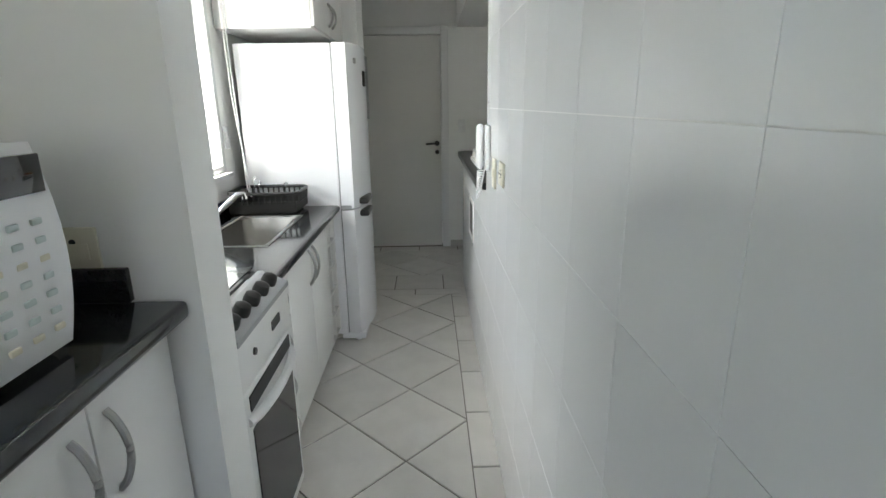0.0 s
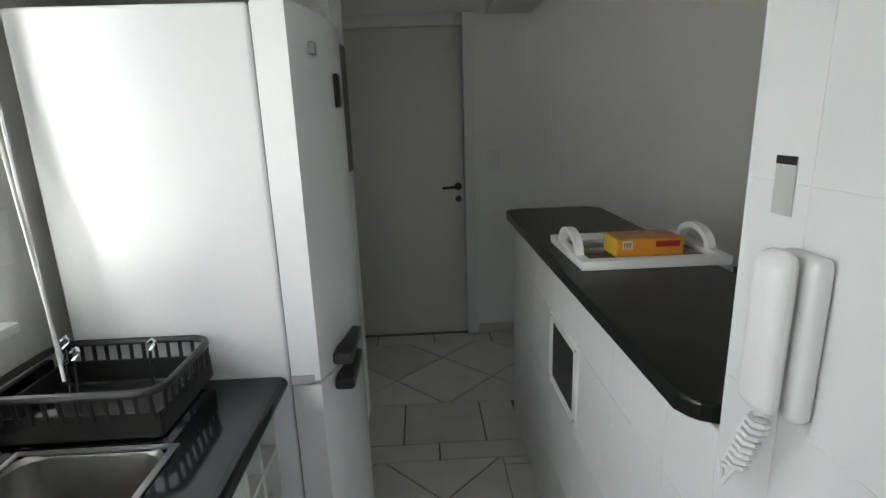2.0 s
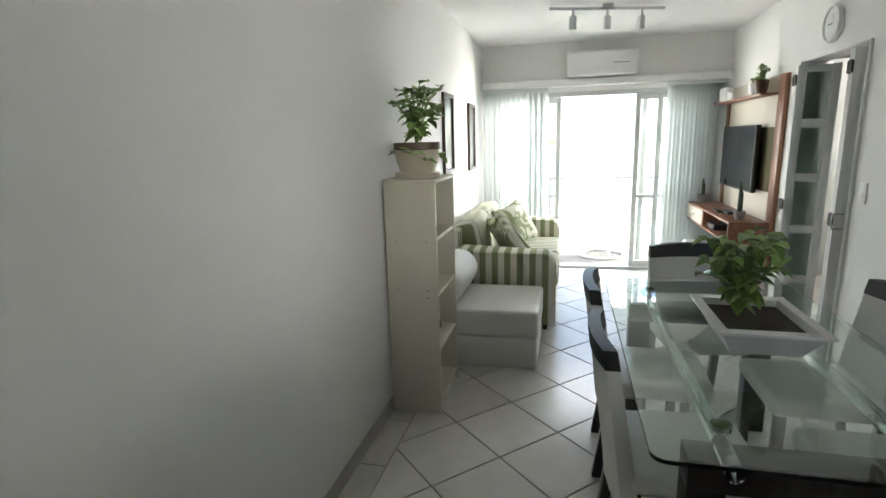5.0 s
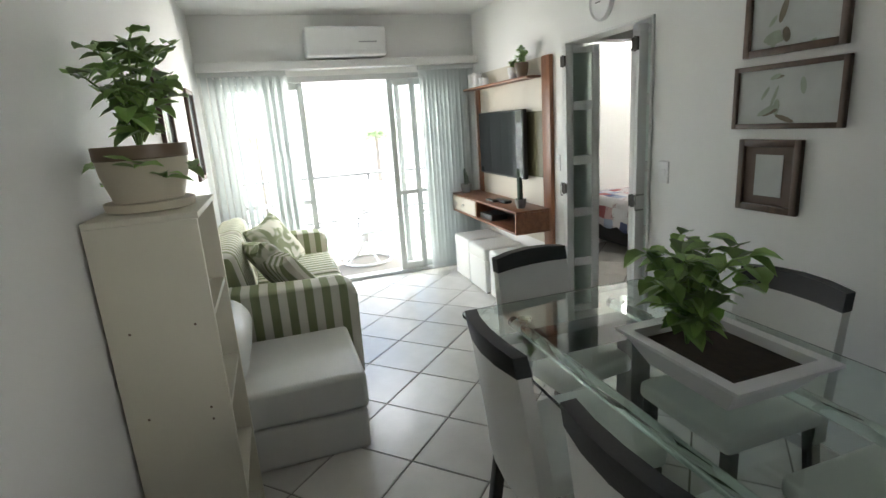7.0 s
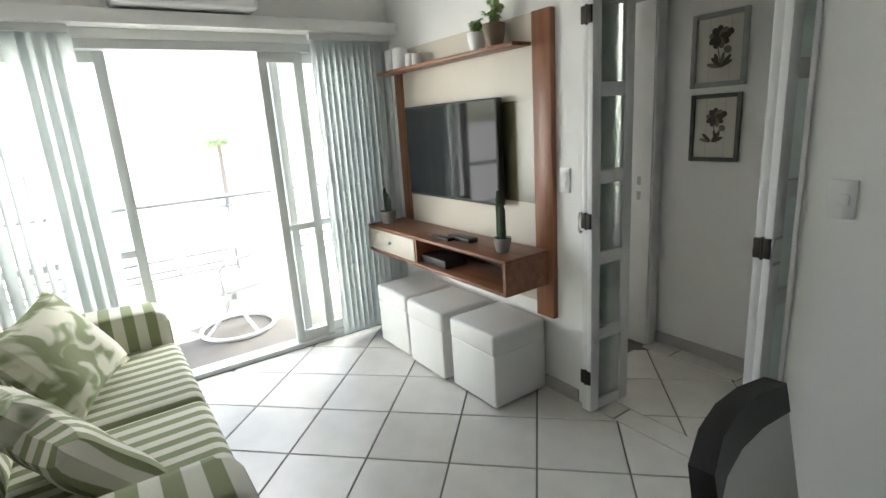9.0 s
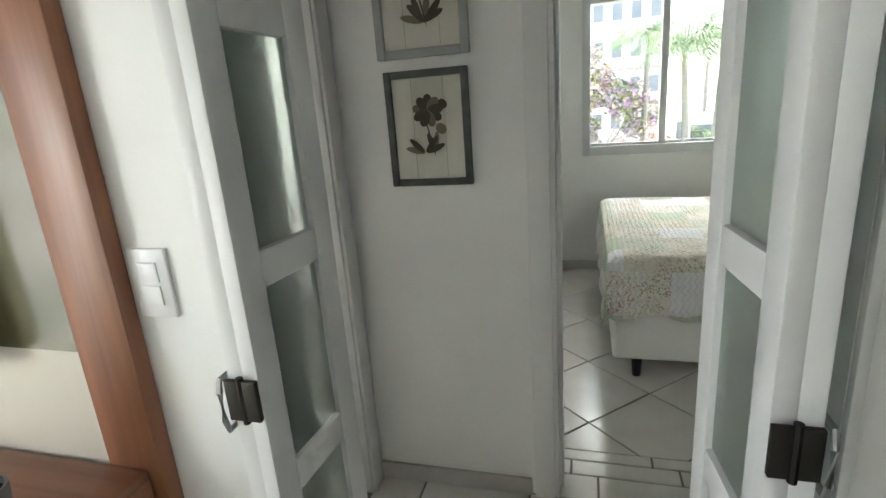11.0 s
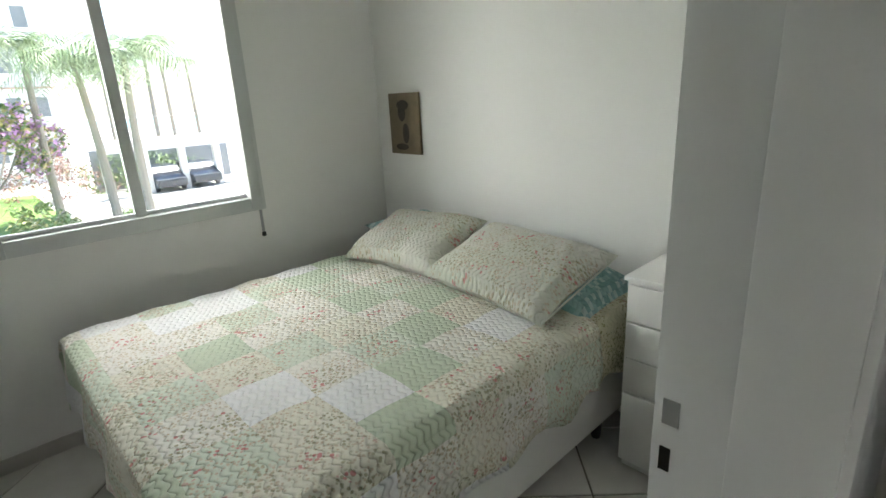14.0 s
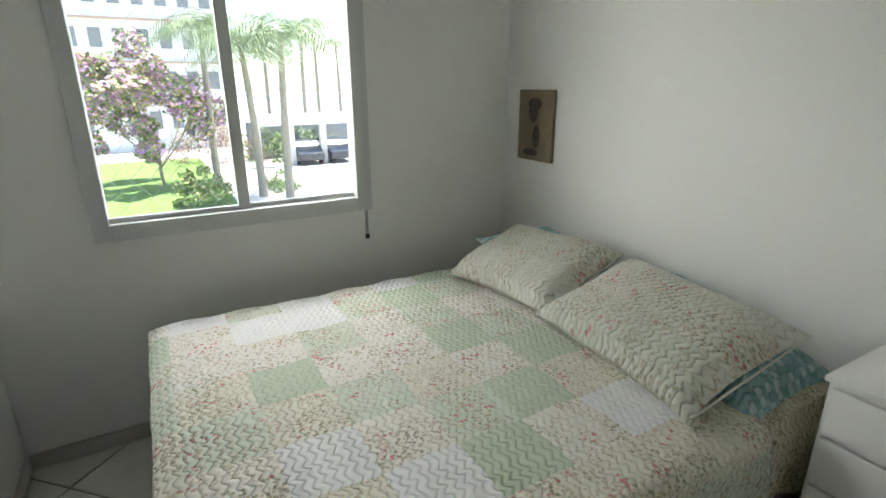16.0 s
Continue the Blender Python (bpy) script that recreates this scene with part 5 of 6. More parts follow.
# ---- kitchen, small things ----
m = thing("microwave", "white microwave oven with a dark display and keypad", "microwave")
part("case", rounded(0.0, 0.98, 1.062, 0.40, 1.585, 1.40, 0.02), WPLAST, m)
bm = bmesh.new()
rows = []
for k in range(9):
    z = 1.07 + 0.328 * k / 8
    xx = 0.405 + 0.035 * math.sin(math.pi * (k + 1) / 10)
    rows.append([bm.verts.new((0.40, 1.385, z)), bm.verts.new((xx, 1.385, z)), bm.verts.new((xx, 1.58, z)), bm.verts.new((0.40, 1.585, z))])
for a, b2 in zip(rows, rows[1:]):
    for i in range(3):
        bm.faces.new((a[i], a[i + 1], b2[i + 1], b2[i]))
bm.faces.new(rows[0])
bm.faces.new(rows[-1])
part("control_panel", bm, WPLAST, m)
part("door", rounded(0.401, 0.985, 1.07, 0.435, 1.38, 1.38, 0.008), WPLAST, m)
part("door_window", boxes((0.4355, 1.03, 1.12, 0.437, 1.33, 1.33)), SCREEN, m)
part("display", boxes((0.425, 1.41, 1.325, 0.4385, 1.565, 1.382)), SCREEN, m, "dark display window", bevel=0.002)
KEY = material("pale_key_print", (0.55, 0.62, 0.60), 0.5)
for r in range(7):
    for cidx in range(3):
        y, z = 1.44 + cidx * 0.045, 1.285 - r * 0.028
        part("key", boxes((0.436, y - 0.010, z - 0.005, 0.4415, y + 0.010, z + 0.005)), KEY if r not in (2, 6) else IVORY, m, bevel=0.002)
part("foot", turned([(0.014, 0), (0.014, 0.006)], 8, (0.05, 1.05, 1.0565)), BLACK, m)
part("foot", turned([(0.014, 0), (0.014, 0.006)], 8, (0.36, 1.53, 1.0565)), BLACK, m)

sw = switch(0.31, 1.80, 1.165, '-y', 0.075, 0.10, IVORY, "ivory wall socket plate above the worktop", 1)
part("socket_hole", turned([(0.007, 0), (0.006, 0.002)], 10, (0.30, 1.7885, 1.185), 'Y'), BLACK, sw)
sw = switch(1.29, 2.865, 1.17, '-x', 0.085, 0.12, IVORY, "ivory wall switch plate on the tiled wall", 1)
sw = switch(1.29, 2.645, 1.195, '-x', 0.11, 0.085, IVORY, "ivory wall socket plate on the tiled wall", 0)
for dy, dz in ((-0.016, 0.0), (0.0, 0.012), (0.0, -0.012), (0.016, 0.0), (0.045, 0.0)):
    part("socket_hole", turned([(0.004, 0), (0.003, 0.002)], 8, (1.2795, 2.645 + dy, 1.195 + dz), 'X'), BLACK, sw)
i = thing("intercom", "white wall intercom handset with a curled cord", "intercom")
part("base", rounded(1.264, 3.020, 1.16, 1.29, 3.085, 1.355, 0.01), WPLAST, i)
bm = rounded(1.232, 3.025, 1.165, 1.263, 3.080, 1.36, 0.018, 4)
for v in bm.verts:
    v.co.x += 0.018 * (1 - ((v.co.z - 1.26) / 0.1) ** 2) * -0.6
part("receiver", bm, WPLAST, i)
part("cord", tube([(1.245 + 0.012 * math.cos(a * 0.9), 3.045 + 0.012 * math.sin(a * 0.9) + 0.0006 * a, 1.16 - 0.0016 * a) for a in range(0, 60)], 0.0035, 6), WPLAST, i)
part("cord_loop", tube([(1.245, 3.080, 1.065), (1.24, 3.095, 1.03), (1.25, 3.115, 1.05), (1.262, 3.105, 1.10), (1.27, 3.075, 1.17)], 0.004, 6), WPLAST, i)
part("button", turned([(0.006, 0), (0.005, 0.004)], 8, (1.249, 3.035, 1.195), 'X'), GREY, i)
st = thing("wall_sticker", "narrow grey printed instruction strip on the tiles", "label")
part("card", boxes((1.2885, 3.10, 1.385, 1.2895, 3.135, 1.455)), PAPERG, st)
part("header", boxes((1.2878, 3.10, 1.445, 1.2884, 3.135, 1.455)), BLACK, st)

# dish rack
dr = thing("dish_rack", "black plastic dish drying rack beside the fridge", "dish rack")
part("tray", rounded(-0.05, 3.49, 0.884, 0.29, 3.72, 0.90, 0.006), BLACK, dr)
part("rim", tube([(x, y, 1.0) for x, y in arc(0.0, 3.52, 0.05, 180, 270, 4) + arc(0.27, 3.52, 0.05, 270, 360, 4) + arc(0.27, 3.69, 0.05, 0, 90, 4) + arc(0.0, 3.69, 0.05, 90, 180, 4)], 0.009, 8, True), BLACK, dr)
for r in ((-0.045, 3.474, 0.90, 0.31, 3.48, 0.955), (-0.045, 3.73, 0.90, 0.31, 3.736, 0.955), (-0.047, 3.48, 0.90, -0.041, 3.73, 0.955), (0.306, 3.48, 0.90, 0.312, 3.73, 0.955)):
    part("side_band", boxes(r), BLACK, dr)
for k in range(12):
    x = -0.03 + 0.33 * k / 11
    part("bar", tube([(x, 3.475, 0.94), (x, 3.472, 1.0)], 0.005, 6), BLACK, dr)
    part("bar", tube([(x, 3.735, 0.94), (x, 3.738, 1.0)], 0.005, 6), BLACK, dr)
for k in range(8):
    y = 3.50 + 0.21 * k / 7
    part("bar", tube([(0.312, y, 0.94), (0.318, y, 1.0)], 0.005, 6), BLACK, dr)
cb = thing("cutlery", "small steel cutlery pieces standing in the dish rack", "cutlery")
for x, y, h in ((0.05, 3.6, 0.15), (0.08, 3.58, 0.13), (0.2, 3.66, 0.11)):
    part("spoon", tube([(x, y, 0.901), (x + 0.01, y, 0.90 + h), (x + 0.02, y + 0.008, 0.915 + h), (x + 0.01, y + 0.016, 0.92 + h), (x, y + 0.008, 0.912 + h)], 0.004, 6), CHROME, cb)
def squircle(bm, cx, cy, hx, hy, z, n=28):
    """A ring of a rounded rectangle."""
    ring = []
    for k in range(n):
        c, sn = math.cos(2 * math.pi * k / n), math.sin(2 * math.pi * k / n)
        ring.append(bm.verts.new((cx + hx * math.copysign(abs(c) ** 0.5, c), cy + hy * math.copysign(abs(sn) ** 0.5, sn), z)))
    return ring


def lofted(levels, cx, cy):
    bm = bmesh.new()
    rings = [squircle(bm, cx, cy, hx, hy, z) for hx, hy, z in levels]
    for p, q in zip(rings, rings[1:]):
        for k in range(len(p)):
            j = (k + 1) % len(p)
            bm.faces.new((p[k], p[j], q[j], q[k]))
    bm.faces.new(rings[0][::-1])
    bm.faces.new(rings[-1])
    return bm


wb = thing("waste_bin", "small black worktop waste bin with a domed lid and pale liner", "bin")
part("body", lofted(((0.075, 0.11, 0.881), (0.085, 0.125, 0.93), (0.09, 0.135, 1.01)), 0.03, 2.65), BLACK, wb)
part("liner", lofted(((0.0935, 0.139, 0.995), (0.097, 0.145, 1.005), (0.096, 0.144, 1.035), (0.092, 0.138, 1.038)), 0.03, 2.65), material("pale_bin_liner", (0.60, 0.61, 0.60), 0.3, vary=0.15, scale=30, bump=0.5, bump_scale=40), wb, "pale plastic liner folded over the rim")
lidp = part("lid", lofted(((0.098, 0.148, 1.039), (0.098, 0.148, 1.052), (0.086, 0.13, 1.075), (0.066, 0.10, 1.115), (0.05, 0.078, 1.13)), 0.03, 2.65), BLACK, wb, "black domed lid")
part("flap", lofted(((0.05, 0.055, 1.1305), (0.046, 0.05, 1.137), (0.03, 0.035, 1.139)), 0.035, 2.67), GREY, lidp, "grey swing flap")
bo = thing("soap_bottle", "white translucent detergent bottle behind the sink", "bottle")
part("bottle", lofted(((0.028, 0.036, 0.881), (0.03, 0.038, 0.90), (0.03, 0.038, 1.0), (0.016, 0.018, 1.03), (0.013, 0.013, 1.05)), -0.035, 2.87), glass_material("milky_plastic", (0.85, 0.9, 0.88), 0.35), bo)
part("cap", turned([(0.014, 0), (0.014, 0.025)], 12, (-0.035, 2.87, 1.05)), WPLAST, bo)
sp = thing("sponge_caddy", "black sponge caddy holding a yellow and green sponge", "sponge holder")
part("dish", turned([(0.05, 0), (0.06, 0.02), (0.055, 0.05), (0.05, 0.048)], 20, (0.03, 2.795, 0.884)), BLACK, sp)
part("sponge", rounded(0.0, 2.775, 0.935, 0.06, 2.79, 0.99, 0.004), material("yellow_sponge", (0.75, 0.55, 0.06), 0.9, vary=0.2, bump=0.5), sp, "yellow foam sponge")
part("scourer", rounded(0.0, 2.791, 0.935, 0.06, 2.80, 0.99, 0.003), material("green_scourer", (0.45, 0.5, 0.2), 0.95, vary=0.3, bump=0.6), sp, "pale green scouring pad")
bo = thing("soap_bottle", "clear plastic washing-up bottle with a blue cap", "bottle")
part("bottle", turned([(0.03, 0), (0.032, 0.02), (0.03, 0.11), (0.014, 0.14)], 18, (-0.045, 2.76, 0.885)), glass_material("clear_plastic", (0.9, 0.95, 0.95), 0.1), bo)
part("cap", turned([(0.014, 0), (0.014, 0.03)], 12, (-0.045, 2.76, 1.026)), material("blue_cap", (0.08, 0.15, 0.5), 0.4), bo)

# kitchen window with two top-hung sashes tilted outwards
w = thing("window_2", "white aluminium kitchen window with sashes tilted outwards", "window")
w["kind"] = "structure"
for n, r in (("window_frame", (-0.20, 1.99, 1.10, -0.095, 2.03, 2.12)), ("window_frame", (-0.20, 3.60, 1.10, -0.095, 3.64, 2.12)), ("window_frame", (-0.20, 2.03, 1.10, -0.095, 3.60, 1.135)),
             ("window_frame", (-0.20, 2.03, 2.08, -0.095, 3.60, 2.12)), ("mullion", (-0.20, 2.545, 1.135, -0.11, 2.585, 2.08)), ("mullion", (-0.20, 3.07, 1.135, -0.11, 3.11, 2.08))):
    part(n, boxes(r), ALU, w, bevel=0.003)
for y0, y1, tilt in ((2.035, 2.54, 16), (2.59, 3.065, 16), (3.115, 3.595, 6)):
    hw, L = y1 - y0, 0.94
    mt = Matrix.Translation((-0.16, y0, 2.078)) @ Matrix.Rotation(radians(tilt), 4, 'Y')
    sash = part("sash", boxes((-0.012, 0, -L, 0.012, 0.035, 0), (-0.012, hw - 0.035, -L, 0.012, hw, 0), (-0.0115, 0.035, -L, 0.0115, hw - 0.035, -L + 0.04), (-0.0115, 0.035, -0.035, 0.0115, hw - 0.035, 0)), ALU, w, at=mt)
    gp = part("pane", boxes((-0.002, 0.035, -L + 0.04, 0.002, hw - 0.035, -0.035)), GLASS, w, smooth=False, at=mt)
    gp.visible_shadow = False
    part("stay", tube([(-0.10, y1 - 0.06, 1.15), (-0.25, y1 - 0.06, 1.16)], 0.008, 8), ALU, w)
structure("window_sill", boxes((-0.26, 1.98, 1.075, -0.06, 3.65, 1.099)), TRIMW, "white painted kitchen window sill", 0.004)
cd = thing("blind_cord", "thin white cord hanging beside the kitchen window", "cord")
part("cord", tube([(-0.03, 3.69, 2.3), (-0.028, 3.695, 1.6), (0.0, 3.66, 1.0), (0.03, 3.62, 0.96)], 0.004, 6), WPLAST, cd)
part("cord", tube([(-0.05, 3.68, 2.3), (-0.04, 3.69, 1.5), (0.02, 3.64, 1.0)], 0.004, 6), WPLAST, cd)
ot = switch(-0.10, 3.69, 1.28, '+x', 0.075, 0.12, WPLAST, "white wall socket beside the fridge", 1)


# ---- hall ----
GREENFR = material("worn_green_frame", (0.10, 0.11, 0.10), 0.7, vary=0.6, scale=25, bump=0.3)
GREYFR = material("grey_frame", (0.36, 0.37, 0.36), 0.6, vary=0.2, scale=20)
BLUEFR = material("blue_grey_frame", (0.22, 0.25, 0.28), 0.6, vary=0.25, scale=20)


def plank_lines(f, axis, s, at, u0, u1, z0, z1):
    for k in (0.3, 0.68):
        u = u0 + (u1 - u0) * k
        part("plank_joint", boxes((u - 0.0008, min(at, at + 0.0006 * s), z0, u + 0.0008, max(at, at + 0.0006 * s), z1)), WASH, f)


f = framed("framed_picture", '+y', 5.345, 5.612, 1.16, 1.515, 2.475, GREENFR, "flower print on pale planks in a worn green-black frame", PAPER, 0.022, 0.022, leaf_shapes(5.478, 1.345, 0.19, INK, 2))
plank_lines(f, 'y', 1, 2.486, 5.345, 5.612, 1.185, 1.49)
f = framed("framed_picture", '+y', 5.335, 5.625, 1.55, 1.92, 2.475, GREYFR, "flower print on pale planks in a light grey frame", PAPER, 0.026, 0.022, leaf_shapes(5.48, 1.74, 0.22, INK, 4))
plank_lines(f, 'y', 1, 2.486, 5.335, 5.625, 1.58, 1.89)
framed("framed_picture", '+y', 4.03, 4.265, 1.395, 1.80, 2.475, BLUEFR, "print in a thick blue-grey frame in the hall", PAPER, 0.02, 0.045, leaf_shapes(4.15, 1.6, 0.2, INK, 7))
framed("framed_picture", '+y', 3.75, 3.98, 1.395, 1.80, 2.475, BLUEFR, "print in a thick blue-grey frame in the hall", PAPER, 0.02, 0.045, leaf_shapes(3.87, 1.6, 0.2, INK, 8))


# ---- bedroom ----
def quilt_material(name, colors, cell, floral, spot=26.0):
    m = bpy.data.materials.new(name)
    m.use_nodes = True
    n, ln = m.node_tree.nodes, m.node_tree.links
    b = n["Principled BSDF"]
    b.inputs["Roughness"].default_value = 0.9
    uv = n.new("ShaderNodeUVMap")
    vm = n.new("ShaderNodeVectorMath")
    vm.operation = 'SCALE'
    vm.inputs["Scale"].default_value = 1 / cell
    fl = n.new("ShaderNodeVectorMath")
    fl.operation = 'FLOOR'
    ln.new(uv.outputs[0], vm.inputs[0])
    ln.new(vm.outputs[0], fl.inputs[0])
    wh = n.new("ShaderNodeTexWhiteNoise")
    wh.noise_dimensions = '2D'
    ln.new(fl.outputs[0], wh.inputs["Vector"])
    cr = n.new("ShaderNodeValToRGB")
    cr.color_ramp.interpolation = 'CONSTANT'
    el = cr.color_ramp.elements
    while len(el) < len(colors):
        el.new(0.5)
    for i, c in enumerate(colors):
        el[i].position, el[i].color = i / len(colors), (*c, 1)
    ln.new(wh.outputs["Value"], cr.inputs[0])
    base = cr.outputs[0]
    for k, (tint, size, dens) in enumerate(floral):
        vo = n.new("ShaderNodeTexVoronoi")
        vo.inputs["Scale"].default_value = spot * size
        ln.new(uv.outputs[0], vo.inputs["Vector"])
        cl = n.new("ShaderNodeTexNoise")
        cl.inputs["Scale"].default_value = 7.0 + 2.3 * k
        cl.inputs["Detail"].default_value = 3
        off = n.new("ShaderNodeVectorMath")
        off.operation = 'ADD'
        off.inputs[1].default_value = (3.7 * k, 1.9 * k, 0)
        ln.new(uv.outputs[0], off.inputs[0])
        ln.new(off.outputs[0], cl.inputs["Vector"])
        a = n.new("ShaderNodeMapRange")
        a.inputs[1].default_value, a.inputs[2].default_value = 0.42, 0.30
        ln.new(vo.outputs["Distance"], a.inputs[0])
        c2 = n.new("ShaderNodeMapRange")
        c2.inputs[1].default_value, c2.inputs[2].default_value = dens, dens + 0.05
        ln.new(cl.outputs["Fac"], c2.inputs[0])
        mu = n.new("ShaderNodeMath")
        mu.operation = 'MULTIPLY'
        ln.new(a.outputs[0], mu.inputs[0])
        ln.new(c2.outputs[0], mu.inputs[1])
        # plain patches stay plain
        cm = n.new("ShaderNodeMath")
        cm.operation = 'GREATER_THAN'
        cm.inputs[1].default_value = 0.36
        ln.new(wh.outputs["Value"], cm.inputs[0])
        mu2 = n.new("ShaderNodeMath")
        mu2.operation = 'MULTIPLY'
        ln.new(mu.outputs[0], mu2.inputs[0])
        ln.new(cm.outputs[0], mu2.inputs[1])
        mx2 = n.new("ShaderNodeMix")
        mx2.data_type = 'RGBA'
        mx2.inputs[7].default_value = (*tint, 1)
        ln.new(mu2.outputs[0], mx2.inputs[0])
        ln.new(base, mx2.inputs[6])
        base = mx2.outputs[2]
    ln.new(base, b.inputs["Base Color"])
    # rows of stitched zigzag waves
    def calc(op, x, y):
        m2 = n.new("ShaderNodeMath")
        m2.operation = op
        for i2, v2 in enumerate((x, y)):
            if v2 is None:
                continue
            if isinstance(v2, (int, float)):
                m2.inputs[i2].default_value = v2
            else:
                ln.new(v2, m2.inputs[i2])
        return m2.outputs[0]
    sep = n.new("ShaderNodeSeparateXYZ")
    ln.new(uv.outputs[0], sep.inputs[0])
    wob = n.new("ShaderNodeTexNoise")
    wob.inputs["Scale"].default_value = 11.0
    ln.new(uv.outputs[0], wob.inputs["Vector"])
    swing = calc('SINE', calc('MULTIPLY', calc('ADD', sep.outputs[1], calc('MULTIPLY', wob.outputs["Fac"], 0.05)), 2 * math.pi / 0.042), None)
    along = calc('ADD', calc('ADD', sep.outputs[0], calc('MULTIPLY', swing, 0.0065)), calc('MULTIPLY', wob.outputs["Fac"], 0.02))
    ridge = calc('POWER', calc('ABSOLUTE', calc('SINE', calc('MULTIPLY', along, math.pi / 0.026), None), None), 0.5)
    bp = n.new("ShaderNodeBump")
    bp.inputs["Strength"].default_value = 1.0
    bp.inputs["Distance"].default_value = 0.007
    ln.new(ridge, bp.inputs["Height"])
    ln.new(bp.outputs[0], b.inputs["Normal"])
    return m


QUILT = quilt_material("patchwork_quilt", [(0.53, 0.60, 0.47), (0.78, 0.78, 0.78), (0.76, 0.74, 0.68), (0.62, 0.67, 0.57), (0.76, 0.74, 0.69), (0.72, 0.70, 0.60)], 0.21,
                       [((0.42, 0.41, 0.29), 2.7, 0.49), ((0.58, 0.50, 0.38), 3.4, 0.44), ((0.60, 0.27, 0.26), 2.2, 0.575)])
QUILT_CREAM = quilt_material("cream_quilt", [(0.68, 0.67, 0.60), (0.64, 0.65, 0.57)], 0.20,
                            [((0.42, 0.41, 0.29), 2.7, 0.49), ((0.58, 0.50, 0.38), 3.4, 0.44), ((0.60, 0.27, 0.26), 2.2, 0.575)])
QUILT2 = quilt_material("red_blue_quilt", [(0.40, 0.12, 0.13), (0.66, 0.64, 0.66), (0.12, 0.14, 0.28), (0.62, 0.60, 0.62), (0.58, 0.40, 0.42), (0.36, 0.42, 0.56), (0.68, 0.68, 0.70)], 0.13,
                        [((0.30, 0.14, 0.16), 2.0, 0.52)])
FLORAL = quilt_material("small_flower_cloth", [(0.60, 0.57, 0.42), (0.60, 0.57, 0.42)], 0.5, [((0.34, 0.33, 0.17), 3.0, 0.40), ((0.45, 0.28, 0.2), 2.6, 0.60)])
TEAL = quilt_material("teal_check_cloth", [(0.22, 0.38, 0.38), (0.46, 0.58, 0.56), (0.30, 0.46, 0.46)], 0.022, [])
SHEET = material("teal_sheet", (0.26, 0.42, 0.42), 0.85, vary=0.08, bump=0.2, bump_scale=300)


def cover(x0, x1, y0, y1, top, drop_foot, drop_near, drop_far, mat, name, parent, seed, foot=1):
    """A quilt over a bed whose foot is at x1: flat on top, falling over the foot and the two sides with soft folds."""
    bm = bmesh.new()
    uvl = bm.loops.layers.uv.new("UVMap")
    step = 0.045
    us = np.arange(x0, x1 + drop_foot + step / 2, step)
    vs = np.arange(y0 - drop_far, y1 + drop_near + step / 2, step)
    grid = {}
    for i, u in enumerate(us):
        for j, v in enumerate(vs):
            ex = max(0.0, u - x1)
            ey = max(0.0, v - y1) if v > y1 else -max(0.0, y0 - v)
            d = max(ex, abs(ey))
            r = 0.05
            fall = 0.0 if d == 0 else (d - r * 0.4 if d > r else d * d / (2 * r) * 1.2)
            out = min(d, r) * 0.75
            wave = 0.0 if d < 0.05 else 0.012 * math.sin((u + v) * 17 + seed) * min(1, d / 0.2)
            x = min(u, x1) + (out + wave + ex * 0.05 if ex > 0 and ex >= abs(ey) else (min(ex, 0.05) if ex > 0 else 0))
            sy = 1 if ey > 0 else -1
            y = min(max(v, y0), y1) + (sy * (out + wave + abs(ey) * 0.04) if ey and abs(ey) > ex else (sy * min(abs(ey), 0.05) if ey else 0))
            hem = 0.018 * math.sin((u * 1.0 + v * 1.0) * 21 + seed) if d > 0.25 else 0
            puff = 0.006 * noise.noise((u * 5, v * 5, seed)) + 0.004 * math.sin(u * 28) * math.sin(v * 26)
            grid[i, j] = (bm.verts.new((x, y, top - max(0, fall) + hem + puff)), u, v)
    for i in range(len(us) - 1):
        for j in range(len(vs) - 1):
            q = [grid[i, j], grid[i + 1, j], grid[i + 1, j + 1], grid[i, j + 1]]
            fc = bm.faces.new([k[0] for k in q])
            for lp, k in zip(fc.loops, q):
                lp[uvl].uv = (k[1], k[2])
    ob = part(name, bm, mat, parent)
    so = ob.modifiers.new("thickness", 'SOLIDIFY')
    so.thickness = 0.008
    return ob


def uv_pillow(name, label, w, h, d, at, mat, seed):
    p = pillow("tmp_cover", w, h, d, at, mat, label, seed)
    p.name = name
    cov = [c for c in p.children if c.name.startswith("cover")][0]
    me = cov.data
    uvl = me.uv_layers.new(name="UVMap")
    ext = [max(v.co[k] for v in me.vertices) - min(v.co[k] for v in me.vertices) for k in range(3)]
    i, j = [k for k in range(3) if k != ext.index(min(ext))]
    for lp in me.loops:
        co = me.vertices[lp.vertex_index].co
        uvl.data[lp.index].uv = (co[i] + seed * 0.37, co[j] + seed * 0.21)
    p["category"] = "pillow"
    return p


bed = thing("double_bed", "double box-spring bed with a cream base on black legs", "bed")
part("base", rounded(3.03, 0.12, 0.11, 4.87, 1.60, 0.36, 0.02), LEATHER, bed, "cream box base")
part("mattress", rounded(3.03, 0.11, 0.362, 4.86, 1.59, 0.635, 0.05, 4), SHEET, bed, "mattress in a teal sheet")
for x in (3.25, 3.96, 4.75):
    for y in (0.2, 1.545):
        part("leg", turned([(0.02, 0.0), (0.028, 0.11)], 12, (x, y, 0)), BLACK, bed)
q = thing("patchwork_quilt", "quilted green and white floral patchwork bedspread over the bed", "bedspread")
cover(3.42, 4.86, 0.10, 1.60, 0.652, 0.34, 0.33, 0.30, QUILT, "spread", q, 1)
q = thing("floral_blanket", "small-flowered cream cover folded at the bed head", "blanket")
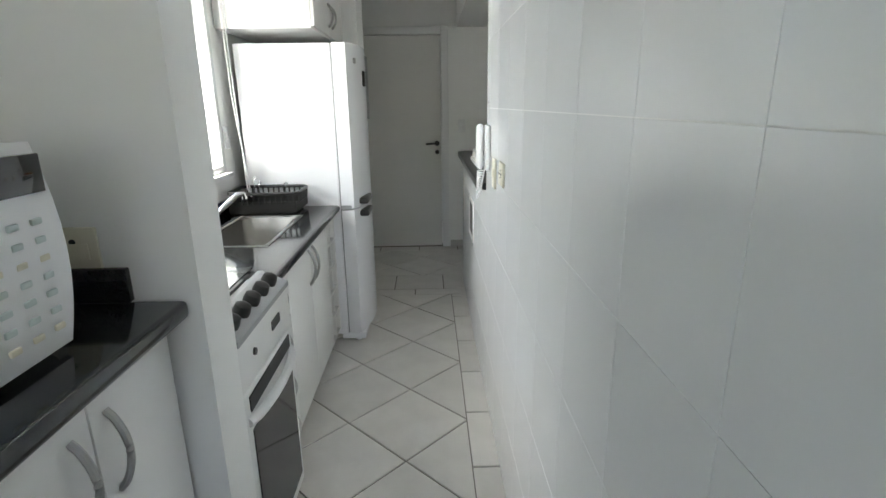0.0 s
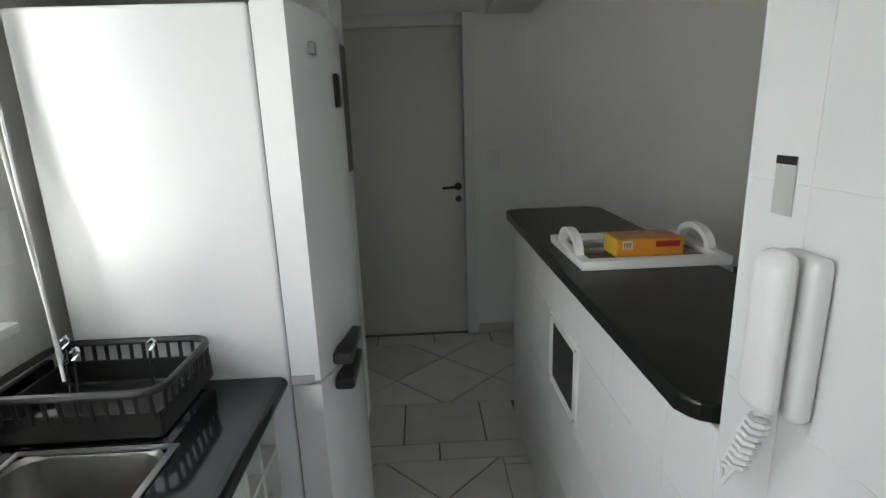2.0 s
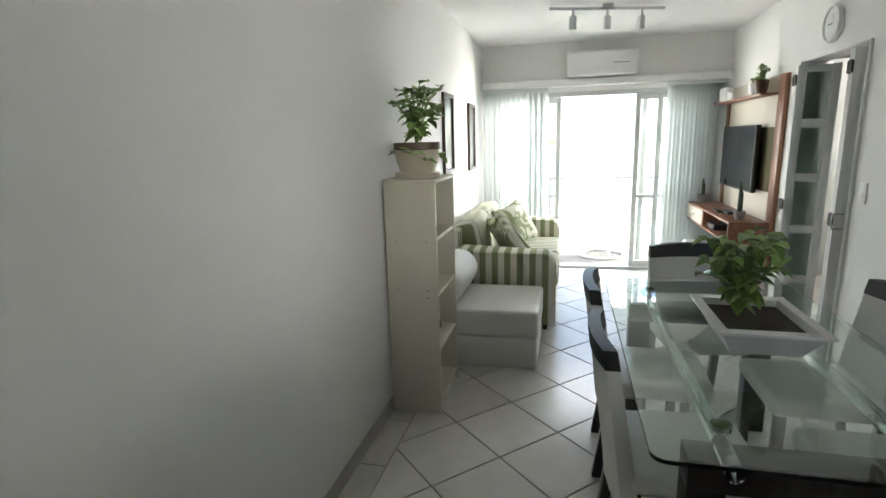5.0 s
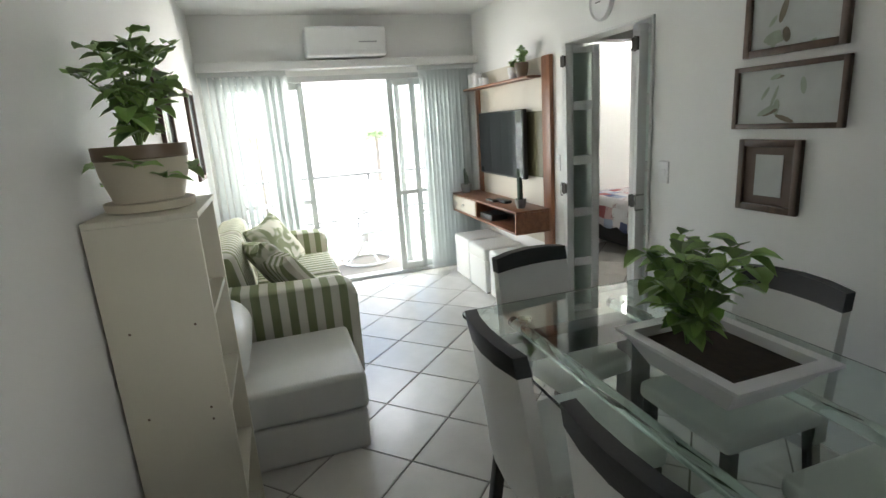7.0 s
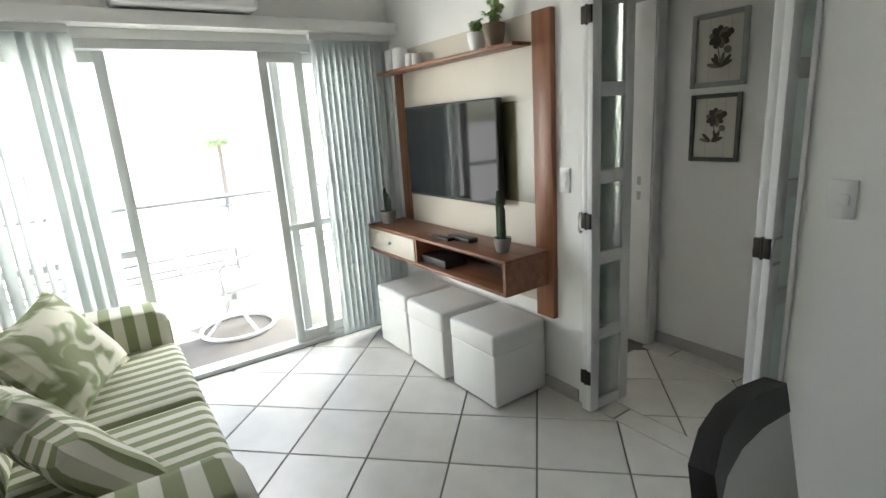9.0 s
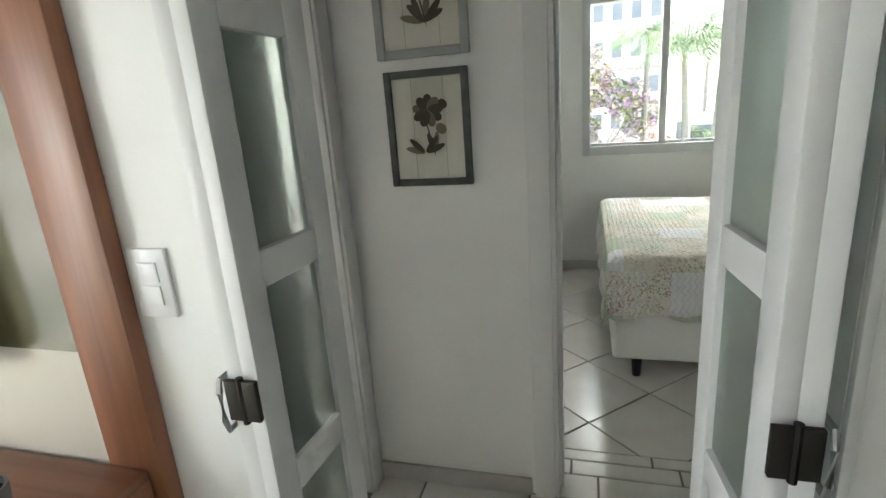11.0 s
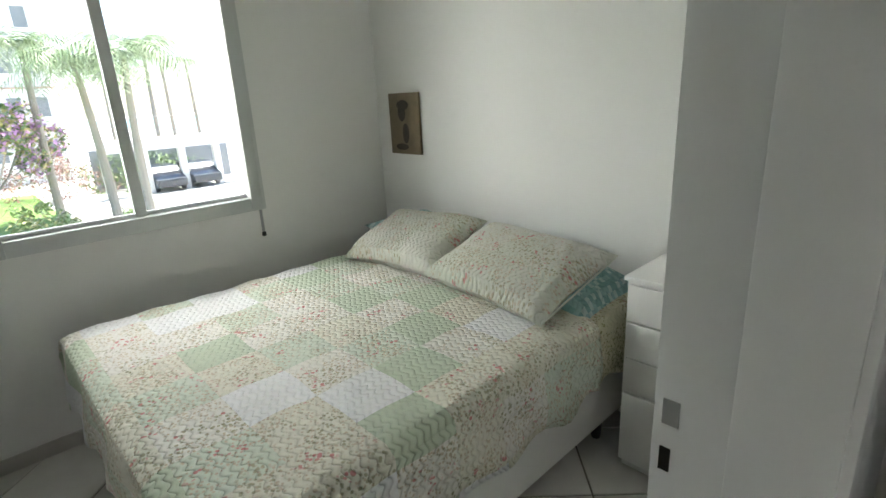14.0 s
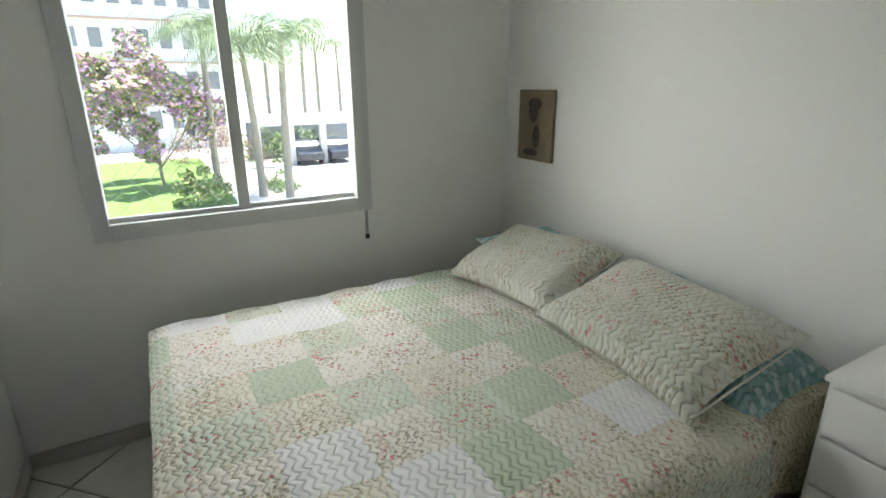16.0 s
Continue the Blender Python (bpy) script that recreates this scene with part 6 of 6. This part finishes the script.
cover(3.06, 3.40, 0.10, 1.60, 0.65, 0.02, 0.30, 0.28, FLORAL, "spread", q, 4)
uv_pillow("pillow", "quilted cream floral pillow leaning at the bed head", 0.66, 0.48, 0.17, pose(3.36, 0.50, 0.765, 20, 0, 90) @ pose(0, 0, 0, 0, 0, 6), QUILT_CREAM, 3)
uv_pillow("pillow", "quilted cream floral pillow leaning at the bed head", 0.72, 0.50, 0.18, pose(3.38, 1.19, 0.765, 18, 0, 90) @ pose(0, 0, 0, 0, 0, -5), QUILT_CREAM, 5)
uv_pillow("pillow", "teal checked pillow under a quilted pillow", 0.68, 0.46, 0.14, pose(3.22, 1.27, 0.72, 0, 14, 90), TEAL, 6)
uv_pillow("pillow", "teal checked pillow under a quilted pillow", 0.68, 0.46, 0.14, pose(3.20, 0.48, 0.72, 0, 14, 90), TEAL, 7)

n0 = thing("drawer_unit", "tall white bedside drawer unit", "bedside table")
part("body", boxes((3.02, 1.70, 0.03, 3.345, 2.12, 0.815)), WHITE, n0, bevel=0.003)
part("top", boxes((3.01, 1.695, 0.8155, 3.368, 2.125, 0.832)), WHITE, n0, bevel=0.003)
for z0, z1 in ((0.66, 0.80), (0.51, 0.65), (0.36, 0.50), (0.05, 0.35)):
    part("drawer", boxes((3.3455, 1.712, z0, 3.362, 2.108, z1)), WHITE, n0, bevel=0.003)
part("plinth", boxes((3.03, 1.71, 0.0, 3.33, 2.11, 0.0295)), WHITE, n0)
SEPIA = material("sepia_canvas", (0.22, 0.18, 0.115), 0.8, vary=0.3, scale=16, bump=0.3, bump_scale=300)
cv = thing("canvas_print", "small sepia canvas print on the bedroom wall", "picture")
part("canvas", rounded(3.001, -0.06, 1.157, 3.022, 0.21, 1.515, 0.003), SEPIA, cv)
for i, (cy, cz, ry, rz) in enumerate(((0.07, 1.445, 0.055, 0.03), (0.06, 1.40, 0.035, 0.05), (0.09, 1.28, 0.03, 0.06), (0.05, 1.20, 0.06, 0.02))):
    bm = bmesh.new()
    bm.faces.new([bm.verts.new((3.0226 + 0.0005 * i, cy + ry * math.cos(a * math.pi / 7), cz + rz * math.sin(a * math.pi / 7))) for a in range(14)])
    part("painted_shape", bm, INK, cv, "dark painted shape", smooth=False)
sc = thing("shutter_strap", "dark shutter strap hanging beside the bedroom window", "strap")
part("strap", boxes((3.862, -0.197, 0.80, 3.876, -0.191, 2.12)), GREY, sc)
part("end_clip", rounded(3.858, -0.198, 0.785, 3.880, -0.188, 0.81, 0.003), BLACK, sc)
structure("window_roller_track", boxes((3.84, -0.199, 0.94, 3.858, -0.18, 2.15)), ALU, "grey aluminium shutter guide")
lv = thing("louvred_door", "white louvred wardrobe door on the bedroom side wall", "wardrobe door")
for n2, r in (("stile", (5.395, 0.42, 0.03, 5.425, 0.49, 2.1)), ("stile", (5.395, 1.03, 0.03, 5.425, 1.10, 2.1)), ("rail", (5.395, 0.49, 0.03, 5.425, 1.03, 0.13)), ("rail", (5.395, 0.49, 1.05, 5.425, 1.03, 1.13)), ("rail", (5.395, 0.49, 2.0, 5.425, 1.03, 2.1))):
    part(n2, boxes(r), TRIMW, lv, bevel=0.003)
for k in range(26):
    z = 1.15 + k * 0.033
    part("slat", boxes((-0.003, 0.49, -0.018, 0.003, 1.03, 0.018)), TRIMW, lv, at=Matrix.Translation((5.41, 0, z)) @ Matrix.Rotation(radians(40), 4, 'Y'))
part("lower_panel", boxes((5.405, 0.49, 0.13, 5.415, 1.03, 1.05)), TRIMW, lv)

# second bedroom, seen through its door
b2 = thing("single_bed", "bed with a dark base in the second bedroom", "bed")
part("base", rounded(6.35, 0.6, 0.12, 7.85, 2.1, 0.5, 0.02), BLEATHER, b2)
part("mattress", rounded(6.36, 0.61, 0.502, 7.84, 2.09, 0.60, 0.04), WHITE, b2)
for x in (6.5, 7.7):
    for y in (0.7, 2.0):
        part("leg", turned([(0.03, 0), (0.03, 0.12)], 10, (x, y, 0)), BLACK, b2)
q2 = thing("patchwork_quilt", "red, white and navy patchwork quilt on the second bed", "bedspread")
ob = cover(-7.84, -6.36, 0.61, 2.09, 0.615, 0.32, 0.32, 0.30, QUILT2, "spread", q2, 3)
ob.matrix_basis = Matrix.Diagonal((-1, 1, 1, 1))
cl = thing("ceiling_lamp", "lit white glass dome pendant lamp in the second bedroom", "ceiling lamp")
part("dome", turned([(0.02, -0.12), (0.08, -0.105), (0.12, -0.06), (0.13, 0.0)], 24, (6.85, 1.77, 2.22)), glow_material("lamp_glass", (1.0, 0.97, 0.9), 6.0), cl)
part("rim", turned([(0.132, 0.0), (0.132, 0.015)], 24, (6.85, 1.77, 2.22)), WPLAST, cl)
part("stem", tube([(6.85, 1.77, 2.235), (6.85, 1.77, 2.52)], 0.01, 8), WPLAST, cl)


# ---- outside ----
G = -3.2
GRASS = material("lawn", (0.13, 0.22, 0.05), 0.9, vary=0.3, scale=3, bump=0.5, bump_scale=40)
PAVE = material("pale_paving", (0.50, 0.48, 0.44), 0.8, vary=0.1, scale=2)
RENDERW = material("white_render", (0.74, 0.72, 0.68), 0.8, vary=0.05, scale=1)
TERRA = material("terracotta_ledge", (0.50, 0.34, 0.27), 0.8, vary=0.15)
SHUT = material("dark_window", (0.22, 0.23, 0.24), 0.2, vary=0.2)
BLUEW = material("pale_blue_render", (0.45, 0.53, 0.62), 0.7, vary=0.05)
BARK = material("palm_bark", (0.30, 0.26, 0.21), 0.9, vary=0.3, scale=12, bump=0.6)
FROND = material("palm_frond", (0.15, 0.21, 0.09), 0.5, vary=0.4, scale=6)
LEAFO = material("garden_leaf", (0.16, 0.23, 0.08), 0.6, vary=0.5, scale=5)
DRY = material("dry_yellow_foliage", (0.50, 0.44, 0.20), 0.8, vary=0.3, scale=6)
PINK = material("bougainvillea_bract", (0.60, 0.33, 0.57), 0.6, vary=0.3, scale=7)
REDL = material("reddish_hedge_leaf", (0.25, 0.12, 0.09), 0.7, vary=0.4, scale=6)
CARP = material("dark_car_paint", (0.04, 0.045, 0.055), 0.25, vary=0.1)
SEA = material("sea_water", (0.10, 0.28, 0.34), 0.2, vary=0.1, scale=0.2)

structure("ground", boxes((-400, -400, G - 0.5, 400, 400, G)), PAVE, "pale sunlit paving reaching the horizon")
structure("lawn", boxes((1.9, -37, G + 0.004, 20, -5, G + 0.04)), GRASS, "bright green lawn of the garden")
structure("sea", boxes((-300, -300, G + 0.01, -30, -110, G + 0.06)), SEA, "distant turquoise sea")


def building(name, x0, x1, y0, y1, storeys, face, label, wall, gap=2.6, lift=0.0):
    """A plastered block with storey ledges and a row of windows on each storey."""
    b = thing(name, label, "building")
    top = G + lift + storeys * 2.9
    part("wall", boxes((x0, y0, G, x1, y1, top)), wall, b)
    part("roof", boxes((x0 - 0.3, y0 - 0.3, top, x1 + 0.3, y1 + 0.3, top + 0.25)), TERRA, b)
    for s in range(storeys):
        z = G + lift + s * 2.9
        if s:
            r = (x0 - 0.25, y0 - 0.25, z - 0.12, x1 + 0.25, y1 + 0.25, z)
            part("ledge", boxes(r), TERRA, b)
        a0, a1 = (x0, x1) if face in ('+y', '-y') else (y0, y1)
        n = int((a1 - a0) / gap)
        for k in range(n):
            a = a0 + (k + 0.5) * (a1 - a0) / n
            for da in (0.0,):
                if face == '+y':
                    r, f = (a + da - 0.38, y1 - 0.02, z + 0.9, a + da + 0.38, y1 + 0.03, z + 2.2), (a + da - 0.44, y1, z + 0.82, a + da + 0.44, y1 + 0.08, z + 0.9)
                else:
                    r, f = (x1 - 0.02, a + da - 0.38, z + 0.9, x1 + 0.03, a + da + 0.38, z + 2.2), (x1, a + da - 0.44, z + 0.82, x1 + 0.08, a + da + 0.44, z + 0.9)
                w = part("window", boxes(r), SHUT, b)
                part("sill", boxes(f), wall, w)
    return b


building("apartment_building", -1.2, 24, -54, -43.6, 5, '+y', "white five-storey building with terracotta ledges beyond the garden", RENDERW, 1.45, 0.7)
o = thing("apartment_building", "white and pale blue building with glazed balconies across the street", "building")
part("wall", boxes((-30, 4, G, -22, 54, 14)), BLUEW, o)
for k in range(5):
    z = G + 0.6 + k * 3.0
    for yb in (6, 12.5, 19, 25.5, 32, 38.5, 45):
        bl = part("balcony", boxes((-22, yb, z - 0.25, -20.6, yb + 5.8, z)), RENDERW, o)
        part("parapet", boxes((-20.7, yb, z, -20.6, yb + 5.8, z + 1.0)), material("balcony_glass", (0.35, 0.5, 0.52), 0.15) if k + yb == 6 else bpy.data.materials["balcony_glass"], bl)
        part("window", boxes((-22.02, yb + 0.6, z + 0.1, -21.97, yb + 4.6, z + 2.2)), SHUT, o)
structure("garden_wall", boxes((-8.6, -2, G, -8.4, 30, 0.85)), RENDERW, "white garden wall below the kitchen window")


def palm(at, h, label, mat, n=16, reach=2.2, seed=1, fan=False):
    rnd = random.Random(seed)
    p = thing("palm_tree", label, "palm tree", Matrix.Translation(at))
    bend = rnd.uniform(-0.3, 0.3)
    pts = [(bend * (k / 6) ** 2, 0, h * k / 6) for k in range(7)]
    bm = tube(pts, 0.16, 10)
    for v in bm.verts:
        q = v.co.z / max(h, 0.1)
        c = Vector((bend * q * q, 0, v.co.z))
        v.co = c + (v.co - c) * (1.2 - 0.5 * q)
    part("trunk", bm, BARK, p)
    crown = bmesh.new()
    for k in range(n):
        a = 2 * math.pi * k / n + rnd.uniform(-0.2, 0.2)
        up = rnd.uniform(-0.1, 1.0)
        R = reach * rnd.uniform(0.8, 1.1)
        prev = None
        for s in range(11):
            q = s / 10
            c = Vector((bend + math.cos(a) * R * q, math.sin(a) * R * q, h + R * (up * q - (0.6 + up * 0.6) * q * q)))
            if prev is not None:
                d = (c - prev).normalized()
                side = d.cross(Vector((0, 0, 1))).normalized()
                L = reach * 0.34 * math.sin(math.pi * min(1, 0.15 + q * 0.85))
                for sg in (-1, 1):
                    for t2 in (0.25, 0.75):
                        b0 = prev.lerp(c, t2)
                        tip = b0 + side * sg * L + d * L * 0.6 - Vector((0, 0, L * rnd.uniform(0.3, 0.8)))
                        crown.faces.new([crown.verts.new(b0 - d * 0.03), crown.verts.new(b0 + d * 0.03), crown.verts.new(tip)])
            prev = c
    part("crown", crown, mat, p, "arching feathered fronds")
    return p


def leafy(name, at, rx, rz, count, mats, label, cat, seed, trunk=0.0, leaf=0.13):
    """A shrub or tree: a tapered trunk with limbs, and an uneven crown of many leaves in clumps."""
    rnd = random.Random(seed)
    p = thing(name, label, cat, Matrix.Translation(at))
    if trunk:
        part("trunk", tube([(0, 0, 0), (0.08, 0.03, trunk * 0.5), (0.0, 0.0, trunk + rz * 0.4)], 0.09, 8), BARK, p)
        for k in range(5):
            a = k * 1.3
            part("limb", tube([(0, 0, trunk * 0.8), (math.cos(a) * rx * 0.4, math.sin(a) * rx * 0.4, trunk + rz * 0.3), (math.cos(a) * rx * 0.75, math.sin(a) * rx * 0.75, trunk + rz * 0.8)], 0.04, 6), BARK, p)
    clumps = []
    for _ in range(26):
        a, r = rnd.uniform(0, 6.28), rx * math.sqrt(rnd.random())
        clumps.append((Vector((math.cos(a) * r, math.sin(a) * r, trunk + rz * rnd.uniform(0.25, 1.7) * (1.1 - 0.5 * r / rx))), rx * rnd.uniform(0.18, 0.34)))
    for i, (mat, share) in enumerate(mats):
        bm = bmesh.new()
        for _ in range(int(count * share)):
            c, cr = rnd.choice(clumps)
            v = Vector((rnd.gauss(0, 1), rnd.gauss(0, 1), rnd.gauss(0, 1)))
            v = c + v.normalized() * cr * rnd.uniform(0.6, 1.05)
            v.z = max(v.z, 0.03)
            q = Euler((rnd.uniform(-1, 1), rnd.uniform(-1, 1), rnd.uniform(0, 6.28))).to_matrix()
            s = leaf * rnd.uniform(0.6, 1.3)
            bm.faces.new([bm.verts.new(v + q @ Vector(o2) * s) for o2 in ((-0.5, 0, 0), (0, -0.32, 0.08), (0.55, 0, 0), (0, 0.32, 0.08))])
        part("crown", bm, mat, p, "", smooth=False)
    return p


PT = "tall slim palm tree in the sunlit garden"
palm((-0.2, -20, G), 6.7, PT, FROND, 26, 2.9, 1)
palm((0.65, -21.5, G), 6.6, PT, FROND, 26, 2.7, 2)
palm((2.0, -26, G), 7.6, PT, FROND, 24, 2.8, 3)
palm((-7, -42, G), 9.5, PT, FROND, 16, 3.0, 4)
palm((-10, -48, G), 10, PT, FROND, 16, 3.0, 5)
palm((-13.5, -52, G), 9, PT, FROND, 16, 3.0, 6)
palm((-4.5, -44, G), 10, PT, FROND, 16, 3.0, 7)
palm((34, 6.2, G), 4.4, "small palm far beyond the balcony", FROND, 14, 2.0, 8)
palm((40, -2, G), 4.2, "small palm far beyond the balcony", FROND, 14, 2.0, 9)
palm((-9.4, 12.6, G), 5.6, "palm with drooping fronds outside the kitchen window", FROND, 18, 2.0, 10)
leafy("bougainvillea", (4.4, -26.5, G), 2.9, 3.6, 9000, ((LEAFO, 0.35), (PINK, 0.35), (DRY, 0.3)), "flowering pink and green bougainvillea tree on the lawn", "tree", 1, 1.2, 0.24)
leafy("shrub", (3.2, -20.5, G), 1.0, 1.0, 2200, ((LEAFO, 0.8), (DRY, 0.2)), "light green garden shrub", "shrub", 2)
leafy("hedge", (1.2, -33, G), 2.8, 1.4, 3200, ((REDL, 0.8), (LEAFO, 0.2)), "low reddish-leaved garden hedge", "hedge", 3)
leafy("hedge", (-3.6, -34, G), 3.2, 1.0, 2600, ((LEAFO, 1.0),), "green clipped hedge beside the drive", "hedge", 4, 0, 0.2)
leafy("shrub", (-0.46, -22.7, G), 0.9, 0.5, 1100, ((LEAFO, 1.0),), "small round shrub on the paving", "shrub", 5)
for k, (y, z) in enumerate(((12.8, 0.4), (14.4, 0.5), (16.2, 0.4), (18.0, 0.5))):
    leafy("dry_shrub", (-9.7, y, G), 1.0, 0.85, 1800, ((DRY, 0.75), (REDL, 0.25)), "yellowed dry-leaved shrub outside the kitchen", "shrub", 10 + k, 3.75, 0.16)

ar = thing("carport", "white arched carport across the drive", "carport")
part("beam", boxes((-9.0, -30.6, -0.75, -0.9, -29.8, -0.1)), RENDERW, ar)
for x in (-0.9, -2.9, -4.9, -6.9, -8.9):
    part("pier", boxes((x - 0.18, -30.6, G, x + 0.18, -30.2, -0.75)), RENDERW, ar)
part("back_wall", boxes((-9.0, -34.2, G, -0.9, -34.0, -0.75)), SHUT, ar)


def car(x, y):
    c = thing("parked_car", "dark parked car under the white carport", "car", Matrix.Translation((x, y, G)))
    prof = [(-2.0, 0.3), (2.0, 0.3), (2.05, 0.75), (1.2, 0.9), (0.6, 1.4), (-1.1, 1.42), (-1.7, 0.95), (-2.05, 0.85)]
    bm = bmesh.new()
    A = [bm.verts.new((-0.8, a, b)) for a, b in prof]
    B = [bm.verts.new((0.8, a, b)) for a, b in prof]
    bm.faces.new(A)
    bm.faces.new(B[::-1])
    for i in range(len(A)):
        bm.faces.new((A[i], B[i], B[(i + 1) % len(A)], A[(i + 1) % len(A)]))
    part("body", bm, CARP, c, bevel=0.06)
    for sx in (-0.72, 0.72):
        for sy in (-1.25, 1.25):
            wq = part("wheel", turned([(0.2, -0.09), (0.31, -0.08), (0.31, 0.08), (0.2, 0.09)], 18, (sx, sy, 0.31), 'X'), BLACK, c)
    return c


car(-3.9, -31.5)
car(-5.9, -31.5)
net = thing("safety_net", "thin diamond safety net outside the bedroom window", "net")
bm = bmesh.new()
for k in range(-24, 26):
    for sg in (-1, 1):
        x0 = 4.46 + k * 0.075
        pts = []
        for q in (0, 1):
            pts.append((x0 + sg * (q - 0.5) * 1.02, -0.335, 0.98 + q * 1.06))
        (xa, y, za), (xb, _, zb) = pts
        lo, hi = 0.0, 1.0
        for lim, s in ((3.93, 1), (4.97, -1)):
            fa, fb = s * (xa - lim), s * (xb - lim)
            if fa < 0 and fb < 0:
                lo, hi = 1, 0
            elif fa < 0:
                lo = max(lo, fa / (fa - fb))
            elif fb < 0:
                hi = min(hi, fa / (fa - fb))
        if hi - lo < 0.02:
            continue
        a, b = Vector((xa, y, za)).lerp(Vector((xb, y, zb)), lo), Vector((xa, y, za)).lerp(Vector((xb, y, zb)), hi)
        tb = tube([a, b], 0.0008, 3)
        me = bpy.data.meshes.new("tmp")
        tb.to_mesh(me)
        tb.free()
        bm.from_mesh(me)
        bpy.data.meshes.remove(me)
part("mesh", bm, GREY, net)


# ---- floor and wall pieces ----
baseboards()
lay_wall_tiles()
lay_floor()
